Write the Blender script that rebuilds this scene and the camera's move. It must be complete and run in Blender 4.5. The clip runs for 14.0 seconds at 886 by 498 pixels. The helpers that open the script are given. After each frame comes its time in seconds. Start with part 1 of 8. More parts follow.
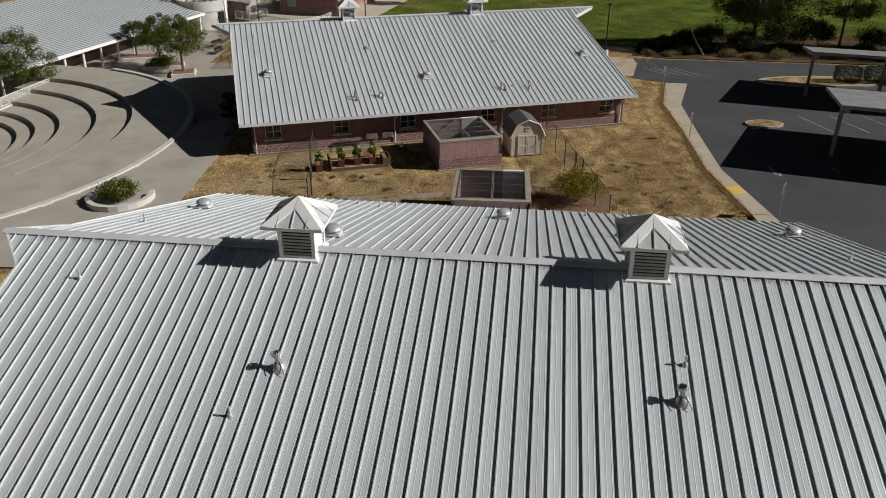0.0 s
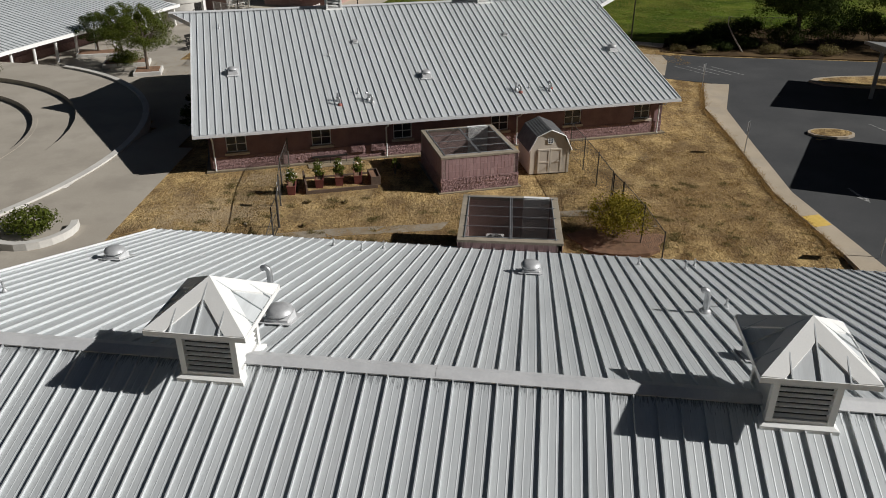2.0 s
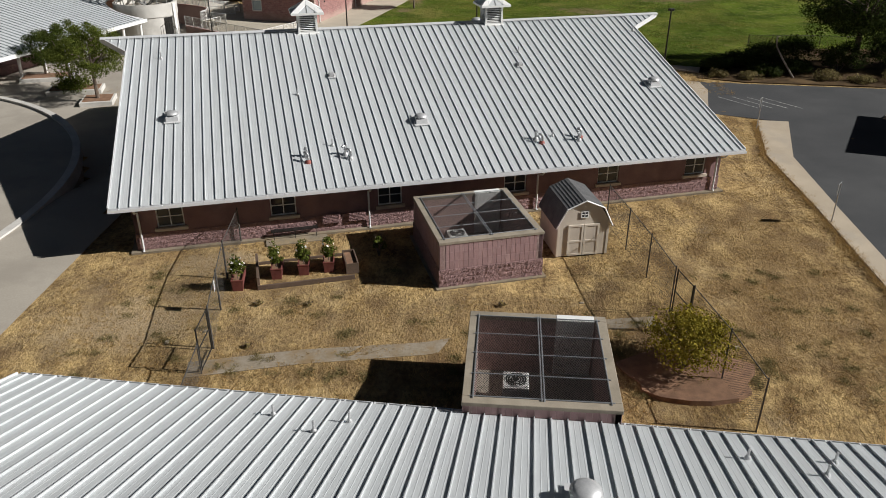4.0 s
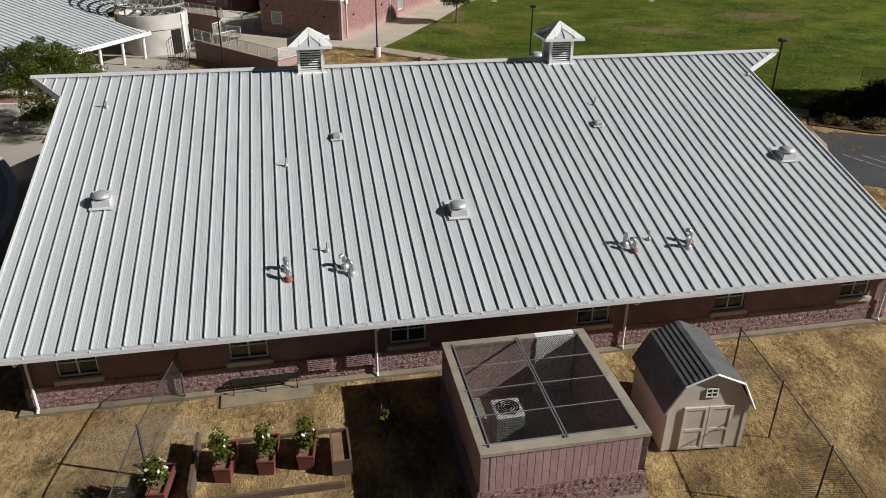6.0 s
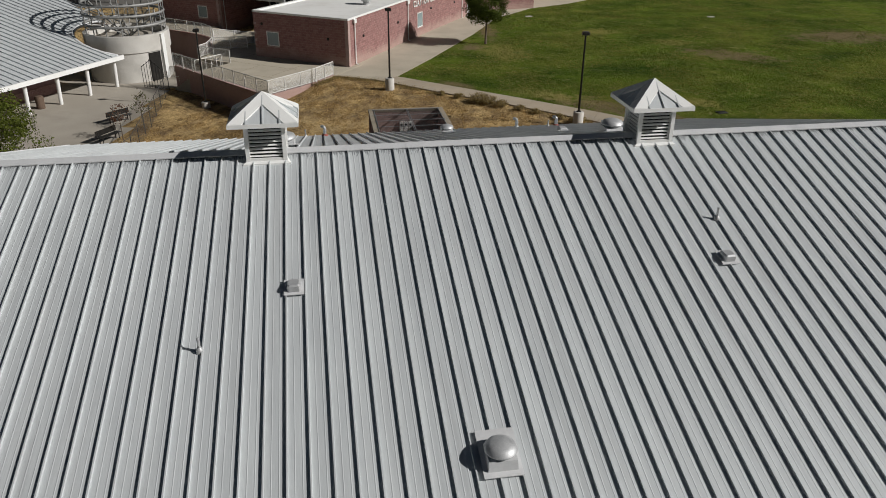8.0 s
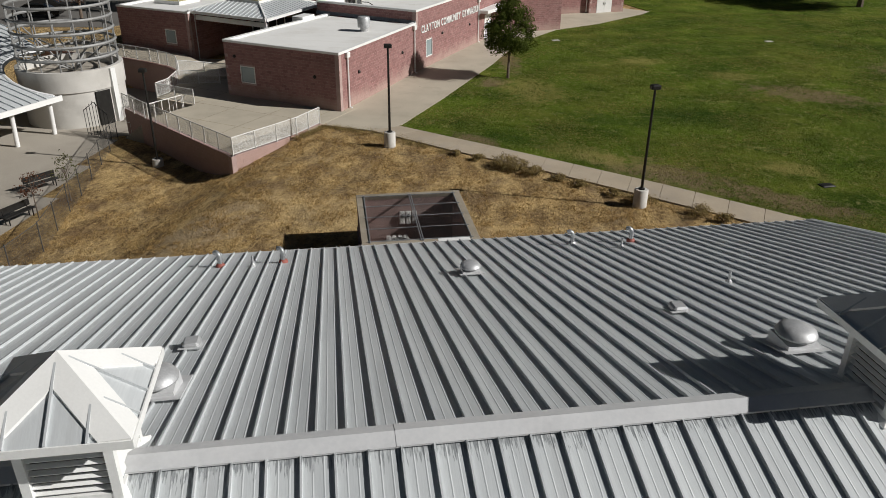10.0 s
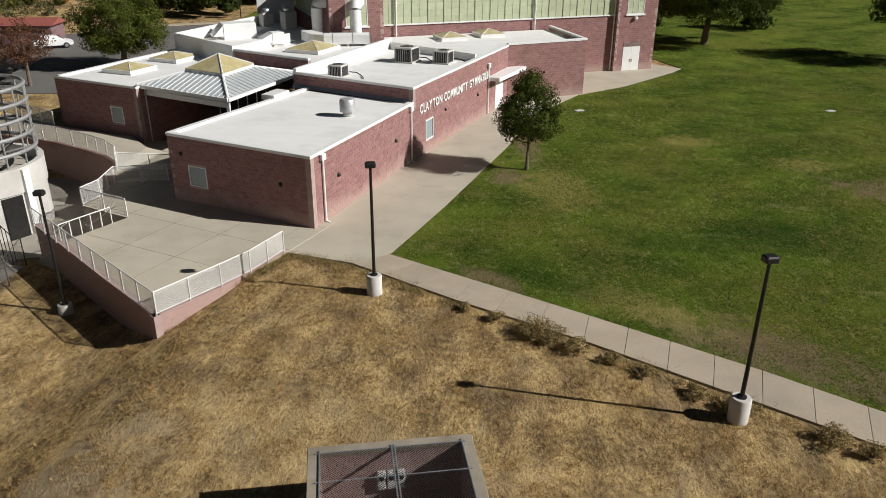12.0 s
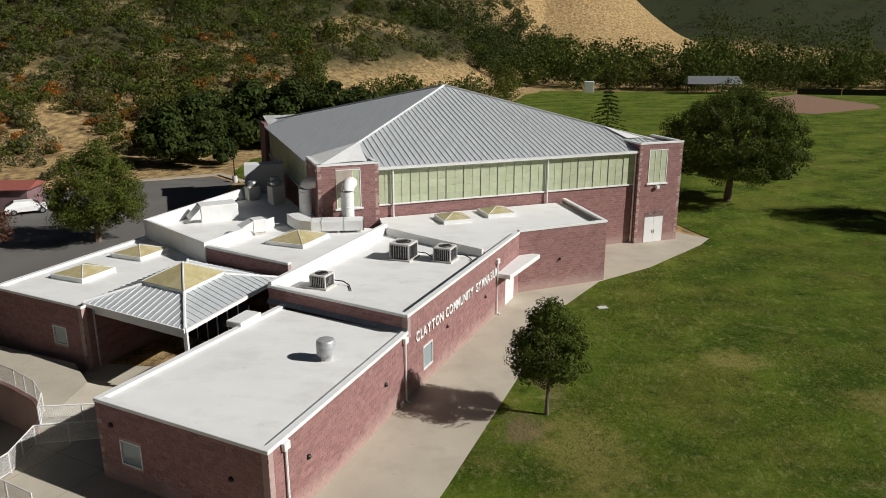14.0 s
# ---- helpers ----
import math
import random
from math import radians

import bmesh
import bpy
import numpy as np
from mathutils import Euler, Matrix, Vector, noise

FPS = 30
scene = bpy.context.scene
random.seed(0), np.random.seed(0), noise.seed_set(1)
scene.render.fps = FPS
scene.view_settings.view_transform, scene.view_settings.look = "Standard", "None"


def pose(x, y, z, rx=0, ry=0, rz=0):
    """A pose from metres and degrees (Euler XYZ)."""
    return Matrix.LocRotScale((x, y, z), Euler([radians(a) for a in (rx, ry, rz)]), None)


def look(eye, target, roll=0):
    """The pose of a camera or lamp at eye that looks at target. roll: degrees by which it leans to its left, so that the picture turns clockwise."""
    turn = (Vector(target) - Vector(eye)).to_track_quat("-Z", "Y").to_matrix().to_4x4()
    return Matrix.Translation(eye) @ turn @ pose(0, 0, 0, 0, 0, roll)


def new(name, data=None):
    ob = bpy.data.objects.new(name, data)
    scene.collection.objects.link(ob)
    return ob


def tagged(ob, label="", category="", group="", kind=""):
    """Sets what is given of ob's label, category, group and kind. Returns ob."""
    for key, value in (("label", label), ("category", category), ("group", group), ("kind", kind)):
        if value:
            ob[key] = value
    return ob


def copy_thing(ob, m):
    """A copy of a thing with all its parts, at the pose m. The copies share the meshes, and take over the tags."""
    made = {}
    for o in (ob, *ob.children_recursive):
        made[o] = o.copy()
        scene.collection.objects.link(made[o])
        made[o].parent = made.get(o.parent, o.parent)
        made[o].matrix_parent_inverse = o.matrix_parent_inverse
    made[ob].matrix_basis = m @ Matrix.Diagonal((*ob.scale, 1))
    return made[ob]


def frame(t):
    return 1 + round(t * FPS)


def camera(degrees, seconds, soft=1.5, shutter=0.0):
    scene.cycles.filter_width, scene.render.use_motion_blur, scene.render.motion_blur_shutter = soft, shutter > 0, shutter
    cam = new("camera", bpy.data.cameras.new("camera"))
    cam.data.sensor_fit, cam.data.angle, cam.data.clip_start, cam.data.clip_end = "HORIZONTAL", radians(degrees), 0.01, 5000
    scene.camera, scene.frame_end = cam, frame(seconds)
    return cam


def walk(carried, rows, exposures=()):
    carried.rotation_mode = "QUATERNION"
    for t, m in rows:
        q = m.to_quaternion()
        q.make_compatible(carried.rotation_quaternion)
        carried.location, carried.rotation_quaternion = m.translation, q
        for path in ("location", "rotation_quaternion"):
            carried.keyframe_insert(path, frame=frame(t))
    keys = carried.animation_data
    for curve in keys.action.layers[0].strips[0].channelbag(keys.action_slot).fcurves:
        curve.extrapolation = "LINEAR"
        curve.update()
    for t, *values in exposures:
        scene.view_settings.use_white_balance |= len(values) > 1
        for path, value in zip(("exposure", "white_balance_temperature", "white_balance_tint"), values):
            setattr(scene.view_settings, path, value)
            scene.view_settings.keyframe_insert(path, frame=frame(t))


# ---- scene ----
cam = camera(61.5, 14.0, 0.9)
PATH = [
    (0, (0.821, -0.470, 19.155), (0.777, 1.486, 18.150), 0),
    (0.5, (0.706, 1.957, 18.218), (0.661, 3.913, 17.212), 0),
    (1, (0.606, 4.527, 17.251), (0.563, 6.482, 16.245), 0.1),
    (1.5, (0.503, 7.175, 16.744), (0.460, 9.130, 15.737), 0.1),
    (2, (0.431, 9.907, 16.607), (0.388, 11.861, 15.598), 0.1),
    (2.5, (0.397, 12.678, 16.524), (0.353, 14.631, 15.514), 0.1),
    (4.8, (-0.002, 26.737, 15.505), (-0.054, 28.700, 14.515), 0.2),
    (5, (-0.098, 28.026, 15.514), (-0.157, 29.987, 14.520), 0.3),
    (5.5, (-0.238, 31.253, 15.354), (-0.350, 33.212, 14.358), 0.4),
    (6, (-0.407, 34.659, 15.068), (-0.560, 36.616, 14.076), 0.6),
    (6.5, (-0.592, 37.956, 14.930), (-0.758, 39.912, 13.937), 0.4),
    (7, (-0.834, 41.395, 14.748), (-1.023, 43.349, 13.754), 0.4),
    (7.5, (-1.194, 44.779, 14.545), (-1.406, 46.732, 13.555), 0.5),
    (7.7, (-1.403, 46.111, 14.462), (-1.618, 48.065, 13.474), 0.5),
    (9.8, (-3.495, 59.982, 14.000), (-3.732, 61.941, 13.027), 0.7),
    (10, (-3.651, 61.400, 13.998), (-3.892, 63.358, 13.023), 0.6),
    (10.5, (-3.994, 64.895, 13.979), (-4.242, 66.850, 13.003), 0.5),
    (11, (-4.436, 68.297, 13.896), (-4.686, 70.253, 12.923), 0.5),
    (11.5, (-4.891, 71.541, 14.066), (-5.143, 73.499, 13.092), 0.4),
    (12, (-5.324, 74.559, 15.016), (-5.581, 76.547, 14.111), 0.4),
    (12.5, (-5.713, 77.440, 15.961), (-5.977, 79.461, 15.131), 0.4),
    (13, (-6.089, 80.131, 16.943), (-6.359, 82.179, 16.187), 0.3),
    (13.5, (-6.314, 82.639, 18.091), (-6.593, 84.710, 17.404), 0.1),
    (14, (-6.378, 85.118, 19.192), (-6.672, 87.211, 18.578), -0.1),
]
EXPOSURES = [(0, -0.13), (2.5, -0.05), (4.8, 0.28), (5.5, 0.22), (6.5, -0.05), (7.5, -0.34), (9.8, -0.2), (10.1, -0.14), (10.6, 0.08), (11, 0.12), (12, 0.1), (14, 0.0)]
walk(cam, [(t, look(eye, target, roll)) for t, eye, target, roll in PATH], EXPOSURES)

# ---- light ----
SUN_AZ, SUN_EL = radians(-4.8), radians(32.7)
sun_way = Vector((math.cos(SUN_AZ) * math.cos(SUN_EL), math.sin(SUN_AZ) * math.cos(SUN_EL), math.sin(SUN_EL)))
world = bpy.data.worlds.new("sky")
scene.world = world
world.use_nodes = True
wn = world.node_tree.nodes
sky = wn.new("ShaderNodeTexSky")
sky.sky_type = "NISHITA"
sky.sun_disc = False
sky.sun_elevation = SUN_EL
sky.sun_rotation = radians(94.8)
wn["Background"].inputs["Strength"].default_value = 0.0115
world.node_tree.links.new(sky.outputs["Color"], wn["Background"].inputs["Color"])
sun = new("sun", bpy.data.lights.new("sun", "SUN"))
sun.data.energy = 4.95
sun.data.angle = radians(0.5)
sun.data.color = (1.0, 0.98, 0.95)
sun.matrix_world = look((0, 0, 60), tuple(Vector((0, 0, 60)) - sun_way))
scene.view_settings.exposure = 0.0


# ---- materials ----
def mat(name, dark, light, scale=1.0, fine=20.0, rough=0.7, metal=0.0, bump=0.2, vary=0.0, island=0.0, patch=None, patch_scale=0.2,
        patch_amount=0.5, stretch=(1, 1, 1), depth=0.02, spec=0.5, fine_amount=0.35, spread=0.18, grit=0.0):
    """Two-scale procedural surface: broad tone between two colours, fine grain, and patches of a third colour."""
    m = bpy.data.materials.new(name)
    m.use_nodes = True
    nt = m.node_tree
    bs = nt.nodes["Principled BSDF"]
    bs.inputs["Roughness"].default_value = rough
    bs.inputs["Metallic"].default_value = metal
    bs.inputs["Specular IOR Level"].default_value = spec
    tc = nt.nodes.new("ShaderNodeTexCoord")
    mp = nt.nodes.new("ShaderNodeMapping")
    mp.inputs["Scale"].default_value = stretch
    nt.links.new(tc.outputs["Object"], mp.inputs["Vector"])
    vec = mp.outputs["Vector"]
    if vary or island:
        src = nt.nodes.new("ShaderNodeNewGeometry") if island else nt.nodes.new("ShaderNodeObjectInfo")
        rnd = src.outputs["Random Per Island"] if island else src.outputs["Random"]
        sh = nt.nodes.new("ShaderNodeVectorMath")
        sh.operation = "MULTIPLY_ADD"
        cm = nt.nodes.new("ShaderNodeCombineXYZ")
        for k in range(3):
            nt.links.new(rnd, cm.inputs[k])
        nt.links.new(cm.outputs[0], sh.inputs[0])
        sh.inputs[1].default_value = (37.0, 53.0, 19.0)
        nt.links.new(vec, sh.inputs[2])
        vec = sh.outputs[0]
    n1 = nt.nodes.new("ShaderNodeTexNoise")
    n1.inputs["Scale"].default_value = scale
    n1.inputs["Detail"].default_value = 4
    nt.links.new(vec, n1.inputs["Vector"])
    n2 = nt.nodes.new("ShaderNodeTexNoise")
    n2.inputs["Scale"].default_value = fine
    n2.inputs["Detail"].default_value = 9 if grit else 3
    n2.inputs["Roughness"].default_value = grit or 0.5
    nt.links.new(vec, n2.inputs["Vector"])
    fac = nt.nodes.new("ShaderNodeMix")
    fac.inputs["Factor"].default_value = fine_amount
    nt.links.new(n1.outputs["Fac"], fac.inputs["A"])
    nt.links.new(n2.outputs["Fac"], fac.inputs["B"])
    ramp = nt.nodes.new("ShaderNodeValToRGB")
    ramp.color_ramp.elements[0].position = 0.5 - spread
    ramp.color_ramp.elements[0].color = (*dark, 1)
    ramp.color_ramp.elements[1].position = 0.5 + spread
    ramp.color_ramp.elements[1].color = (*light, 1)
    nt.links.new(fac.outputs["Result"], ramp.inputs["Fac"])
    col = ramp.outputs["Color"]
    if patch:
        n3 = nt.nodes.new("ShaderNodeTexNoise")
        n3.inputs["Scale"].default_value = patch_scale
        n3.inputs["Detail"].default_value = 5
        n3.inputs["Roughness"].default_value = 0.6
        nt.links.new(vec, n3.inputs["Vector"])
        r3 = nt.nodes.new("ShaderNodeValToRGB")
        r3.color_ramp.elements[0].position = 0.5
        r3.color_ramp.elements[0].color = (0, 0, 0, 1)
        r3.color_ramp.elements[1].position = 0.66
        r3.color_ramp.elements[1].color = (patch_amount,) * 3 + (1,)
        nt.links.new(n3.outputs["Fac"], r3.inputs["Fac"])
        mx = nt.nodes.new("ShaderNodeMix")
        mx.data_type = "RGBA"
        nt.links.new(r3.outputs["Color"], mx.inputs["Factor"])
        nt.links.new(col, mx.inputs["A"])
        mx.inputs["B"].default_value = (*patch, 1)
        col = mx.outputs["Result"]
    if vary or island:
        hs = nt.nodes.new("ShaderNodeHueSaturation")
        mr = nt.nodes.new("ShaderNodeMapRange")
        a = vary or island
        mr.inputs["To Min"].default_value, mr.inputs["To Max"].default_value = 1 - a, 1 + a
        nt.links.new(rnd, mr.inputs["Value"])
        nt.links.new(mr.outputs["Result"], hs.inputs["Value"])
        nt.links.new(col, hs.inputs["Color"])
        col = hs.outputs["Color"]
    nt.links.new(col, bs.inputs["Base Color"])
    if bump:
        bp = nt.nodes.new("ShaderNodeBump")
        bp.inputs["Strength"].default_value = bump
        bp.inputs["Distance"].default_value = depth
        nt.links.new(n2.outputs["Fac"], bp.inputs["Height"])
        nt.links.new(bp.outputs["Normal"], bs.inputs["Normal"])
    return m


def layer(m, colour, scale, lo, hi, amount, detail=6, rough=0.65, stretch=(1, 1, 1), shift=0.0):
    """Lays ragged patches of one more colour over a material."""
    nt = m.node_tree
    bs = nt.nodes["Principled BSDF"]
    tc = nt.nodes.new("ShaderNodeTexCoord")
    mp = nt.nodes.new("ShaderNodeMapping")
    mp.inputs["Scale"].default_value = stretch
    mp.inputs["Location"].default_value = (shift, shift * 0.7, 0)
    nt.links.new(tc.outputs["Object"], mp.inputs["Vector"])
    n = nt.nodes.new("ShaderNodeTexNoise")
    n.inputs["Scale"].default_value = scale
    n.inputs["Detail"].default_value = detail
    n.inputs["Roughness"].default_value = rough
    nt.links.new(mp.outputs["Vector"], n.inputs["Vector"])
    r = nt.nodes.new("ShaderNodeMapRange")
    r.inputs["From Min"].default_value, r.inputs["From Max"].default_value = lo, hi
    r.inputs["To Max"].default_value = amount
    nt.links.new(n.outputs["Fac"], r.inputs["Value"])
    mx = nt.nodes.new("ShaderNodeMix")
    mx.data_type = "RGBA"
    old = bs.inputs["Base Color"].links[0].from_socket
    nt.links.new(r.outputs["Result"], mx.inputs["Factor"])
    nt.links.new(old, mx.inputs["A"])
    mx.inputs["B"].default_value = (*colour, 1)
    nt.links.new(mx.outputs["Result"], bs.inputs["Base Color"])
    return m


def glass(name, tint):
    m = bpy.data.materials.new(name)
    m.use_nodes = True
    bs = m.node_tree.nodes["Principled BSDF"]
    bs.inputs["Base Color"].default_value = (*tint, 1)
    bs.inputs["Roughness"].default_value = 0.06
    bs.inputs["Specular IOR Level"].default_value = 0.6
    return m


def ridge_stains(m, y0, y1):
    """Dark runs of dirt on the sheet ends below the ridge flashing (panel coordinates)."""
    nt = m.node_tree
    bs = nt.nodes["Principled BSDF"]
    tc = nt.nodes.new("ShaderNodeTexCoord")
    ob = nt.nodes.new("ShaderNodeObjectInfo")
    mp = nt.nodes.new("ShaderNodeMapping")
    mp.inputs["Scale"].default_value = (42, 5, 1)
    nt.links.new(tc.outputs["Object"], mp.inputs["Vector"])
    n = nt.nodes.new("ShaderNodeTexNoise")
    n.noise_dimensions = "4D"
    n.inputs["Scale"].default_value = 1.0
    n.inputs["Detail"].default_value = 6
    k0 = nt.nodes.new("ShaderNodeMath")
    k0.operation = "MULTIPLY"
    k0.inputs[1].default_value = 60.0
    nt.links.new(ob.outputs["Random"], k0.inputs[0])
    nt.links.new(k0.outputs[0], n.inputs["W"])
    nt.links.new(mp.outputs["Vector"], n.inputs["Vector"])
    sep = nt.nodes.new("ShaderNodeSeparateXYZ")
    nt.links.new(tc.outputs["Object"], sep.inputs[0])
    r = nt.nodes.new("ShaderNodeMapRange")
    r.inputs["From Min"].default_value, r.inputs["From Max"].default_value = y0, y1
    r.inputs["To Min"].default_value, r.inputs["To Max"].default_value = -0.25, 0.06
    nt.links.new(sep.outputs["Y"], r.inputs["Value"])
    k = nt.nodes.new("ShaderNodeMath")
    nt.links.new(n.outputs["Fac"], k.inputs[0])
    nt.links.new(r.outputs["Result"], k.inputs[1])
    q = nt.nodes.new("ShaderNodeMapRange")
    q.inputs["From Min"].default_value, q.inputs["From Max"].default_value = 0.50, 0.62
    q.inputs["To Max"].default_value = 0.65
    nt.links.new(k.outputs[0], q.inputs["Value"])
    mx = nt.nodes.new("ShaderNodeMix")
    mx.data_type = "RGBA"
    old = bs.inputs["Base Color"].links[0].from_socket
    nt.links.new(q.outputs["Result"], mx.inputs["Factor"])
    nt.links.new(old, mx.inputs["A"])
    mx.inputs["B"].default_value = (0.10, 0.11, 0.12, 1)
    nt.links.new(mx.outputs["Result"], bs.inputs["Base Color"])
    return m


ROOF = mat("galvalume roof sheet", (0.505, 0.528, 0.54), (0.625, 0.650, 0.655), 0.8, 9.0, 0.48, 0.15, 0.05, vary=0.035, stretch=(6, 0.35, 1), patch=(0.42, 0.42, 0.42), patch_scale=0.5, patch_amount=0.25)
ROOF_FRONT = {}
for run_ in (15.15, 15.6):
    ROOF_FRONT[run_] = ridge_stains(mat("galvalume roof sheet with runs", (0.505, 0.528, 0.54), (0.625, 0.650, 0.655), 0.8, 9.0, 0.48, 0.15, 0.05, vary=0.035, stretch=(6, 0.35, 1), patch=(0.42, 0.42, 0.42), patch_scale=0.5, patch_amount=0.25), run_ - 0.72, run_ - 0.28)
TRIM = mat("white painted metal", (0.62, 0.63, 0.64), (0.72, 0.72, 0.72), 1.5, 30, 0.5, 0.0, 0.03)
RIDGE = mat("ridge flashing", (0.56, 0.57, 0.58), (0.68, 0.68, 0.68), 1.0, 14, 0.5, 0.1, 0.04, patch=(0.4, 0.4, 0.41), patch_scale=1.2, patch_amount=0.3)
GALVD = mat("weathered carport metal", (0.24, 0.24, 0.235), (0.34, 0.34, 0.33), 0.8, 20, 0.6, 0.2, 0.08, patch=(0.18, 0.175, 0.165), patch_scale=0.6, patch_amount=0.4)
GALV = mat("galvanised steel", (0.38, 0.39, 0.40), (0.56, 0.57, 0.58), 3.0, 40, 0.38, 0.75, 0.06)
LEAD = mat("weathered vent metal", (0.40, 0.41, 0.42), (0.60, 0.60, 0.60), 4.0, 40, 0.5, 0.35, 0.1, patch=(0.2, 0.2, 0.2), patch_scale=3.0, patch_amount=0.4)
REDCAP = mat("faded red rubber boot", (0.24, 0.065, 0.05), (0.34, 0.11, 0.085), 6, 40, 0.7)
BRICK = mat("maroon brick wall", (0.165, 0.098, 0.102), (0.245, 0.152, 0.156), 1.5, 30, 0.85, 0, 0.4, patch=(0.25, 0.14, 0.13), patch_scale=0.6, patch_amount=0.4)
SPLIT = mat("split face block", (0.19, 0.113, 0.110), (0.36, 0.224, 0.215), 4.0, 11, 0.92, 0, 1.0, depth=0.09, island=0.10, grit=0.7, fine_amount=0.55)
SPLITV = mat("split face block loose", (0.19, 0.113, 0.110), (0.36, 0.224, 0.215), 4.0, 11, 0.92, 0, 1.0, depth=0.09, vary=0.05, grit=0.7, fine_amount=0.55)
SCOREDV = mat("pink scored block loose", (0.28, 0.170, 0.170), (0.37, 0.235, 0.235), 1.2, 24, 0.9, 0, 0.3, vary=0.07, patch=(0.46, 0.32, 0.30), patch_scale=0.8, patch_amount=0.3)
MORTAR = mat("mortar", (0.36, 0.25, 0.23), (0.47, 0.35, 0.32), 3, 30, 0.95)
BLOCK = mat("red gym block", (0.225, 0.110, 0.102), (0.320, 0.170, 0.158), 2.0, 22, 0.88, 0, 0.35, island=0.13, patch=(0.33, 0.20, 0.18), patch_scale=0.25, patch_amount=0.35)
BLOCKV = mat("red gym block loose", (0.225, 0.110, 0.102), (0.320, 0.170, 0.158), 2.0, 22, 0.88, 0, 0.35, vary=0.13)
CONC = mat("plaza concrete", (0.33, 0.295, 0.245), (0.42, 0.38, 0.32), 0.25, 12, 0.9, 0, 0.15, patch=(0.28, 0.25, 0.21), patch_scale=0.35, patch_amount=0.5)
CONCT = mat("tan pavement concrete", (0.415, 0.37, 0.29), (0.51, 0.455, 0.36), 0.4, 12, 0.9, 0, 0.15, patch=(0.34, 0.30, 0.235), patch_scale=0.5, patch_amount=0.4, grit=0.6)
layer(CONCT, (0.20, 0.17, 0.13), 1.6, 0.66, 0.72, 0.7, 7, 0.65)
CONCW = mat("pale path concrete", (0.36, 0.298, 0.218), (0.47, 0.395, 0.298), 0.5, 14, 0.9, 0, 0.15, vary=0.05, patch=(0.33, 0.29, 0.24), patch_scale=0.6, patch_amount=0.45)
CAST = mat("cast concrete", (0.50, 0.48, 0.44), (0.64, 0.62, 0.58), 0.7, 18, 0.85, 0, 0.15, patch=(0.38, 0.36, 0.33), patch_scale=0.5, patch_amount=0.5)
CAPST = mat("weathered coping", (0.24, 0.205, 0.155), (0.36, 0.31, 0.24), 1.2, 18, 0.92, 0, 0.3, patch=(0.18, 0.155, 0.115), patch_scale=0.9, patch_amount=0.6, grit=0.65)
FOOT = mat("dirty old footing", (0.15, 0.125, 0.09), (0.29, 0.24, 0.17), 1.5, 14, 0.95, 0, 0.4, patch=(0.33, 0.25, 0.14), patch_scale=0.8, patch_amount=0.7, grit=0.65)
COPING = mat("tan concrete coping", (0.40, 0.34, 0.28), (0.52, 0.45, 0.38), 1.2, 22, 0.9, 0, 0.2)
ASPH = mat("asphalt", (0.034, 0.036, 0.038), (0.055, 0.056, 0.058), 0.35, 40, 0.92, 0, 0.3, patch=(0.075, 0.076, 0.076), patch_scale=0.12, patch_amount=0.5)
ASPHR = mat("old pale asphalt", (0.115, 0.108, 0.098), (0.165, 0.155, 0.14), 0.3, 30, 0.92, 0, 0.3, patch=(0.09, 0.085, 0.08), patch_scale=0.15, patch_amount=0.5)
PAINT = mat("worn road paint", (0.07, 0.07, 0.07), (0.45, 0.45, 0.43), 5, 24, 0.85, spread=0.10, grit=0.7)
YELLOW = mat("yellow kerb ramp", (0.60, 0.40, 0.08), (0.75, 0.52, 0.13), 5, 30, 0.8)
SOIL = mat("bark mulch", (0.16, 0.09, 0.055), (0.30, 0.17, 0.10), 3, 30, 0.95, 0, 0.7)
MEMB = mat("white roof membrane", (0.76, 0.755, 0.73), (0.84, 0.835, 0.81), 0.5, 14, 0.75, 0, 0.08, patch=(0.56, 0.53, 0.47), patch_scale=0.6, patch_amount=0.28, stretch=(0.7, 1.1, 1))
layer(MEMB, (0.46, 0.41, 0.32), 0.9, 0.63, 0.74, 0.5, 8, 0.7)
WHITE = mat("white paint", (0.74, 0.74, 0.72), (0.82, 0.82, 0.80), 1.5, 30, 0.55, 0, 0.05)
RAILW = mat("white railing paint", (0.66, 0.65, 0.62), (0.76, 0.75, 0.72), 3, 30, 0.5, 0, 0.04)
DARKST = mat("dark bronze steel", (0.016, 0.015, 0.014), (0.035, 0.033, 0.03), 3, 30, 0.45, 0.4, 0.05)
FENCE = mat("dull fence steel", (0.07, 0.065, 0.06), (0.14, 0.13, 0.12), 5, 40, 0.6, 0.5, 0.1)
DARKG = glass("dark window glass", (0.03, 0.035, 0.045))
# Pale base colour stands in for sky reflected in the panes.
SKYG = glass("pale glass with sky reflection in its colour", (0.26, 0.32, 0.33))
FRP = mat("translucent green panel", (0.42, 0.46, 0.30), (0.54, 0.58, 0.40), 1.2, 8, 0.5, 0, 0.05, vary=0.06)
CLBAR = mat("grey glazing bar", (0.30, 0.32, 0.28), (0.40, 0.42, 0.37), 2.0, 14, 0.5, 0.2, 0.03)
FRPY = mat("yellowed skylight panel", (0.40, 0.33, 0.16), (0.54, 0.47, 0.26), 2.0, 14, 0.5, 0, 0.06, patch=(0.62, 0.56, 0.38), patch_scale=0.9, patch_amount=0.4)
SHEDW = mat("shed cream siding", (0.50, 0.44, 0.37), (0.60, 0.54, 0.46), 1.5, 20, 0.7)
SHEDT = mat("pale cream trim", (0.56, 0.50, 0.42), (0.66, 0.60, 0.51), 1.5, 20, 0.7)
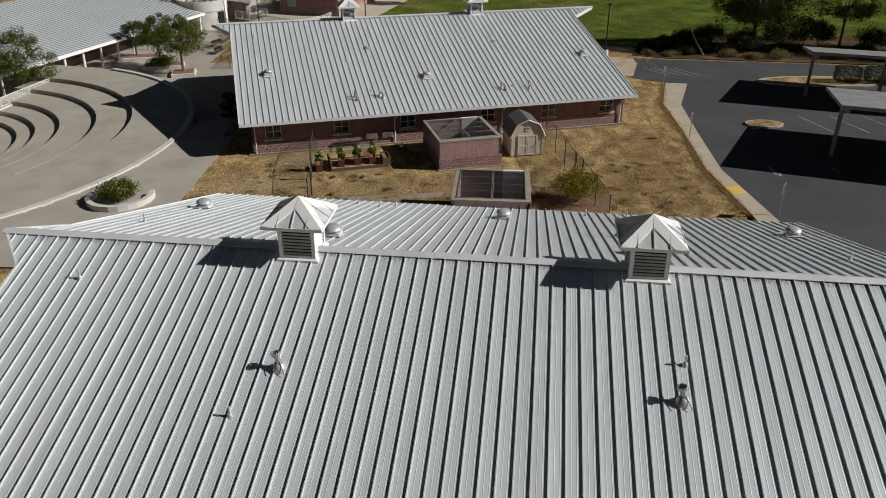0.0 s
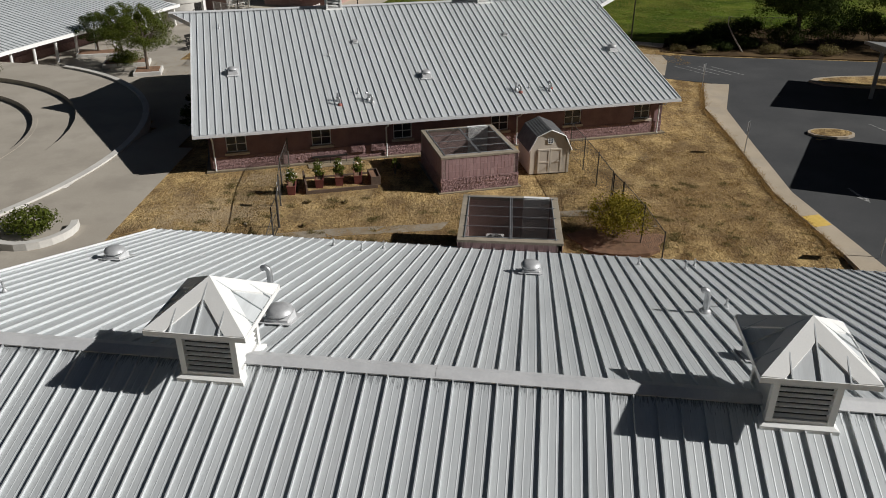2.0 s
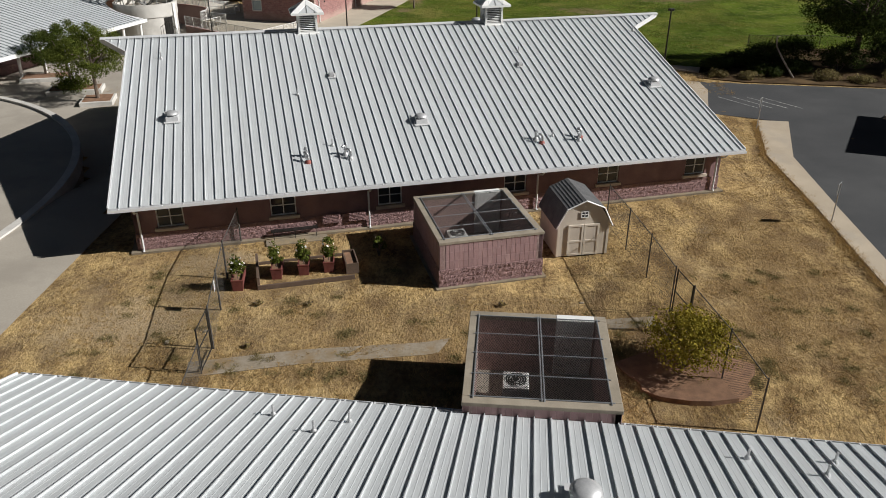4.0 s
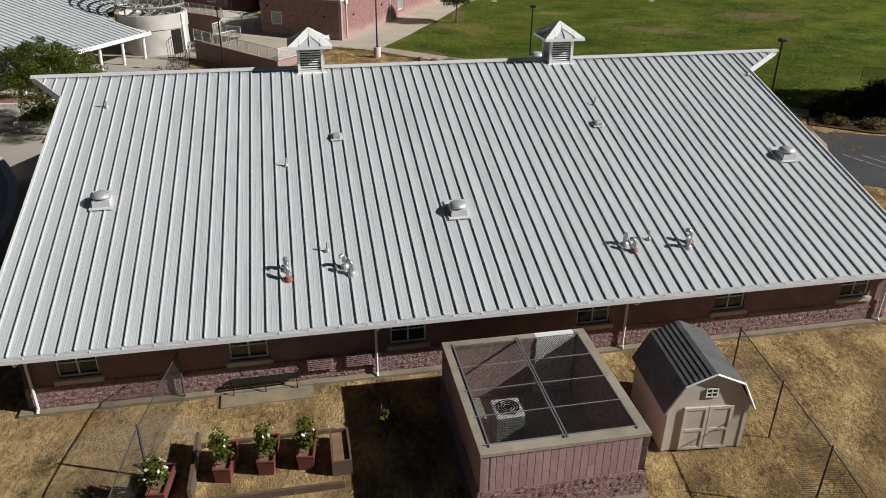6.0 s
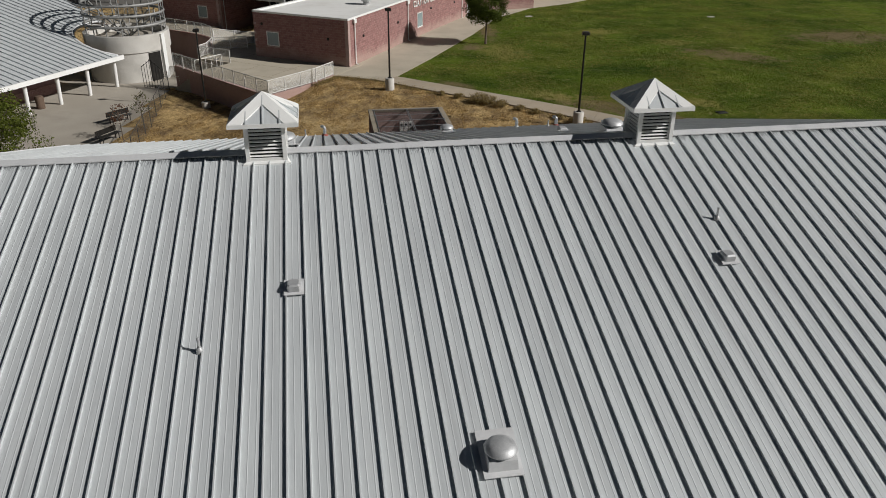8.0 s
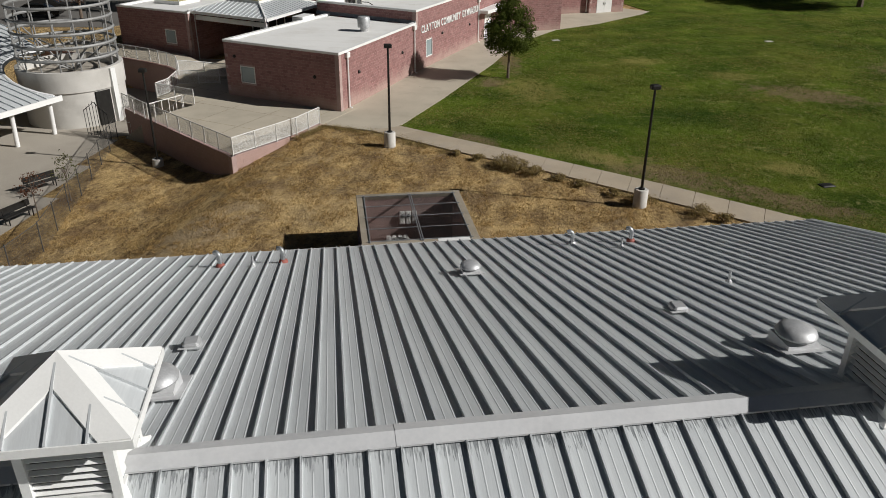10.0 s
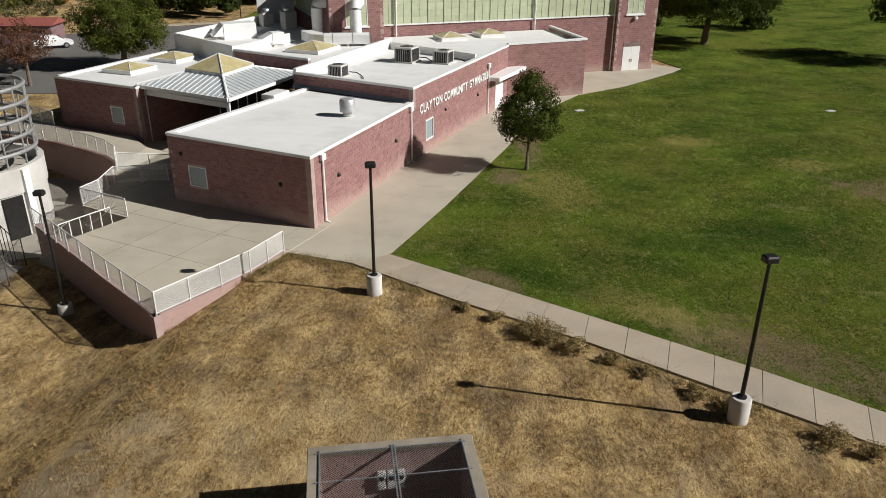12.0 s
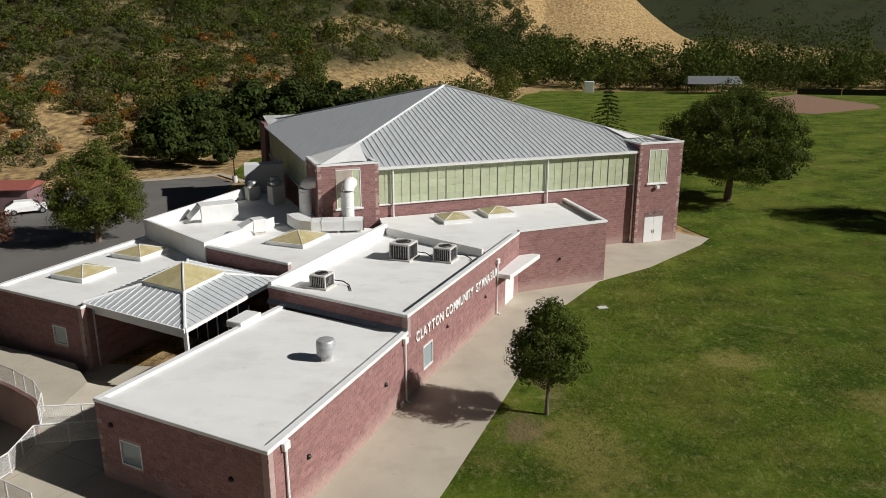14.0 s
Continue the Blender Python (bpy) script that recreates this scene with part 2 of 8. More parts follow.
SHEDR = mat("shed shingle", (0.075, 0.075, 0.078), (0.13, 0.13, 0.13), 3, 30, 0.9, 0, 0.4, island=0.15)
WOODD = mat("dark weathered wood", (0.07, 0.045, 0.03), (0.15, 0.10, 0.07), 2, 26, 0.85, stretch=(1, 6, 1))
POT = mat("red planter pot", (0.13, 0.032, 0.026), (0.20, 0.058, 0.045), 4, 30, 0.8, 0, 0.2)
LOUVRE = mat("louvre metal darkened for shade", (0.16, 0.165, 0.17), (0.25, 0.255, 0.26), 3, 30, 0.55, 0.3, 0.06)
BARK = mat("bark", (0.10, 0.075, 0.055), (0.20, 0.155, 0.12), 5, 24, 0.95, 0, 0.6)


def leaf_mat(name, dark, light, amount=0.3):
    """Leaf colour with some light passing through the blade."""
    m = mat(name, dark, light, 0.7, 6.0, 0.75, 0, 0, island=amount, spec=0.06)
    nt = m.node_tree
    bs = nt.nodes["Principled BSDF"]
    tr = nt.nodes.new("ShaderNodeBsdfTranslucent")
    nt.links.new(bs.inputs["Base Color"].links[0].from_socket, tr.inputs["Color"])
    mx = nt.nodes.new("ShaderNodeMixShader")
    mx.inputs[0].default_value = 0.3
    nt.links.new(bs.outputs[0], mx.inputs[1])
    nt.links.new(tr.outputs[0], mx.inputs[2])
    nt.links.new(mx.outputs[0], nt.nodes["Material Output"].inputs["Surface"])
    return m


LEAFO = leaf_mat("oak leaves", (0.024, 0.038, 0.010), (0.068, 0.088, 0.022), 0.35)
LEAFH = leaf_mat("hillside leaves", (0.054, 0.064, 0.014), (0.140, 0.145, 0.032), 0.45)
LEAFM = leaf_mat("field tree leaves", (0.040, 0.060, 0.011), (0.108, 0.132, 0.026), 0.4)
LEAFG = leaf_mat("green tree leaves", (0.058, 0.080, 0.013), (0.135, 0.155, 0.030), 0.4)
LEAFP = leaf_mat("dusty pale leaves", (0.085, 0.090, 0.036), (0.165, 0.155, 0.070), 0.4)
WEED = leaf_mat("dusty weeds", (0.13, 0.115, 0.045), (0.27, 0.215, 0.10), 0.4)
LEAFY = leaf_mat("yellow shrub leaves", (0.17, 0.15, 0.02), (0.34, 0.27, 0.04), 0.45)
LEAFR = leaf_mat("rusty autumn leaves", (0.10, 0.045, 0.03), (0.19, 0.095, 0.055))
LEAFB = leaf_mat("orange brush leaves", (0.24, 0.085, 0.015), (0.42, 0.18, 0.035), 0.4)
FLOWER = mat("white flowers", (0.65, 0.63, 0.58), (0.8, 0.78, 0.74), 9, 40, 0.8)
OLDPATH = mat("half-buried old concrete", (0.21, 0.165, 0.105), (0.33, 0.285, 0.225), 1.6, 9, 0.95, 0, 0.4, patch=(0.24, 0.165, 0.085), patch_scale=0.9, patch_amount=0.95)
DRYT = leaf_mat("dry grass blades", (0.27, 0.175, 0.075), (0.56, 0.385, 0.165), 0.4)
DUSTW = leaf_mat("parched weeds", (0.20, 0.155, 0.065), (0.38, 0.29, 0.13), 0.4)
LAWNY = leaf_mat("yellowed lawn blades", (0.17, 0.155, 0.04), (0.33, 0.28, 0.09), 0.3)
LAWNT = leaf_mat("lawn blades", (0.085, 0.125, 0.020), (0.185, 0.215, 0.050), 0.3)


# ---- mesh tools ----
class Shape:
    """Collects vertices and faces of one part."""

    def __init__(self):
        self.v, self.f = [], []

    def add(self, vs, fs, m=None):
        k = len(self.v)
        self.v += [tuple(m @ Vector(p)) if m else tuple(p) for p in vs]
        self.f += [tuple(i + k for i in f) for f in fs]
        return self

    def box(self, x0, x1, y0, y1, z0, z1, m=None):
        vs = [(x, y, z) for z in (z0, z1) for y in (y0, y1) for x in (x0, x1)]
        return self.add(vs, [(0, 2, 3, 1), (4, 5, 7, 6), (0, 1, 5, 4), (2, 6, 7, 3), (0, 4, 6, 2), (1, 3, 7, 5)], m)

    def cbox(self, x0, x1, y0, y1, z0, z1, c=0.02, m=None):
        """A box whose upright and upper edges are chamfered."""
        a = [(x0 + c, y0), (x1 - c, y0), (x1, y0 + c), (x1, y1 - c), (x1 - c, y1), (x0 + c, y1), (x0, y1 - c), (x0, y0 + c)]
        cx, cy = (x0 + x1) / 2, (y0 + y1) / 2
        kx, ky = 1 - 2 * c / max(x1 - x0, 1e-6), 1 - 2 * c / max(y1 - y0, 1e-6)
        vs = [(x, y, z0) for x, y in a] + [(x, y, z1 - c) for x, y in a] + [(cx + (x - cx) * kx, cy + (y - cy) * ky, z1) for x, y in a]
        fs = [tuple(range(7, -1, -1)), tuple(range(16, 24))]
        for r in (0, 8):
            fs += [(r + i, r + (i + 1) % 8, r + 8 + (i + 1) % 8, r + 8 + i) for i in range(8)]
        return self.add(vs, fs, m)

    def prism(self, poly, z0, z1, m=None):
        n = len(poly)
        vs = [(x, y, z0) for x, y in poly] + [(x, y, z1) for x, y in poly]
        fs = [tuple(range(n - 1, -1, -1)), tuple(range(n, 2 * n))] + [(i, (i + 1) % n, n + (i + 1) % n, n + i) for i in range(n)]
        return self.add(vs, fs, m)

    def lathe(self, prof, n=12, m=None):
        """Turns (radius, height) pairs round z."""
        vs, fs = [], []
        for r, z in prof:
            vs += [(r * math.cos(2 * math.pi * i / n), r * math.sin(2 * math.pi * i / n), z) for i in range(n)]
        for k in range(len(prof) - 1):
            fs += [(k * n + i, k * n + (i + 1) % n, (k + 1) * n + (i + 1) % n, (k + 1) * n + i) for i in range(n)]
        fs += [tuple(range(n - 1, -1, -1)), tuple(range((len(prof) - 1) * n, len(prof) * n))]
        return self.add(vs, fs, m)

    def tube(self, pts, r, n=6, m=None):
        """A bar along a line of points; r: one radius or one for each point."""
        pts = [Vector(p) for p in pts]
        rs = r if isinstance(r, (list, tuple)) else [r] * len(pts)
        vs, fs = [], []
        for i, p in enumerate(pts):
            d = (pts[min(i + 1, len(pts) - 1)] - pts[max(i - 1, 0)]).normalized()
            a = d.cross(Vector((0, 0, 1)) if abs(d.z) < 0.95 else Vector((1, 0, 0))).normalized()
            b = d.cross(a)
            vs += [p + (a * math.cos(2 * math.pi * k / n) + b * math.sin(2 * math.pi * k / n)) * rs[i] for k in range(n)]
        for i in range(len(pts) - 1):
            fs += [(i * n + k, i * n + (k + 1) % n, (i + 1) * n + (k + 1) % n, (i + 1) * n + k) for k in range(n)]
        fs += [tuple(range(n - 1, -1, -1)), tuple(range((len(pts) - 1) * n, len(pts) * n))]
        return self.add(vs, fs, m)

    def mesh(self, name, material, smooth=False):
        me = bpy.data.meshes.new(name)
        me.from_pydata(self.v, [], self.f)
        me.materials.append(material)
        b = bmesh.new()
        b.from_mesh(me)
        bmesh.ops.recalc_face_normals(b, faces=b.faces)
        b.to_mesh(me)
        b.free()
        if smooth:
            me.shade_smooth()
            me.set_sharp_from_angle(angle=radians(38))
        me.update()
        return me


def thing(name, m, label, category, group="", kind=""):
    ob = new(name)
    ob.empty_display_size = 0.2
    ob.matrix_basis = m
    return tagged(ob, label, category, group, kind)


def part(name, shape, material, parent, label="", m=None, smooth=False):
    ob = new(name, shape if isinstance(shape, bpy.types.Mesh) else shape.mesh(name, material, smooth))
    ob.parent = parent
    if m is not None:
        ob.matrix_basis = m
    return tagged(ob, label)


def solid(name, shape, material, label, category, kind="structure", m=None, smooth=False, group=""):
    ob = new(name, shape.mesh(name, material, smooth))
    if m is not None:
        ob.matrix_basis = m
    return tagged(ob, label, category, group, kind)


def raw(name, vs, fs, material):
    """A mesh from numpy arrays, for many small pieces at once."""
    me = bpy.data.meshes.new(name)
    k = fs.shape[1]
    me.vertices.add(len(vs))
    me.vertices.foreach_set("co", np.ascontiguousarray(vs, dtype=np.float32).ravel())
    me.loops.add(fs.size)
    me.loops.foreach_set("vertex_index", np.ascontiguousarray(fs, dtype=np.int32).ravel())
    me.polygons.add(len(fs))
    me.polygons.foreach_set("loop_start", np.arange(0, fs.size, k, dtype=np.int32))
    me.materials.append(material)
    me.update(calc_edges=True)
    return me


def smooth_step(a, b, x):
    t = min(max((x - a) / (b - a), 0.0), 1.0)
    return t * t * (3 - 2 * t)


def rough_face(rnd, x0, x1, z0, z1, y, relief, m=None):
    """One split-face block: a broken front of small facets on a plain body."""
    nx_, nz_ = 5, 4
    v = []
    for j in range(nz_):
        for i in range(nx_):
            rim = i in (0, nx_ - 1) or j in (0, nz_ - 1)
            jx = 0 if i in (0, nx_ - 1) else rnd.uniform(-0.025, 0.025)
            jz = 0 if j in (0, nz_ - 1) else rnd.uniform(-0.018, 0.018)
            d = rnd.uniform(0.25, 0.6) * relief if rim else rnd.uniform(0.3, 1.0) * relief
            v.append((x0 + (x1 - x0) * i / (nx_ - 1) + jx, y - d, z0 + (z1 - z0) * j / (nz_ - 1) + jz))
    f = [(j * nx_ + i, j * nx_ + i + 1, (j + 1) * nx_ + i + 1, (j + 1) * nx_ + i) for j in range(nz_ - 1) for i in range(nx_ - 1)]
    n = len(v)
    v += [(x0, y + 0.04, z0), (x1, y + 0.04, z0), (x1, y + 0.04, z1), (x0, y + 0.04, z1)]
    a, b, c, d = 0, nx_ - 1, nx_ * nz_ - 1, nx_ * (nz_ - 1)
    f += [(b, a, n, n + 1), (c, b, n + 1, n + 2), (d, c, n + 2, n + 3), (a, d, n + 3, n)]
    return Shape().add(v, f, m)


# ---- ground ----
AMPH = (-45.5, 55.5)


def height(x, y):
    low = smooth_step(-17.0, -23.5, x) * smooth_step(56, 66, y) * (1 - smooth_step(119.2, 121.5, y))
    z = -1.75 * low
    z -= 0.75 * (1 - smooth_step(38, 43, y)) * smooth_step(-19, -15, x) * (1 - smooth_step(17, 20, x))
    r = math.hypot(x - AMPH[0], y - AMPH[1])
    z = min(z, -2.4 * (1 - smooth_step(22.0, 23.6, r)))
    u = -(x + 58) * 0.62 + (y - 178) * 0.78
    hill = 40 * smooth_step(14, 200, u) + 50 * smooth_step(150, 420, u)
    hill *= 1 - smooth_step(-80, -16, x - max(0, y - 300) * 0.15)
    far = 80 * math.exp(-(((x + 12) / 62) ** 2 + ((y - 650) / 100) ** 2)) + 8 * smooth_step(400, 600, y) + 200 * smooth_step(850, 1700, y)
    side = 90 * smooth_step(330, 1100, x) * smooth_step(200, 700, y)
    bumps = noise.noise((x * 0.012, y * 0.012, 3.1)) * 9 * min(1.0, (hill + far) / 20)
    return z + max(hill, far, side) + bumps + 0.035 * noise.noise((x * 0.35, y * 0.35, 0))


def lines(fine0, fine1, step, reach):
    a = list(np.arange(fine0, fine1 + 0.01, step))
    d, lo, hi = step, fine0, fine1
    while hi < reach or lo > -reach:
        d *= 1.25
        hi, lo = hi + d, lo - d
        a = [lo] + a + [hi]
    return a


gx, gy = lines(-70, 60, 1.3, 2600), lines(-10, 200, 1.5, 2600)
gs = Shape()
gs.v = [(x, y, height(x, y)) for y in gy for x in gx]
nx = len(gx)
gs.f = [(j * nx + i, j * nx + i + 1, (j + 1) * nx + i + 1, (j + 1) * nx + i) for j in range(len(gy) - 1) for i in range(nx - 1)]
GRASSDRY = mat("dry grass ground", (0.150, 0.096, 0.046), (0.60, 0.425, 0.195), 0.9, 6.0, 0.95, 0, 1.0, patch=(0.155, 0.098, 0.055), patch_scale=0.6, patch_amount=0.7, depth=0.16, spec=0.05, fine_amount=0.55, spread=0.10, stretch=(1.0, 0.6, 1.0), grit=0.72)


def add_scrub(m, colour):
    """Dark scrub on the steeper left hill and over the far ranges."""
    nt = m.node_tree
    bs = nt.nodes["Principled BSDF"]
    old = bs.inputs["Base Color"].links[0].from_socket
    tc = nt.nodes.new("ShaderNodeTexCoord")
    sep = nt.nodes.new("ShaderNodeSeparateXYZ")
    nt.links.new(tc.outputs["Object"], sep.inputs[0])

    def span(axis, a, b):
        r = nt.nodes.new("ShaderNodeMapRange")
        r.interpolation_type = "SMOOTHSTEP"
        r.inputs["From Min"].default_value, r.inputs["From Max"].default_value = a, b
        nt.links.new(sep.outputs[axis], r.inputs["Value"])
        return r.outputs["Result"]

    def calc(op, a, b):
        k = nt.nodes.new("ShaderNodeMath")
        k.operation = op
        for s, v in zip(k.inputs, (a, b)):
            if isinstance(v, float):
                s.default_value = v
            else:
                nt.links.new(v, s)
        return k.outputs[0]

    far = span("Y", 800.0, 900.0)
    near = calc("MULTIPLY", span("Z", 5.0, 14.0), calc("SUBTRACT", 1.0, span("Y", 400.0, 500.0)))
    side = span("X", 120.0, 220.0)
    n = nt.nodes.new("ShaderNodeTexNoise")
    n.inputs["Scale"].default_value = 0.05
    n.inputs["Detail"].default_value = 6
    nt.links.new(tc.outputs["Object"], n.inputs["Vector"])
    r = nt.nodes.new("ShaderNodeMapRange")
    r.inputs["From Min"].default_value, r.inputs["From Max"].default_value = 0.30, 0.46
    nt.links.new(n.outputs["Fac"], r.inputs["Value"])
    cover = calc("MAXIMUM", calc("MULTIPLY", calc("MULTIPLY", near, 0.92), r.outputs["Result"]), calc("MAXIMUM", far, calc("MULTIPLY", side, span("Y", 345.0, 360.0))))
    mx = nt.nodes.new("ShaderNodeMix")
    mx.data_type = "RGBA"
    nt.links.new(cover, mx.inputs["Factor"])
    nt.links.new(old, mx.inputs["A"])
    mx.inputs["B"].default_value = (*colour, 1)
    nt.links.new(mx.outputs["Result"], bs.inputs["Base Color"])


layer(GRASSDRY, (0.12, 0.080, 0.045), 2.6, 0.57, 0.66, 0.6, 9, 0.72, shift=5.0)
layer(GRASSDRY, (0.42, 0.34, 0.215), 0.45, 0.50, 0.64, 0.25, 9, 0.75, shift=15.0)
add_scrub(GRASSDRY, (0.036, 0.043, 0.020))
ground = new("ground", gs.mesh("ground", GRASSDRY, True))
tagged(ground, "dry golden-brown grass ground with bare patches and far hills", "ground", kind="structure")


def flat(name, poly, z0, z1, material, label, category, m=None):
    return solid(name, Shape().prism(poly, z0, z1, m), material, label, category)


LAWN = mat("mown lawn", (0.020, 0.046, 0.004), (0.130, 0.180, 0.020), 0.22, 8.0, 0.95, 0, 1.0, depth=0.14, spec=0.05, fine_amount=0.62, spread=0.10, grit=0.85)
layer(LAWN, (0.215, 0.205, 0.040), 0.11, 0.48, 0.62, 0.42, 7, 0.7, shift=3.0)
layer(LAWN, (0.012, 0.030, 0.004), 0.6, 0.54, 0.67, 0.65, 9, 0.78, shift=11.0)
layer(LAWN, (0.40, 0.345, 0.155), 2.2, 0.53, 0.66, 0.58, 10, 0.85, (1.0, 0.5, 1.0), 23.0)
layer(LAWN, (0.34, 0.300, 0.120), 0.36, 0.57, 0.68, 0.55, 10, 0.80, (0.6, 1.3, 1.0), 57.0)
layer(LAWN, (0.17, 0.130, 0.075), 0.30, 0.62, 0.70, 0.55, 9, 0.72, shift=41.0)


def add_bare(m, spots, colour, amount=0.85):
    """Worn bare-earth patches of ragged outline at the places given (x, y, radius along x, radius along y)."""
    nt = m.node_tree
    bs = nt.nodes["Principled BSDF"]
    tc = nt.nodes.new("ShaderNodeTexCoord")
    n = nt.nodes.new("ShaderNodeTexNoise")
    n.inputs["Scale"].default_value = 0.9
    n.inputs["Detail"].default_value = 7
    n.inputs["Roughness"].default_value = 0.7
    nt.links.new(tc.outputs["Object"], n.inputs["Vector"])
    for x, y, rx, ry, rot in spots:
        mp = nt.nodes.new("ShaderNodeMapping")
        mp.vector_type = "TEXTURE"
        mp.inputs["Location"].default_value = (x, y, 0)
        mp.inputs["Rotation"].default_value = (0, 0, radians(rot))
        mp.inputs["Scale"].default_value = (rx, ry, 1)
        nt.links.new(tc.outputs["Object"], mp.inputs["Vector"])
        ln = nt.nodes.new("ShaderNodeVectorMath")
        ln.operation = "LENGTH"
        nt.links.new(mp.outputs["Vector"], ln.inputs[0])
        k = nt.nodes.new("ShaderNodeMath")
        k.operation = "MULTIPLY_ADD"
        nt.links.new(n.outputs["Fac"], k.inputs[0])
        k.inputs[1].default_value = 2.6
        nt.links.new(ln.outputs["Value"], k.inputs[2])
        r = nt.nodes.new("ShaderNodeMapRange")
        r.inputs["From Min"].default_value, r.inputs["From Max"].default_value = 2.3, 1.7
        r.inputs["To Max"].default_value = amount
        nt.links.new(k.outputs[0], r.inputs["Value"])
        mx = nt.nodes.new("ShaderNodeMix")
        mx.data_type = "RGBA"
        old = bs.inputs["Base Color"].links[0].from_socket
        nt.links.new(r.outputs["Result"], mx.inputs["Factor"])
        nt.links.new(old, mx.inputs["A"])
        mx.inputs["B"].default_value = (*colour, 1)
        nt.links.new(mx.outputs["Result"], bs.inputs["Base Color"])


add_bare(GRASSDRY, [(-12.0, 47.5, 7.0, 5.0, 10), (-1.0, 46.0, 9.0, 2.6, 8)], (0.45, 0.335, 0.19), 0.25)
add_bare(GRASSDRY, [(-12.5, 46.0, 3.6, 2.2, 10), (-10.8, 51.0, 2.6, 1.2, 16), (-20.0, 90.0, 5.0, 3.0, 30)], (0.44, 0.335, 0.205))
add_bare(GRASSDRY, [(3.0, 45.0, 13.0, 4.2, 4), (14.0, 47.0, 6.0, 7.0, 0), (15.0, 54.0, 4.0, 6.0, 0)], (0.205, 0.130, 0.062), 0.50)
add_bare(GRASSDRY, [(-10.0, 92.0, 9.0, 3.0, -20), (4.0, 88.0, 8.0, 4.0, -20)], (0.56, 0.42, 0.22), 0.35)
layer(GRASSDRY, (0.185, 0.125, 0.068), 1.1, 0.585, 0.66, 0.4, 8, 0.7, shift=9.0)
layer(GRASSDRY, (0.085, 0.055, 0.032), 7.0, 0.60, 0.68, 0.6, 8, 0.7, shift=31.0)
add_bare(LAWN, [(4.0, 99.8, 5.5, 2.2, -27), (-7.0, 104.4, 2.2, 0.9, -29), (-7.0, 118.8, 1.6, 2.0, 0), (16.5, 119.0, 5.5, 2.6, -25), (-6.2, 127.0, 1.2, 6.0, 8), (30.0, 130.0, 7.0, 4.0, 20), (9.0, 97.0, 4.5, 1.5, -30)], (0.215, 0.155, 0.090), 0.80)
add_bare(LAWN, [(-4.0, 117.0, 2.6, 4.6, 10), (-0.4, 102.6, 4.0, 1.6, -25), (5.2, 128.7, 2.6, 1.8, 15), (12.0, 124.1, 2.4, 2.0, 0), (10.6, 101.8, 2.2, 1.3, -20)], (0.31, 0.26, 0.085), 0.6)
add_bare(LAWN, [(-4.2, 104.4, 3.0, 1.2, -25), (6.5, 112.0, 4.5, 2.5, 0), (1.0, 110.0, 3.5, 2.0, -20)], (0.020, 0.050, 0.006), 0.5)
path_in = [(-12.0, 106.4), (-7.7, 104.2), (-2.8, 101.7), (3.2, 98.5), (9.1, 95.0), (15.5, 91.4), (24, 88.3)]
path_out = [(-13.6, 105.2), (-8.4, 102.3), (-3.1, 99.7), (2.7, 96.4), (8.5, 93.1), (15.0, 89.5), (23.5, 86.5)]
lawn_poly = [*path_in, (38.4, 85.5), (60, 82), (190, 110), (190, 352), (-20, 346), (-22, 195), (3, 172), (9.5, 157.5), (8.2, 154.9), (2.6, 147.1), (-1.9, 142.7), (-5.7, 134.7), (-7.4, 125.2), (-10.2, 113.2)]
flat("lawn", lawn_poly, -0.3, 0.06, LAWN, "mown green playing field lawn with worn brown patches", "lawn")
gym_pave = [(-12.0, 106.4), (-10.2, 113.2), (-7.4, 125.2), (-5.7, 134.7), (-1.9, 142.7), (2.6, 147.1), (8.2, 154.9), (9.4, 157.4), (6.3, 159.5), (-12, 158), (-20, 123), (-17.4, 106.0), (-13.6, 105.2)]
flat("pavement", gym_pave, -0.3, 0.08, CONCT, "worn tan concrete pavement beside the gymnasium wall", "pavement")

# Brown soil toned dark to stand in for tree shade over the verge.
VERGE = mat("verge soil darkened for tree shade", (0.030, 0.022, 0.014), (0.125, 0.082, 0.044), 0.8, 9.0, 0.95, 0, 0.9, patch=(0.20, 0.135, 0.07), patch_scale=0.25, patch_amount=0.45, spec=0.05)
flat("verge", [(20.4, 85.4), (24, 84.0), (38.4, 82.3), (60, 79.6), (62, 95), (46, 97.0), (34, 97.5), (27, 95.0), (22.5, 91.5)], -0.2, 0.085, VERGE, "rough brown verge with dead scrub beside the field", "verge")

# road and parking
road_poly = [(20.6, 20), (20.6, 37.0), (20.17, 41.3), (19.4, 49.4), (20.04, 57.6), (20.77, 65.6), (23.3, 72.9), (18.4, 75.0), (17.6, 84.8), (24, 83.6), (38.4, 81.9), (60, 79.2), (120, 78), (120, 20)]
flat("road", road_poly, -0.3, 0.02, ASPH, "dark grey asphalt school road and parking area", "road")
walk_poly = [(19.2, 30), (20.6, 30), (20.6, 37.0), (20.17, 41.3), (19.4, 49.4), (20.04, 57.6), (20.77, 65.6), (23.28, 72.9), (21.2, 73.2), (19.25, 65.9), (18.95, 58), (18.35, 49.4), (18.9, 41.7)]
flat("sidewalk", walk_poly, -0.3, 0.10, CONCW, "pale concrete sidewalk with kerb along the road", "sidewalk")
flat("apron", [(17.2, 76.2), (18.6, 76.0), (20.1, 81.3), (20.2, 84.0), (17.6, 84.8)], -0.3, 0.05, CONCW, "pale concrete apron beside the road", "pavement")
flat("curb_ramp", [(18.75, 44.8), (19.75, 45.1), (19.6, 46.4), (18.6, 46.1)], 0.02, 0.108, YELLOW, "yellow tactile kerb ramp panel on the sidewalk", "ramp")


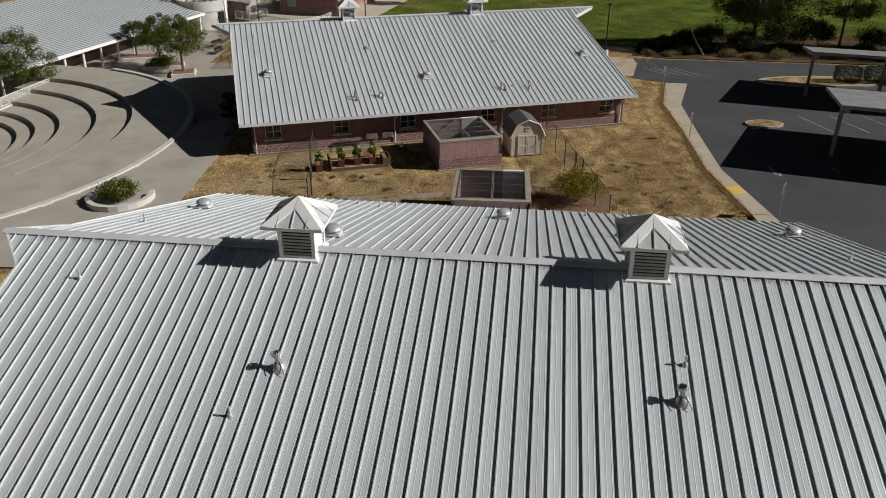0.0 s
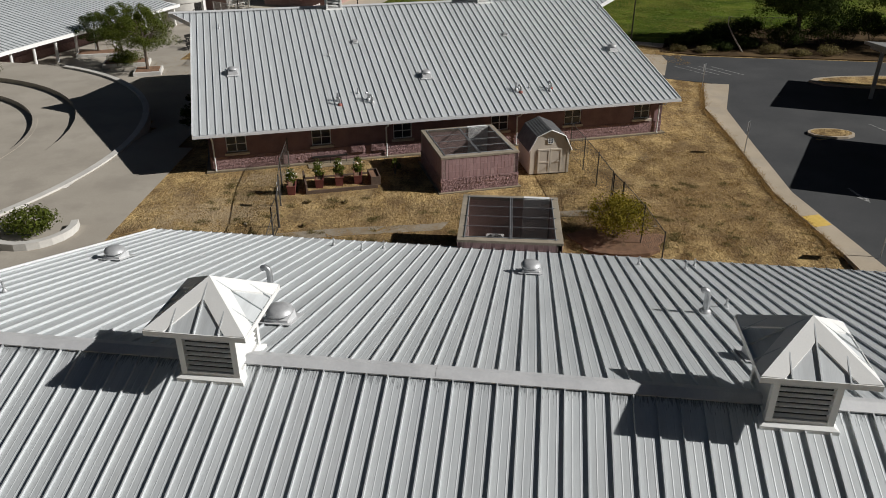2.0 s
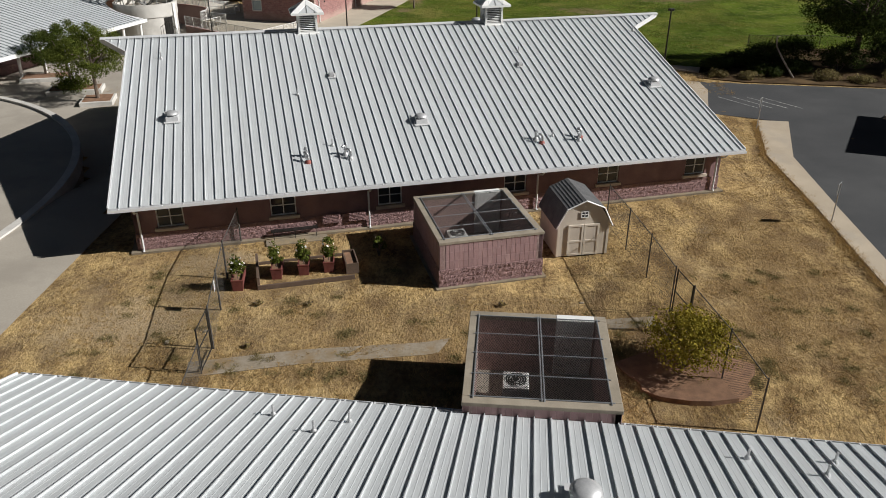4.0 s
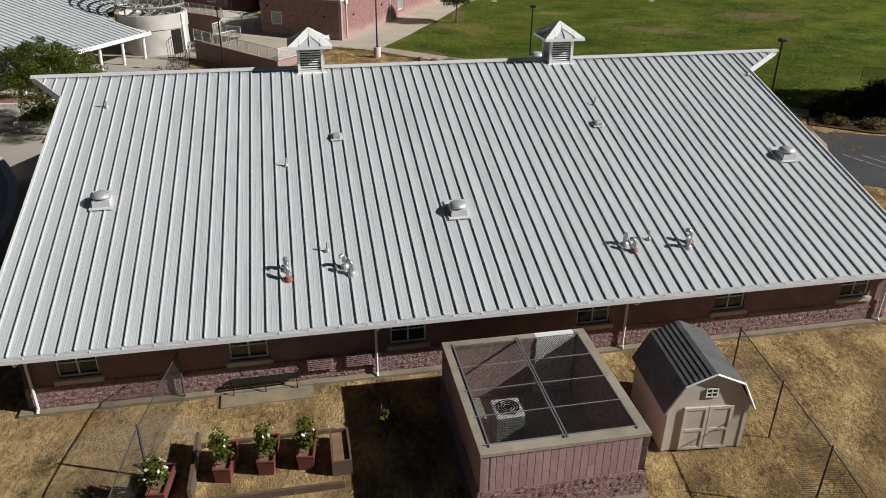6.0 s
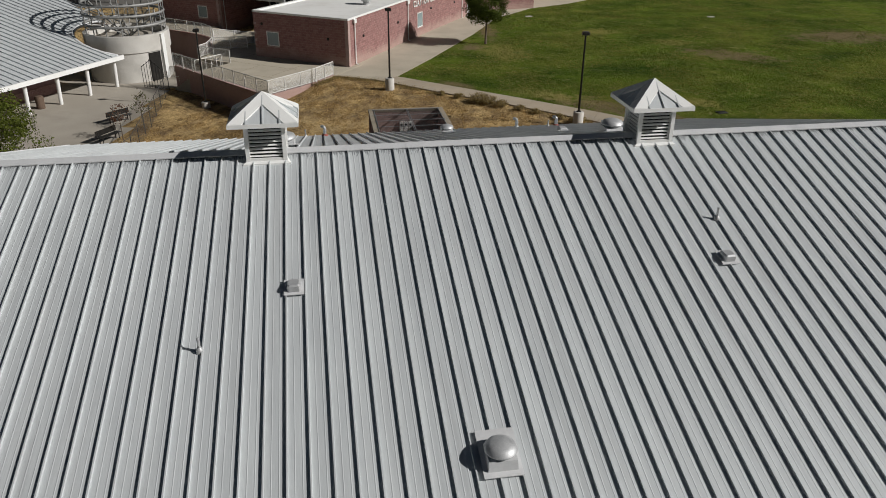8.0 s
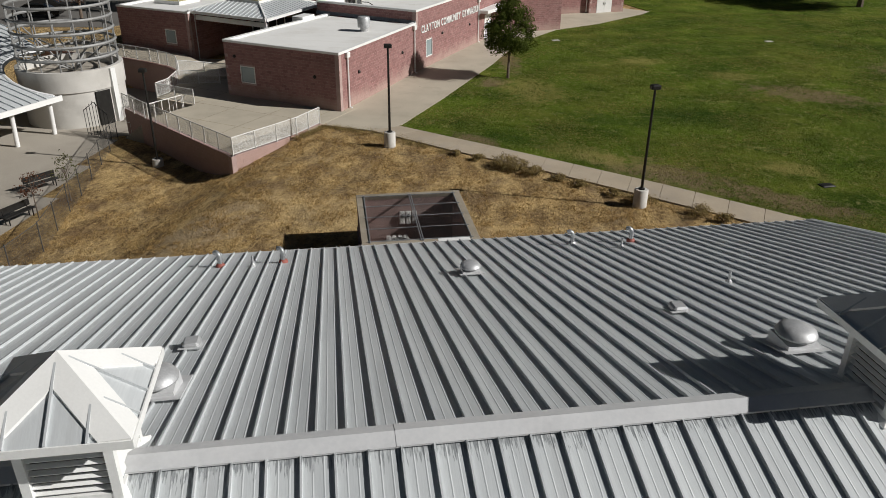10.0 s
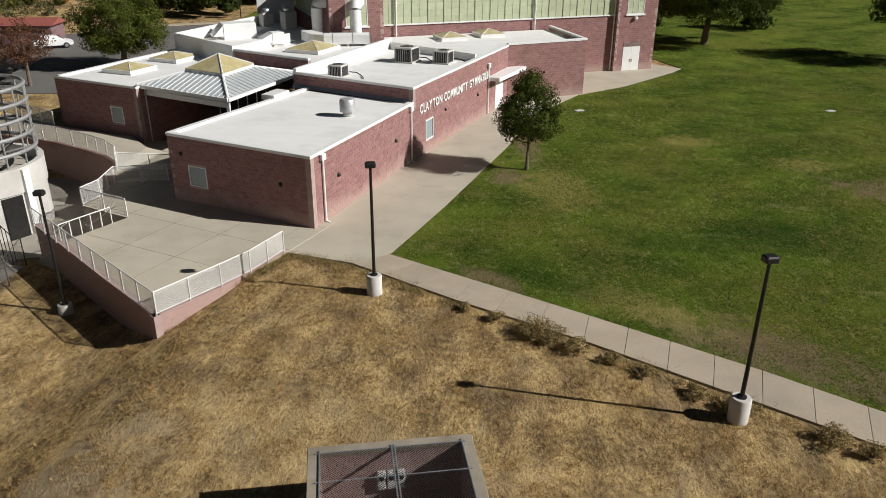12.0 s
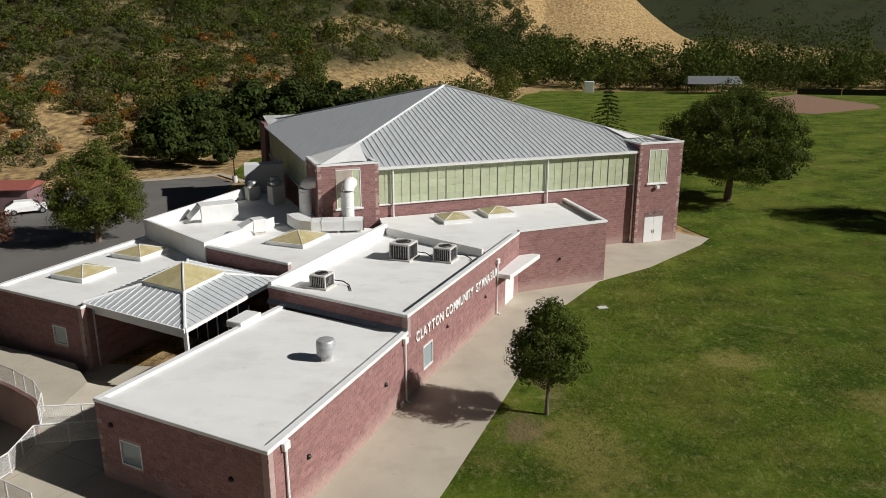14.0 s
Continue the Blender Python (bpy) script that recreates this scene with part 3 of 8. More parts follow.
def island(x, y, rx, ry, label):
    t = thing("traffic_island", pose(x, y, 0), label, "traffic island")
    ring = [(rx * math.cos(a / 12 * math.tau), ry * math.sin(a / 12 * math.tau)) for a in range(12)]
    part("curb", Shape().prism(ring, 0, 0.17), CONCW, t)
    part("planting_bed", Shape().prism([(0.88 * px, 0.8 * py) for px, py in ring], 0.1, 0.2), GRASSDRY, t, "dry grass bed")
    return t


island(26.2, 60.0, 1.6, 1.0, "small kerbed island with dry grass in the parking")
island(37.0, 74.0, 6.6, 2.0, "long kerbed island with dry grass in the parking")

# plaza of the left side, draped on the ground
pv, pf, idx = [], [], {}
px0, py0, st = -64.0, 34.0, 1.0


def in_plaza(x, y):
    if math.hypot(x - AMPH[0], y - AMPH[1]) < 23.9:
        return False
    edge = -16.6 - max(0, min(1, (y - 52) / 20)) * 4.0 - max(0, y - 72) * 0.18
    if y > 107 or (y > 88 and x > -29.5 - max(0, (y - 96)) * 0.2):
        return False
    return x < edge


for j in range(80):
    for i in range(50):
        cx, cy = px0 + i * st, py0 + j * st
        if in_plaza(cx + st / 2, cy + st / 2):
            q = []
            for a, b in ((0, 0), (1, 0), (1, 1), (0, 1)):
                k = (i + a, j + b)
                if k not in idx:
                    x, y = px0 + k[0] * st, py0 + k[1] * st
                    r = math.hypot(x - AMPH[0], y - AMPH[1])
                    if r < 24.0:
                        x, y = AMPH[0] + (x - AMPH[0]) * 24.0 / r, AMPH[1] + (y - AMPH[1]) * 24.0 / r
                    idx[k] = len(pv)
                    pv.append((x, y, height(x, y) + 0.09))
                q.append(idx[k])
            pf.append(tuple(q))
ps = Shape()
ps.v, ps.f = pv, pf
solid("plaza", ps, CONC, "broad pale concrete plaza, stained", "plaza", smooth=True)

# amphitheatre: terraces step down towards the stage
RADII = (24.0, 19.0, 16.0, 13.0, 11.0, 9.5)


def ring_sector(r0, r1, a0, a1, z0, z1, n=56):
    s = Shape()
    s0 = [(AMPH[0] + r0 * math.cos(a0 + (a1 - a0) * i / n), AMPH[1] + r0 * math.sin(a0 + (a1 - a0) * i / n)) for i in range(n + 1)]
    s1 = [(AMPH[0] + r1 * math.cos(a0 + (a1 - a0) * i / n), AMPH[1] + r1 * math.sin(a0 + (a1 - a0) * i / n)) for i in range(n + 1)]
    vs = []
    for p, q in zip(s0, s1):
        vs += [(*p, z0), (*q, z0), (*q, z1), (*p, z1)]
    fs = [(0, 1, 2, 3), (4 * n + 3, 4 * n + 2, 4 * n + 1, 4 * n)]
    for i in range(n):
        fs += [(4 * i + k, 4 * i + 4 + k, 4 * i + 4 + (k + 1) % 4, 4 * i + (k + 1) % 4) for k in range(4)]
    return s.add(vs, fs)


amph = thing("amphitheatre", pose(0, 0, 0), "pale concrete amphitheatre of curved terraces stepping down", "amphitheatre", kind="structure")
A0, A1 = radians(-75), radians(82)
part("rim_curb", ring_sector(23.7, 24.15, radians(-62), radians(66), -0.6, 0.2), CAST, amph, "light raised concrete rim")
for k, r in enumerate(RADII):
    inner = RADII[k + 1] if k + 1 < len(RADII) else 0.05
    part("terrace", ring_sector(inner, r, A0 if k else radians(-180), A1 if k else radians(180), -2.6, -0.35 * k + 0.03 * (k == 0)), CONC, amph)
    if 0 < k:
        part("step_edge", ring_sector(r - 0.02, r + 0.32, radians(-26), A1, -2.6, -0.35 * (k - 1) + 0.02), CONC, amph)


# ---- school buildings with standing-seam roofs ----
def panel_mesh(width, y0l, y0r, y1, slope, sheet=ROOF):
    """A roof sheet with a standing seam on one edge and two low beads."""
    w = width
    prof = [(-0.018, 0.0), (-0.015, 0.062), (0.015, 0.062), (0.018, 0.0), (0.30 * w, 0.0), (0.335 * w, 0.005), (0.37 * w, 0.0), (0.63 * w, 0.0), (0.665 * w, 0.005), (0.70 * w, 0.0), (w - 0.016, 0.0)]
    s = Shape()
    n = len(prof)
    lo = [(x, y0l + (y0r - y0l) * max(0, min(1, x / w)), z) for x, z in prof]
    hi = [(x, y1, z) for x, z in prof]
    vs = [(x, y, z + y * slope) for x, y, z in lo + hi]
    s.add(vs, [(i, i + 1, n + i + 1, n + i) for i in range(n - 1)] + [(0, 3, 2, 1)])
    return s.mesh("roof_panel", sheet)


def classroom(m, L, run, ez, rz, sp, first, ohl, ohr, label, openings, drains, floor=0.0, back_seams=None):
    """A gabled school block. Local x along the eave, y inwards from the front eave, z up. sp: width of a roof sheet, first: place of the first seam."""
    b = thing("school_building", m, label, "school building", "school buildings")
    slope = (rz - ez) / run
    wy, wt = 0.85, 0.3
    top = lambda y: ez - 0.2 + min(y, 2 * run - y) * slope
    # front wall in pieces round the windows
    cuts = sorted(openings)
    x, x_end = 0.75, L - 0.75
    zt = top(wy)
    for a, w, z0, z1 in cuts:
        part("wall_front", Shape().box(x, a, wy, wy + wt, floor, zt), BRICK, b)
        part("wall_front", Shape().box(a, a + w, wy, wy + wt, floor, z0), BRICK, b)
        part("wall_front", Shape().box(a, a + w, wy, wy + wt, z1, zt), BRICK, b)
        x = a + w
    part("wall_front", Shape().box(x, x_end, wy, wy + wt, floor, zt), BRICK, b)
    part("wall_back", Shape().box(0.75, x_end, 2 * run - wy - wt, 2 * run - wy, floor, zt), BRICK, b)
    for xa in (0.75, x_end - wt):
        g = Shape()
        g.add([(xx, y, z) for xx in (xa, xa + wt) for y, z in ((wy, floor), (2 * run - wy, floor), (2 * run - wy, zt), (run, top(run)), (wy, zt))],
              [(0, 1, 2, 3, 4), (9, 8, 7, 6, 5), (0, 5, 6, 1), (1, 6, 7, 2), (2, 7, 8, 3), (3, 8, 9, 4), (4, 9, 5, 0)])
        part("gable_wall", g, BRICK, b)
    part("footing", Shape().box(0.45, L - 0.45, wy - 0.28, 2 * run - wy + 0.28, floor - 0.3, floor + 0.10), FOOT, b, "dirt-covered concrete footing strip")
    # rough block course along the foot of the front wall
    rnd = random.Random(4)
    for row in range(4):
        xx = 0.72 - (row % 2) * 0.2
        while xx < L - 0.75:
            x0, x1 = max(xx, 0.72), min(xx + 0.398, L - 0.72)
            z0 = floor + 0.1 + row * 0.2
            if x1 - x0 > 0.05:
                part("block", rough_face(rnd, x0, x1, z0, z0 + 0.199, wy - 0.01, 0.06), SPLITV, b)
            xx += 0.4
    for a, w, z0, z1 in cuts:
        e = 0.06
        y0, y1 = wy + 0.08, wy + 0.16
        win = part("window", Shape().box(a + e, a + w - e, wy + 0.11, wy + 0.125, z0 + e, z1 - e), DARKG, b, "dark sash window in a white frame")
        for q in ((a, a + e, z0, z1), (a + w - e, a + w, z0, z1), (a + e, a + w - e, z0, z0 + e), (a + e, a + w - e, z1 - e, z1), (a + w / 2 - 0.025, a + w / 2 + 0.025, z0 + e, z1 - e), (a + e, a + w - e, (z0 + z1) / 2 - 0.02, (z0 + z1) / 2 + 0.02)):
            part("frame_bar", Shape().box(q[0], q[1], y0, y1 - (0.004 if q[1] - q[0] > 0.3 else 0), q[2], q[3]), TRIM, win, "white frame bar")
        part("sill", Shape().cbox(a - 0.12, a + w + 0.12, wy - 0.14, wy + 0.1, z0 - 0.15, z0, 0.015), COPING, win, "pale precast sill")
    # roof deck with prows at the ridge ends
    fl = 1.75
    lo, thick = 0.0, 0.10
    outline = [(0, 0), (L, 0), (L, run - fl), (L + ohr, run), (L, run + fl), (L, 2 * run), (0, 2 * run), (0, run + fl), (-ohl, run), (0, run - fl)]
    zr = lambda y: ez + min(y, 2 * run - y) * slope
    d = Shape()
    front = [outline[i] for i in (0, 1, 2, 3, 8, 9)]
    back = [outline[i] for i in (3, 4, 5, 6, 7, 8)]
    for poly in (front, back):
        n = len(poly)
        d.add([(x, y, zr(y) - thick - 0.012) for x, y in poly] + [(x, y, zr(y) - 0.012) for x, y in poly],
              [tuple(range(n - 1, -1, -1)), tuple(range(n, 2 * n))] + [(i, (i + 1) % n, n + (i + 1) % n, n + i) for i in range(n) if not (poly[i][1] == run and poly[(i + 1) % n][1] == run)])
    roof = part("roof", d, TRIM, b, "pale grey standing-seam metal roof")
    turn = pose(L, 2 * run, 0, 0, 0, 180)
    bsp, bfirst = back_seams or (sp, (L - first) % sp)
    for w, x0, sheet, way in ((sp, first, ROOF_FRONT[run], Matrix()), (bsp, bfirst, ROOF, turn)):
        whole = panel_mesh(w, -0.03, -0.03, run, slope, sheet)
        count = int((L - x0) / w)
        for k in range(count):
            part("roof_panel", whole, sheet, roof, m=way @ pose(x0 + k * w, 0, ez))
        for x, wide in ((0.0, x0), (x0 + count * w, L - x0 - count * w)):
            if wide > 0.05:
                part("roof_panel", panel_mesh(wide, -0.03, -0.03, run, slope, sheet), sheet, roof, m=way @ pose(x, 0, ez))
    for side, oh in ((0, ohl), (1, ohr)):
        k = 0
        while k * sp < oh - 0.05:
            x_out = min((k + 1) * sp, oh)
            yo, yi = run - fl + fl * x_out / oh, run - fl + fl * (k * sp) / oh
            ml = panel_mesh(x_out - k * sp, yo, yi, run, slope)
            mr = panel_mesh(x_out - k * sp, yi, yo, run, slope)
            if side == 0:
                part("roof_panel", ml, ROOF, roof, m=pose(-x_out, 0, ez))
                part("roof_panel", mr, ROOF, roof, m=turn @ pose(L + k * sp, 0, ez))
            else:
                part("roof_panel", mr, ROOF, roof, m=pose(L + k * sp, 0, ez))
                part("roof_panel", ml, ROOF, roof, m=turn @ pose(-x_out, 0, ez))
            k += 1
    cap = Shape()
    hw = 0.24
    for sx0, sx1 in ((-ohl - 0.03, L * 0.46), (L * 0.46 - 0.08, L + ohr + 0.03)):
        lift = 0.062 if sx0 < 0 else 0.068
        cs = [(run - hw, rz - hw * slope + lift - 0.03), (run - hw, rz - hw * slope + lift), (run, rz + lift + 0.012), (run + hw, rz - hw * slope + lift), (run + hw, rz - hw * slope + lift - 0.03)]
        cap.add([(x, y, z) for x in (sx0, sx1) for y, z in cs], [(i, i + 1, 6 + i, 5 + i) for i in range(4)] + [(0, 1, 2, 3, 4), (9, 8, 7, 6, 5)])
    part("ridge_cap", cap, RIDGE, roof, "folded pale ridge flashing")
    for xa, xb in (((0, 0), (0, run - fl)), ((0, run - fl), (-ohl, run)), ((-ohl, run), (0, run + fl)), ((0, run + fl), (0, 2 * run)),
                   ((L, 0), (L, run - fl)), ((L, run - fl), (L + ohr, run)), ((L + ohr, run), (L, run + fl)), ((L, run + fl), (L, 2 * run))):
        out = -0.05 if xa[0] <= 0 else 0.05
        vs = [(x + o, y, zr(y) + dz) for (x, y) in (xa, xb) for o in (0, out) for dz in (-0.24, 0.065)]
        part("rake_trim", Shape().add(vs, [(0, 1, 3, 2), (4, 6, 7, 5), (0, 4, 5, 1), (2, 3, 7, 6), (1, 5, 7, 3), (0, 2, 6, 4)]), TRIM, roof)
    for y0, sgn in ((0.0, -1), (2 * run, 1)):
        g = Shape()
        a, c = (y0 + sgn * 0.02, y0 + sgn * 0.15)
        cs = [(a, ez - 0.02), (a, ez - 0.18), (c, ez - 0.18), (c, ez - 0.045), (c - sgn * 0.015, ez - 0.045), (c - sgn * 0.015, ez - 0.165), (a + sgn * 0.015, ez - 0.165), (a + sgn * 0.015, ez - 0.02)]
        g.add([(x, y, z) for x in (-0.03, L + 0.03) for y, z in cs], [(i, (i + 1) % 8, 8 + (i + 1) % 8, 8 + i) for i in range(8)] + [(0, 1, 6, 7), (1, 2, 5, 6), (2, 3, 4, 5), (8, 15, 14, 9), (9, 14, 13, 10), (10, 13, 12, 11)])
        gut = part("gutter", g, TRIM, b, "white box gutter")
        st = Shape()
        for k in range(int(L / 0.9)):
            st.box(0.4 + k * 0.9, 0.44 + k * 0.9, min(a, c), max(a, c), ez - 0.047, ez - 0.035)
        tagged(part("gutter_straps", st, TRIM, gut), kind="stuff")
    for x in drains:
        ds = Shape()
        ds.tube([(x, -0.08, ez - 0.17), (x, 0.05, ez - 0.35), (x, wy - 0.14, ez - 0.62), (x, wy - 0.14, floor + 0.2), (x, wy - 0.28, floor + 0.1)], 0.05, 6)
        part("downspout", ds, TRIM, b, "white downspout")
    return b


win_z = (1.12, 2.12)
b2_open = [(x, 1.2, *win_z) for x in (1.75, 6.85, 11.98, 18.45, 23.6, 28.7)]
B2 = pose(-14.99, 50.89, 0, 0, 0, 16.0)
L2, RUN2, EZ2, RZ2 = 31.56, 15.15, 2.62, 7.06
school_b = classroom(B2, L2, RUN2, EZ2, RZ2, 0.4541, 0.43, 1.5, 2.5, "maroon brick school block with pale standing-seam roof, fenced yard in front", b2_open, (1.0, 11.5, 20.2, 30.5), back_seams=(0.430, 0.157))
for x in (9.2, 10.45):
    lv = Shape().box(x, x + 0.9, 0.70, 0.76, 0.5, 0.98)
    for k in range(6):
        lv.box(x + 0.05, x + 0.85, 0.67, 0.70, 0.54 + k * 0.075, 0.575 + k * 0.075)
    part("louver_vent", lv, SPLIT, school_b, "reddish wall louver")

A1D = -5.93
L1, RUN1, EZ1, RZ1 = 32.8, 15.6, 1.85, 6.85
c1, s1 = math.cos(radians(A1D)), math.sin(radians(A1D))
B1 = pose(0 - 15.0 * c1 + 15.6 * s1, 23.03 - 15.0 * s1 - 15.6 * c1, 0, 0, 0, A1D)
school_a = classroom(B1, L1, RUN1, EZ1, RZ1, 0.4718, 0.30, 1.5, 1.5, "maroon brick school block with broad pale standing-seam roof", [(x, 1.2, 0.4, 1.4) for x in (3, 9, 15, 21, 27)], (1.0, 12, 21, 31.8), floor=-0.75)


# ---- cupolas ----
def cupola(m, k=1.0, hip=0.16):
    """A louvred ridge cupola; local z is the ridge height."""
    c = thing("cupola", m, "white louvred roof cupola with small hipped metal roof", "cupola", "ridge cupolas")
    hb, h1 = 0.53 * k, 1.12 * k
    sk = Shape()
    e = 0.61 * k
    dz = 0.31 * e
    sk.add([(-e, -e, -dz - 0.06), (e, -e, -dz - 0.06), (e, e, -dz - 0.06), (-e, e, -dz - 0.06), (-e, -e, 0.0), (e, -e, 0.0), (e, e, 0.0), (-e, e, 0.0),
            (-hb, -hb, 0.05), (hb, -hb, 0.05), (hb, hb, 0.05), (-hb, hb, 0.05)],
           [(0, 1, 5, 4), (1, 2, 6, 5), (2, 3, 7, 6), (3, 0, 4, 7), (4, 5, 9, 8), (5, 6, 10, 9), (6, 7, 11, 10), (7, 4, 8, 11), (3, 2, 1, 0), (8, 9, 10, 11)])
    part("base_skirt", sk, WHITE, c)
    # Dark box stands in for the shade inside, visible between the louvers.
    part("core", Shape().box(-hb + 0.13, hb - 0.13, -hb + 0.13, hb - 0.13, 0.0, h1), DARKST, c, "dark core in place of the shade inside")
    pw = 0.105 * k
    for sx in (-1, 1):
        for sy in (-1, 1):
            part("corner_post", Shape().box(min(sx * hb, sx * (hb - pw)), max(sx * hb, sx * (hb - pw)), min(sy * hb, sy * (hb - pw)), max(sy * hb, sy * (hb - pw)), 0.03, h1), WHITE, c)
    for side in range(4):
        r = pose(0, 0, 0, 0, 0, 90 * side)
        part("head_rail", Shape().box(-hb + pw, hb - pw, -hb + 0.01, -hb + 0.09, h1 - 0.1, h1 - 0.002, r), WHITE, c)
        part("bottom_rail", Shape().box(-hb + pw, hb - pw, -hb + 0.01, -hb + 0.09, 0.04, 0.13, r), WHITE, c)
        for q in range(9):
            z = 0.19 + q * (h1 - 0.33) / 8.4
            part("louver", Shape().box(-hb + pw, hb - pw, -0.034, 0.034, -0.008, 0.008, r @ pose(0, -hb + 0.07, z, 33, 0, 0)), WHITE, c)
    ro = Shape()
    w, zt = 0.87 * k, h1 + 0.60 * k
    ro.add([(-w, -w, h1 - 0.07), (w, -w, h1 - 0.07), (w, w, h1 - 0.07), (-w, w, h1 - 0.07), (-w, -w, h1), (w, -w, h1), (w, w, h1), (-w, w, h1), (0, 0, zt)],
           [(3, 2, 1, 0), (0, 1, 5, 4), (1, 2, 6, 5), (2, 3, 7, 6), (3, 0, 4, 7), (4, 5, 8), (5, 6, 8), (6, 7, 8), (7, 4, 8)])
    rf = part("roof", ro, ROOF, c, "small hipped metal roof")
    for side in range(4):
        r = pose(0, 0, 0, 0, 0, 90 * side)
        part("fascia", Shape().box(-w - 0.015, w + 0.015, -w - 0.02, -w + 0.001, h1 - 0.09, h1 + 0.03, r), WHITE, rf)
        for x in (-0.42 * k, 0.0, 0.42 * k):
            ye = -abs(x) - 0.12
            zf = lambda y: h1 + (w + y) / w * (zt - h1)
            rb = Shape()
            rb.add([(x + dx, y, zf(y) + dz) for y in (-w, ye) for dx in (-0.014, 0.014) for dz in (0, 0.05)], [(0, 1, 3, 2), (4, 6, 7, 5), (1, 5, 7, 3), (0, 4, 5, 1), (2, 3, 7, 6)], r)
            part("seam", rb, ROOF, rf)
        lift = Vector((0, 0, 0.055))
        a, t_ = Vector((-w, -w, h1)), Vector((0, 0, zt))
        hp = Shape()
        hk = hip * k
        zf = lambda y: h1 + (w + y) / w * (zt - h1)
        for o, q in ((Vector((hk, 0, 0)), Vector((0, -hk, zf(-hk)))), (Vector((0, hk, 0)), Vector((-hk, 0, zf(-hk))))):
            hp.add([a + lift, a + o + lift * 0.7, q + lift * 0.7, t_ + lift, a + lift * 0.2, a + o, q, t_], [(0, 1, 2, 3), (1, 5, 6, 2), (0, 4, 5, 1), (3, 2, 6, 7)], r)
        part("hip_cap", hp, WHITE, rf)
    return c


cup = cupola(B2 @ pose(10.35, RUN2, RZ2 - 0.16), 1.1, 0.34)
copy_thing(cup, B2 @ pose(22.2, RUN2, RZ2 - 0.16))
cup_a = cupola(B1 @ pose(15.0 - 4.84, RUN1, RZ1 - 0.16), 1.24, 0.34)
copy_thing(cup_a, B1 @ pose(15.0 + 7.36, RUN1, RZ1 - 0.16))


# ---- roof vents and pipes ----
def on_roof(bm, run, ez, rz, x, y):
    """The pose on a roof slope, z upright."""
    return bm @ pose(x, y, ez + min(y, 2 * run - y) * (rz - ez) / run)


def dome_vent(m, back=False, k=1.0):
    v = thing("roof_vent", m, "galvanised mushroom roof vent on a square curb", "roof vent", "roof vents")
    s = -0.3 if back else 0.3
    w = 0.31 * k
    part("flashing", Shape().add([(x * k, y * k, y * k * s + dz) for dz in (0.062, 0.078) for y in (-0.42, 0.62) for x in (-0.40, 0.40)], [(0, 2, 3, 1), (4, 5, 7, 6), (0, 1, 5, 4), (2, 6, 7, 3), (0, 4, 6, 2), (1, 3, 7, 5)]), RIDGE, v)
    part("curb", Shape().add([(-w, -w, -w * 0.3), (w, -w, -w * 0.3), (w, w, -w * 0.3), (-w, w, -w * 0.3), (-w * 0.92, -w * 0.92, 0.22 * k), (w * 0.92, -w * 0.92, 0.22 * k), (w * 0.92, w * 0.92, 0.22 * k), (-w * 0.92, w * 0.92, 0.22 * k)], [(0, 1, 5, 4), (1, 2, 6, 5), (2, 3, 7, 6), (3, 0, 4, 7), (4, 5, 6, 7), (3, 2, 1, 0)]), RIDGE, v)
    part("dome", Shape().lathe([(0.22 * k, 0.22 * k), (0.22 * k, 0.28 * k), (0.335 * k, 0.29 * k), (0.34 * k, 0.32 * k), (0.30 * k, 0.39 * k), (0.20 * k, 0.44 * k), (0.08 * k, 0.465 * k), (0.02, 0.468 * k)], 20), LEAD, v, smooth=True)
    return v


def box_vent(m):
    v = thing("box_vent", m, "small square galvanised roof vent hood", "roof vent", "small roof vents")
    part("flashing", Shape().box(-0.24, 0.24, -0.26, 0.26, 0.062, 0.075, pose(0, 0, 0, 16.5)), RIDGE, v)
    part("hood", Shape().cbox(-0.16, 0.16, -0.19, 0.17, -0.02, 0.2, 0.04), LEAD, v)
    return v


def stub_pipe(m):
    v = thing("vent_pipe", m, "thin grey plumbing vent pipe on the metal roof", "vent pipe", "vent pipes")
    part("boot", Shape().lathe([(0.09, -0.02), (0.08, 0.07), (0.045, 0.12)], 10), LEAD, v, smooth=True)
    part("pipe", Shape().lathe([(0.035, 0), (0.035, 0.36), (0.028, 0.365)], 8), LEAD, v, smooth=True)
    return v


def elbow_pipe(m, red=False):
    v = thing("flue_pipe", m, "galvanised flue pipe with a turned cowl" + (" and red rubber boot" if red else ""), "flue pipe", "flue pipes")
    part("boot", Shape().lathe([(0.15, -0.05), (0.14, 0.07), (0.09, 0.13)], 12), REDCAP if red else LEAD, v, smooth=True)
    part("pipe", Shape().tube([(0, 0, 0), (0, 0, 0.36), (-0.02, 0.02, 0.44), (-0.08, 0.06, 0.48), (-0.15, 0.11, 0.45)], 0.072, 12), GALV, v, smooth=True)
    part("collar", Shape().lathe([(0.09, 0.24), (0.095, 0.28)], 12), GALV, v)
    return v


def gooseneck(m):
    v = thing("flue_pipe", m, "tall galvanised gooseneck flue pipe", "flue pipe", "flue pipes")
    part("boot", Shape().lathe([(0.2, -0.06), (0.18, 0.08), (0.12, 0.15)], 12), LEAD, v, smooth=True)
    part("pipe", Shape().tube([(0, 0, 0), (0, 0, 0.62), (-0.03, 0, 0.74), (-0.12, 0, 0.80), (-0.22, 0, 0.76)], 0.095, 12), GALV, v, smooth=True)
    return v


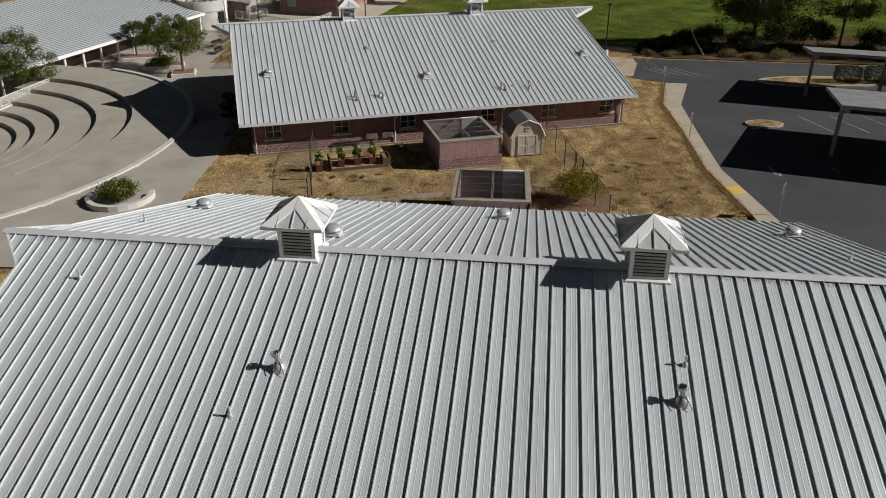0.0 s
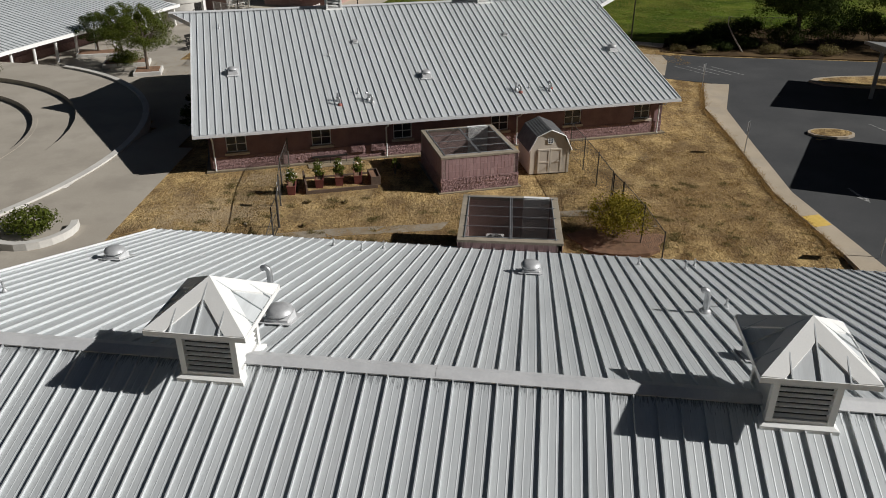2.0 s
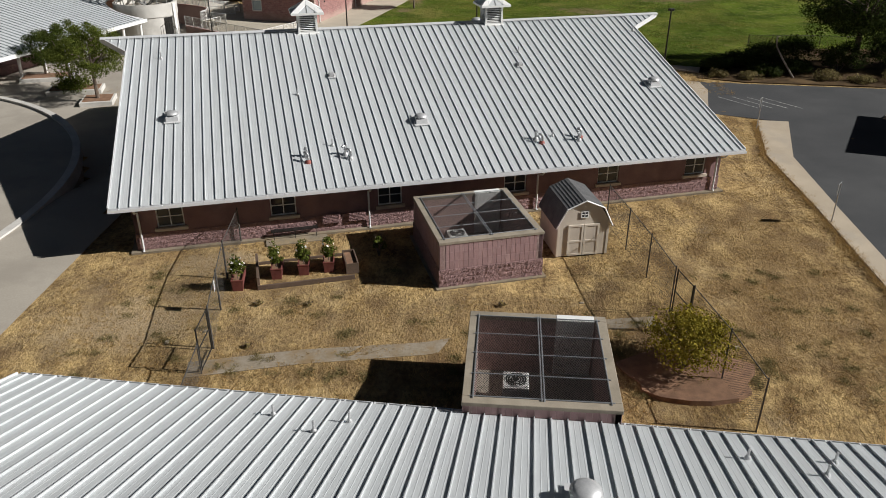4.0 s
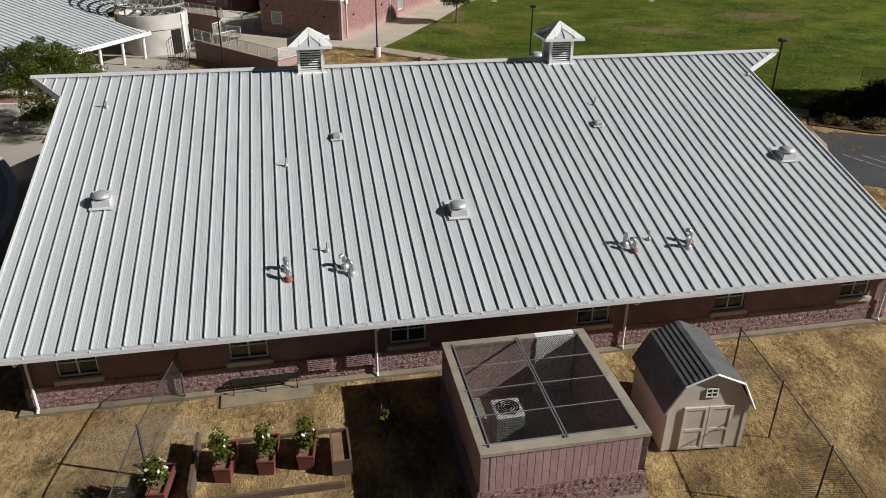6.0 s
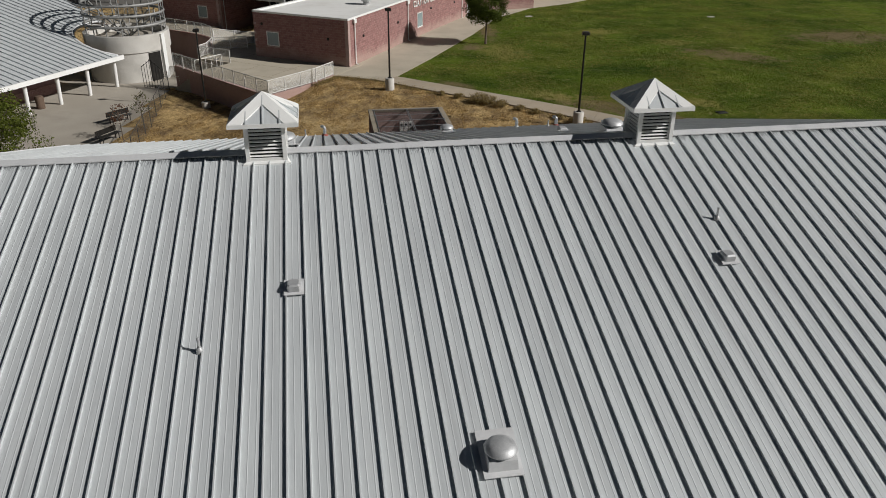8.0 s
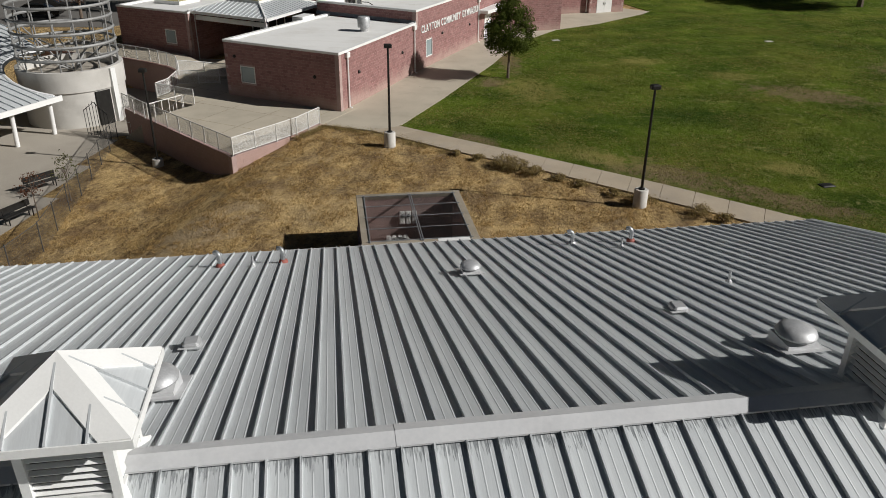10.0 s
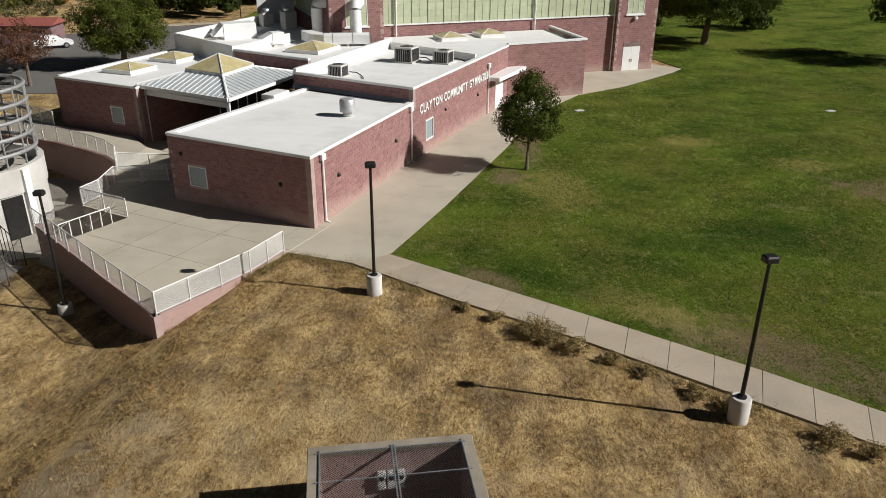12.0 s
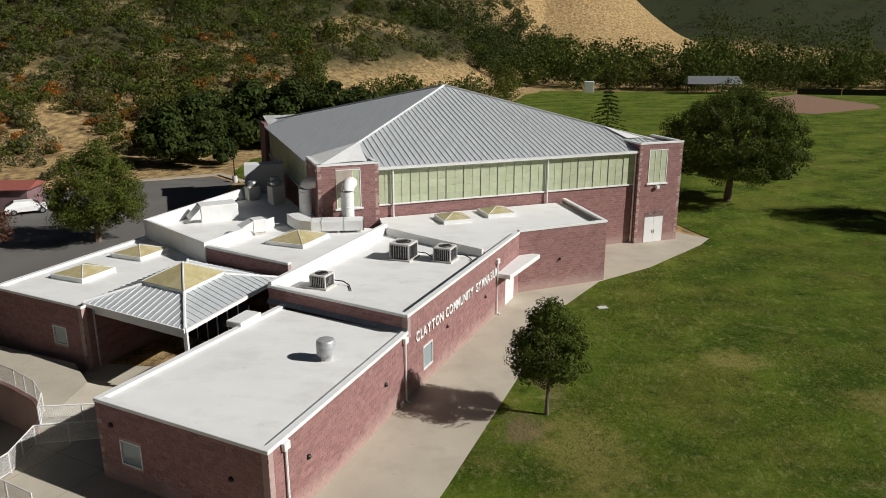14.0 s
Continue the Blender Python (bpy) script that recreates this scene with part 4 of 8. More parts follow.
def ring_flue(m):
    """A short open flue: lead boot, stub, leaning collar ring and two stays."""
    v = thing("ring_flue", m, "short grey flue with an open collar on a lead boot", "flue pipe", "flue pipes")
    part("boot", Shape().lathe([(0.24, -0.08), (0.22, 0.06), (0.14, 0.2), (0.10, 0.22)], 14), LEAD, v, smooth=True)
    tilt = pose(0, 0, 0.2, 0, -14, 0)
    part("pipe", Shape().lathe([(0.085, -0.1), (0.085, 0.3)], 12, tilt), GALV, v, smooth=True)
    part("collar", Shape().lathe([(0.10, 0.26), (0.145, 0.30), (0.145, 0.40), (0.125, 0.40), (0.125, 0.31), (0.05, 0.30)], 14, tilt), GALV, v, smooth=True)
    for a in (0.24, -0.24):
        part("stay", Shape().tube([(0, 0, 0.34), (a, -0.30, -0.02)], 0.012, 5), DARKST, v)
    return v


r2 = lambda x, y: on_roof(B2, RUN2, EZ2, RZ2, x, y)
r1 = lambda x, n: on_roof(B1, RUN1, EZ1, RZ1, x + 15.0, n + 15.6)
vent = dome_vent(r2(2.58, 6.45))
for x, y in ((15.03, 4.65), (29.5, 6.6)):
    copy_thing(vent, r2(x, y))
vent_back = dome_vent(r2(10.75, 17.5), True, 1.08)
copy_thing(vent_back, r2(21.85, 17.2))
dome_vent(r2(17.4, 24.9), True, 0.85)
for p in (r1(1.98, 11.1), r1(-12.85, 9.0), r1(-4.5, 2.8), r1(7.5, 2.6), r1(15.6, 10.0)):
    copy_thing(vent_back, p)
bv = box_vent(r2(11.06, 9.6))
copy_thing(bv, r2(22.24, 9.55))
copy_thing(bv, r2(10.85, 19.9) @ pose(0, 0, 0, 0, 0, 180))
copy_thing(bv, r2(21.0, 19.9) @ pose(0, 0, 0, 0, 0, 180))
sp_ = stub_pipe(r2(10.2, 3.2))
for x, y in ((21.6, 2.5), (9.0, 7.95), (1.9, 12.5), (22.65, 11.05), (31.2, 12.9), (23.4, 22.0), (22.8, 27.3), (11.2, 27.9)):
    copy_thing(sp_, r2(x, y))
for x, n in ((-6.3, 14.2), (-4.9, 13.4), (-4.15, 14.2), (6.3, 14.1), (8.0, 13.5), (8.5, 14.3), (8.05, 7.7), (-5.2, -6.85), (-12.4, -2.1), (8.24, -3.9), (-13.0, 3.7), (15.7, 4.0)):
    copy_thing(sp_, r1(x, n))
ep = elbow_pipe(r2(10.92, 2.05))
er = elbow_pipe(r2(8.86, 2.05), True)
for x, y in ((10.72, 2.4), (22.87, 1.95), (20.62, 2.35), (8.82, 2.5), (21.5, 28.3)):
    copy_thing(ep, r2(x, y) @ pose(0, 0, 0, 0, 0, 40 * (x % 3)))
for x, y in ((20.83, 2.0), (23.05, 2.2), (10.2, 28.1), (12.1, 28.2), (23.5, 28.2)):
    copy_thing(er, r2(x, y))
gn = gooseneck(r1(-5.95, 6.0))
copy_thing(gn, r1(7.2, 6.8))
rf = ring_flue(r1(-4.2, -5.1))
copy_thing(rf, r1(8.03, -5.2))


# ---- fenced yard ----
def wires(s, w, h, pitch, r, m=None, y=0.0):
    """Diamond chain-link of thin wires over a w x h field in the xz plane."""
    n = int((w + h) / pitch)
    for k in range(1, n):
        c = k * pitch
        for up in (1, -1):
            x0, x1 = max(0, c - h), min(w, c)
            if x1 - x0 < 0.02:
                continue
            za, zb = (c - x0, c - x1) if up == 1 else (h - (c - x0), h - (c - x1))
            d = r * 0.7
            s.add([(x0 - d, y, za - up * d), (x0 + d, y, za + up * d), (x1 + d, y, zb + up * d), (x1 - d, y, zb - up * d)], [(0, 1, 2, 3)], m)


block_shapes = {}


def block_mesh(w, h):
    key = (round(w, 3), round(h, 3))
    if key not in block_shapes:
        block_shapes[key] = Shape().cbox(0, key[0], 0.0, 0.04, 0, key[1], 0.006).mesh("block", SCOREDV)
    return block_shapes[key]


def enclosure(m, W, D, H, label, unit=True, front_gate=False):
    """A roofless block utility yard under a wire-mesh lid. Local x along the front, y inwards."""
    e = thing("utility_enclosure", m, label, "enclosure", "utility enclosures")
    t = 0.28
    sides = ((pose(0, 0, 0), W), (pose(W, 0, 0, 0, 0, 90), D), (pose(W, D, 0, 0, 0, 180), W), (pose(0, D, 0, 0, 0, 270), D))
    rnd = random.Random(7)
    split = 0.86
    for k_side, (sm, w) in enumerate(sides):
        wall = part("wall", Shape().box(0.0, w, 0.012, t, -0.1, H - 0.12, sm), MORTAR, e, "pink scored block over rough block")
        n = int(w / 0.2)
        for k in range(n):
            x0, x1 = k * w / n + 0.006, (k + 1) * w / n - 0.006
            for z0, z1 in ((split, split + 0.39), (split + 0.396, split + 0.785), (split + 0.79, H - 0.125)):
                if z1 - z0 > 0.05:
                    part("block", block_mesh(x1 - x0, z1 - z0), SCOREDV, wall, m=sm @ pose(x0, 0, z0))
        for row in range(4):
            xx = -(row % 2) * 0.2
            z0 = 0.0 + row * 0.215
            while xx < w:
                x0, x1 = max(xx, -0.04), min(xx + 0.398, w + 0.04)
                if x1 - x0 > 0.04:
                    ro = rough_face(rnd, x0, x1, z0, z0 + 0.2145, 0.0, 0.065, sm)
                    part("rough_block", ro, SPLITV, wall)
                xx += 0.4
        lo, hi = (t + 0.024, w - t - 0.024) if k_side % 2 else (-0.03, w + 0.03)
        part("coping", Shape().cbox(lo, hi, -0.03, t + 0.02, H - 0.12, H, 0.012, sm), CAPST, e, "weathered olive-tan coping")
    part("footing", Shape().box(-0.18, W + 0.18, -0.2, D + 0.2, -0.3, 0.06), FOOT, e)
    part("floor", Shape().box(t, W - t, t, D - t, -0.05, 0.08), CONC, e)
    lid = Shape()
    z = H + 0.02
    for x in (t, W * 0.5, W * 0.5 + 0.08, W - t):
        lid.tube([(x, t - 0.1, z), (x, D - t + 0.1, z)], 0.024, 6)
    for k in range(5):
        y = t + (D - 2 * t) * k / 4
        lid.tube([(t - 0.1, y, z), (W - t + 0.1, y, z)], 0.02, 6)
    part("lid_frame", lid, GALV, e, "galvanised tube frame")
    ws = Shape()
    wires(ws, W - 2 * t, D - 2 * t, 0.08, 0.0062, pose(t, t, z + 0.012, -90, 0, 0))
    tagged(part("wire_mesh", ws, DARKST, e, "chain-link mesh lid"), kind="stuff")
    gy = (-0.06, t + 0.03) if front_gate else (D - t - 0.06, D + 0.02)
    part("gate", Shape().cbox(W * 0.64, W * 0.92, gy[0], gy[1], 0.1, H + 0.012, 0.02), WHITE, e, "pale metal gate panel")
    if unit:
        for ux, uy in ((1.15, D - 2.45), (1.45, 0.45)):
            condenser(m @ pose(ux, uy, 0.08))
    return e


def condenser(m):
    u = thing("condenser_unit", m, "pale boxed outdoor condenser with a round fan grille", "condenser", "condensers")
    # Side casing coloured dark for the shade it stands in; top stays white.
    part("case", Shape().cbox(0.02, 0.83, 0.02, 0.83, 0, 0.9, 0.05), LOUVRE, u, "louvred side casing, dark grey for the shade it stands in")
    for k in range(9):
        part("louvre", Shape().cbox(0.0, 0.85, 0.0, 0.85, 0.07 + 0.09 * k, 0.115 + 0.09 * k, 0.012), LOUVRE, u)
    part("top", Shape().cbox(0, 0.85, 0, 0.85, 0.89, 0.95, 0.025), WHITE, u)
    part("fan_well", Shape().lathe([(0.36, 0.952), (0.36, 0.957)], 20, pose(0.425, 0.425, 0)), DARKST, u)
    fg = Shape()
    for r in (0.12, 0.2, 0.28, 0.355):
        fg.tube([(0.425 + r * math.cos(a), 0.425 + r * math.sin(a), 0.968) for a in [q / 16 * math.tau for q in range(17)]], 0.007, 4)
    part("fan_grille", fg, WHITE, u)


enclosure(pose(-0.53, 48.95, 0, 0, 0, 15.8), 4.55, 5.0, 2.15, "pink block utility enclosure with wire lid on dry grass")
enclosure(pose(0.42, 38.55, 0, 0, 0, -3.5), 4.5, 4.9, 2.3, "block utility enclosure with dark wire lid beside the roof")
enc3 = enclosure(pose(-9.45, 84.9, -0.1, 0, 0, 15.8), 4.3, 4.9, 2.3, "block utility enclosure with wire lid in dry field", front_gate=True)
meter = thing("meter_panel", pose(-9.45, 84.9, -0.1, 0, 0, 15.8) @ pose(1.75, 4.48, 1.05), "pale electrical meter boxes on the inner block wall", "meter box")
for k in range(3):
    part("box", Shape().cbox(k * 0.26, k * 0.26 + 0.22, 0.0, 0.14, 0, 0.55, 0.02), WHITE, meter)
    part("dial", Shape().lathe([(0.07, 0), (0.06, 0.05), (0.02, 0.055)], 10, pose(k * 0.26 + 0.11, 0, 0.38, 90)), DARKG, meter, "dark meter dial")
pack = thing("pipe_rack", pose(-9.35, 88.6, 0.0, 0, 0, 15), "white bank of meters standing in the enclosure", "meter bank")
for k in range(4):
    part("meter", Shape().cbox(k * 0.24, k * 0.24 + 0.18, 0, 0.25, 0, 0.8, 0.03), WHITE, pack)


def shed():
    W, D, hw, hp = 2.45, 2.55, 1.65, 2.72
    s = thing("garden_shed", pose(4.66, 51.9, 0, 0, 0, 11.0), "cream gambrel garden shed with grey shingle roof", "shed")
    prof = [(0, 0.05), (W, 0.05), (W, hw), (W - 0.42, 2.35), (W / 2, hp), (0.42, 2.35), (0, hw)]
    n = len(prof)
    body = Shape().add([(x, y, z) for y in (0, D) for x, z in prof], [tuple(range(n)), tuple(range(2 * n - 1, n - 1, -1))] + [(i, n + i, n + (i + 1) % n, (i + 1) % n) for i in range(n)])
    part("body", body, SHEDW, s)
    rp = [(-0.10, hw - 0.16), (0.36, 2.40), (W / 2, hp + 0.06), (W - 0.36, 2.40), (W + 0.10, hw - 0.16)]
    for k in range(4):
        (xa, za), (xb, zb) = rp[k], rp[k + 1]
        rows = 6
        sl_ = part("roof_slope", Shape().add([(xa, -0.12, za - 0.03), (xb, -0.12, zb - 0.03), (xb, D + 0.12, zb - 0.03), (xa, D + 0.12, za - 0.03), (xa, -0.12, za), (xb, -0.12, zb), (xb, D + 0.12, zb), (xa, D + 0.12, za)], [(3, 2, 1, 0), (4, 5, 6, 7), (0, 1, 5, 4), (2, 3, 7, 6), (1, 2, 6, 5), (3, 0, 4, 7)]), SHEDR, s, "dark grey shingle slope")
        for q in range(rows):
            sh = Shape()
            f0, f1 = q / rows, (q + 1) / rows
            lo = 0.028 if (k < 2) else 0.008
            hi = 0.008 if (k < 2) else 0.028
            p0, p1 = (xa + (xb - xa) * f0, za + (zb - za) * f0), (xa + (xb - xa) * f1, za + (zb - za) * f1)
            sh.add([(p0[0], -0.12, p0[1] + lo), (p1[0], -0.12, p1[1] + hi), (p1[0], D + 0.12, p1[1] + hi), (p0[0], D + 0.12, p0[1] + lo),
                    (p0[0], -0.12, p0[1] + 0.003), (p1[0], -0.12, p1[1] + 0.003), (p1[0], D + 0.12, p1[1] + 0.003), (p0[0], D + 0.12, p0[1] + 0.003)],
                   [(0, 1, 2, 3), (7, 6, 5, 4), (0, 4, 5, 1), (2, 6, 7, 3), (0, 3, 7, 4), (1, 5, 6, 2)])
            part("course", sh, SHEDR, sl_)
        tr = Shape().tube([(xa, -0.13, za), (xb, -0.13, zb)], 0.035, 4)
        part("bargeboard", tr, WHITE, s, "white bargeboard")
    for x0 in (0.5, 1.245):
        d = part("door", Shape().box(x0, x0 + 0.72, -0.04, -0.002, 0.08, 1.6), SHEDW, s, "cream plank door leaf")
        f = Shape()
        for q in ((x0, x0 + 0.09, 0.08, 1.6), (x0 + 0.63, x0 + 0.72, 0.08, 1.6), (x0 + 0.09, x0 + 0.63, 0.08, 0.17), (x0 + 0.09, x0 + 0.63, 1.51, 1.6), (x0 + 0.09, x0 + 0.63, 0.74, 0.83)):
            f.box(q[0], q[1], -0.062, -0.04, q[2], q[3])
        part("door_trim", f, SHEDT, d, "pale cream trim")
    for x0 in (0.02, W - 0.12):
        part("corner_board", Shape().box(x0, x0 + 0.1, -0.025, -0.001, 0.05, hw), SHEDT, s)
    part("window", Shape().box(W / 2 - 0.16, W / 2 + 0.16, -0.03, -0.002, 1.95, 2.22), DARKG, s, "tiny dark window")
    wf = Shape()
    for q in ((-0.18, -0.14, 1.93, 2.24), (0.14, 0.18, 1.93, 2.24), (-0.14, 0.14, 1.93, 1.97), (-0.14, 0.14, 2.20, 2.24), (-0.015, 0.015, 1.97, 2.20), (-0.14, 0.14, 2.07, 2.10)):
        wf.box(W / 2 + q[0], W / 2 + q[1], -0.045, -0.03, q[2], q[3])
    part("window_trim", wf, WHITE, s, "white trim")
    part("skid", Shape().box(0.05, W - 0.05, 0.05, D - 0.05, -0.05, 0.06), WOODD, s)


shed()


def fence(name, pts, h, label, material=FENCE, spacing=2.4, pitch=0.075, post_r=0.03):
    f = thing(name, pose(0, 0, 0), label, "fence", "chain-link fences")
    done = set()
    for a, b in zip(pts[:-1], pts[1:]):
        a, b = Vector(a), Vector(b)
        n = max(1, round((b - a).length / spacing))
        for k in range(n + 1):
            p = a.lerp(b, k / n)
            key = (round(p.x, 1), round(p.y, 1))
            if key not in done:
                done.add(key)
                z = height(p.x, p.y)
                part("post", Shape().lathe([(post_r, z - 0.2), (post_r, z + h + 0.06), (post_r * 0.4, z + h + 0.1)], 6, pose(p.x, p.y, 0)), material, f)
        for k in range(n):
            p, q = a.lerp(b, k / n), a.lerp(b, (k + 1) / n)
            zp, zq = height(p.x, p.y), height(q.x, q.y)
            part("top_rail", Shape().tube([(p.x, p.y, zp + h), (q.x, q.y, zq + h)], 0.02, 5), material, f)
            w = (q - p).length
            ax = (q - p) / w
            mm = Matrix(((ax.x, -ax.y, 0, p.x), (ax.y, ax.x, 0, p.y), ((zq - zp) / w, 0, 1, zp + 0.03), (0, 0, 0, 1)))
            s = Shape()
            wires(s, w, h - 0.05, pitch, 0.0034, mm)
            tagged(part("wire_mesh", s, material, f), kind="stuff")
    return f


fence("fence", [(-10.05, 53.0), (-9.75, 49.6), (-8.75, 44.3)], 1.75, "dark chain-link fence with a gate across dry grass", post_r=0.042)
fence("fence", [(-8.7, 42.75), (-8.65, 40.5)], 1.2, "low chain-link fence run beside the gate")


def yard_gate(m, h):
    g = thing("yard_gate", m, "dark tubular chain-link yard gate, closed", "gate", "yard gates")
    for x in (0.06, 1.36):
        part("stile", Shape().tube([(x, 0, 0.08), (x, 0, h)], 0.03, 7), DARKST, g)
    for z in (0.12, 0.53 * h, h - 0.04):
        part("rail", Shape().tube([(0.06, 0, z), (1.36, 0, z)], 0.022, 7), DARKST, g)
    gw = Shape()
    wires(gw, 1.28, h - 0.18, 0.075, 0.0034, m=pose(0.07, 0, 0.13))
    tagged(part("wire_mesh", gw, FENCE, g), kind="stuff")


yard_gate(pose(-8.75, 44.2, 0, 0, 0, -88), 1.78)
yard_gate(pose(8.73, 47.16, 0, 0, 0, -79.5), 2.08)
plate = thing("fence_sign", pose(-9.3, 47.0, 1.0, 0, 0, -79), "small white sign plate wired to the fence", "sign")
part("plate", Shape().cbox(0, 0.3, -0.07, -0.045, 0, 0.42, 0.01), WHITE, plate)
fence("fence", [(7.6, 55.6), (8.05, 52.85), (8.4, 50.1), (8.7, 47.25)], 2.05, "dark chain-link fence leaning along the dry yard")
fence("fence", [(9.0, 45.75), (9.45, 42.9), (9.9, 40.6)], 2.05, "dark chain-link fence run beyond the yard gate")


# ---- planters and plants ----
def leaves(n, centre, radii, size, seed, shell=0.0, clumps=0, clump_r=0.4, droop=0.0):
    """Many small leaf quads in an uneven crown; returns vertices and faces."""
    g = np.random.default_rng(seed)
    if clumps:
        d = g.normal(size=(clumps, 3))
        d /= np.linalg.norm(d, axis=1)[:, None]
        rad = g.uniform(shell, 1.0, clumps) ** 0.6
        cen = d * rad[:, None] * np.array(radii)
        cen[:, 2] = np.where(cen[:, 2] < -0.55 * radii[2], cen[:, 2] * 0.6, cen[:, 2])
        cen[:, :2] *= (1.06 - 0.42 * np.clip(cen[:, 2:] / radii[2], 0, 1))
        size_k = g.uniform(0.5, 1.3, clumps)
        pick = g.integers(0, clumps, n)
        off = g.normal(size=(n, 3))
        off *= (g.uniform(0.3, 1.0, n) ** 0.5 * 1.5 / np.linalg.norm(off, axis=1))[:, None]
        p = cen[pick] + off * (clump_r * size_k[pick])[:, None] * np.array((1, 1, 0.75))
        face = off + cen[pick] / np.array(radii) * 0.5
    else:
        d = g.normal(size=(n, 3))
        d /= np.linalg.norm(d, axis=1)[:, None]
        p = d * (g.uniform(shell, 1.0, n) ** 0.5)[:, None] * np.array(radii)
        face = d
    p = p + np.array(centre)
    face = face + g.normal(size=(n, 3)) * 0.55
    a = np.cross(face, g.normal(size=(n, 3)))
    a /= np.linalg.norm(a, axis=1)[:, None]
    b = np.cross(a, face)
    b /= np.linalg.norm(b, axis=1)[:, None]
    s = g.uniform(0.55, 1.3, n)[:, None] * size
    v = np.stack([p - a * s, p + b * s * 0.6, p + a * s, p - b * s * 0.6], 1).reshape(-1, 3)
    f = np.arange(4 * n).reshape(-1, 4)
    return v, f


def shrub(name, x, y, r, h, material, label, category, n=900, size=0.07, seed=1, z=None, kind=""):
    z = height(x, y) if z is None else z
    t = thing(name, pose(x, y, z), label, category)
    g = random.Random(seed)
    for k in range(6):
        a = k * 1.05 + g.random()
        st = Shape()
        st.tube([(0, 0, -0.05), (0.3 * r * math.cos(a), 0.3 * r * math.sin(a), h * 0.4), (0.75 * r * math.cos(a), 0.75 * r * math.sin(a), h * g.uniform(0.7, 0.95))], [0.03, 0.02, 0.008], 5)
        part("stem", st, BARK, t)
    v, f = leaves(n, (0, 0, h * 0.55), (r * 0.85, r * 0.85, h * 0.42), size, seed, 0.2, max(10, n // 40), r * 0.2)
    part("foliage", raw("foliage", v, f, material), material, t)
    return t


def potted(x, y, seed, flowers):
    t = thing("potted_plant", pose(x, y, height(x, y), 0, 0, 8), "leafy plant" + (" with white blooms" if flowers else "") + " in a long red planter box", "potted plant", "potted plants")
    part("pot", Shape().add([(-0.2, -0.22, 0), (0.2, -0.22, 0), (0.2, 0.86, 0), (-0.2, 0.86, 0), (-0.24, -0.26, 0.5), (0.24, -0.26, 0.5), (0.24, 0.9, 0.5), (-0.24, 0.9, 0.5)],
                            [(3, 2, 1, 0), (0, 1, 5, 4), (1, 2, 6, 5), (2, 3, 7, 6), (3, 0, 4, 7)]), POT, t)
    part("rim", Shape().box(-0.25, -0.2, -0.27, 0.91, 0.49, 0.53).box(0.2, 0.25, -0.27, 0.91, 0.49, 0.53).box(-0.2, 0.2, -0.27, -0.22, 0.49, 0.53).box(-0.2, 0.2, 0.86, 0.91, 0.49, 0.53), POT, t)
    part("soil", Shape().box(-0.2, 0.2, -0.22, 0.86, 0.4, 0.44), SOIL, t)
    v, f = leaves(1100, (0, 0, 1.05), (0.32, 0.32, 0.62), 0.045, seed, 0.1, 30, 0.11)
    part("foliage", raw("foliage", v, f, LEAFG), LEAFG, t)
    part("stem", Shape().tube([(0, 0, 0.5), (0.02, 0, 1.0)], 0.02, 5), BARK, t)
    if flowers:
        v, f = leaves(flowers, (0, 0, 1.15), (0.38, 0.38, 0.35), 0.06, seed + 50, 0.7)
        part("blooms", raw("blooms", v, f, FLOWER), FLOWER, t)


potted(-7.6, 49.75, 2, 10)
potted(-6.5, 50.15, 3, 5)
potted(-5.45, 50.45, 4, 12)
potted(-9.0, 48.7, 6, 40)
bed = thing("raised_bed", pose(-8.15, 48.55, 0, 0, 0, 15.5), "low weathered timber edging of a planting bed", "garden bed")
part("front_board", Shape().box(0, 4.1, 0, 0.09, -0.05, 0.2), WOODD, bed)
part("side_board", Shape().box(0, 0.1, 0.09, 2.4, -0.05, 0.55), WOODD, bed)
part("back_board", Shape().box(0.1, 4.0, 2.31, 2.4, -0.05, 0.12), WOODD, bed)
trough = thing("wooden_trough", pose(-4.55, 50.8, 0, 0, 0, 16), "narrow dark wooden planter trough", "planter")
for q in ((-0.28, -0.22, -0.7, 0.7), (0.22, 0.28, -0.7, 0.7), (-0.22, 0.22, -0.7, -0.64), (-0.22, 0.22, 0.64, 0.7)):
    part("board", Shape().box(*q, 0, 0.5), WOODD, trough)
part("soil", Shape().box(-0.22, 0.22, -0.64, 0.64, 0, 0.4), SOIL, trough)
shrub("bush", -3.4, 51.9, 0.5, 1.1, LEAFG, "green bush with white blooms by the wall", "bush", 420, 0.07, 9)
bench = thing("bench", pose(-8.6, 53.15, 0.0, 0, 0, 17), "dark slatted metal garden bench with curved arms", "bench")
for k in range(4):
    part("seat_slat", Shape().box(0, 2.2, 0.06 + k * 0.11, 0.14 + k * 0.11, 0.43, 0.46), DARKST, bench)
for k in range(4):
    part("back_slat", Shape().box(0, 2.2, 0.50, 0.54, 0.54 + k * 0.13, 0.63 + k * 0.13), DARKST, bench)
for x in (0.1, 1.1, 2.1):
    part("leg", Shape().tube([(x, 0.05, 0), (x, 0.05, 0.44), (x, 0.5, 0.44), (x, 0.56, 0.98)], 0.022, 6), DARKST, bench)
    part("leg", Shape().tube([(x, 0.5, 0), (x, 0.5, 0.44)], 0.022, 6), DARKST, bench)
shrub("yellow_shrub", 8.35, 43.6, 1.75, 2.3, LEAFY, "yellowing leafy shrub on bark mulch", "shrub", 7500, 0.055, 12)
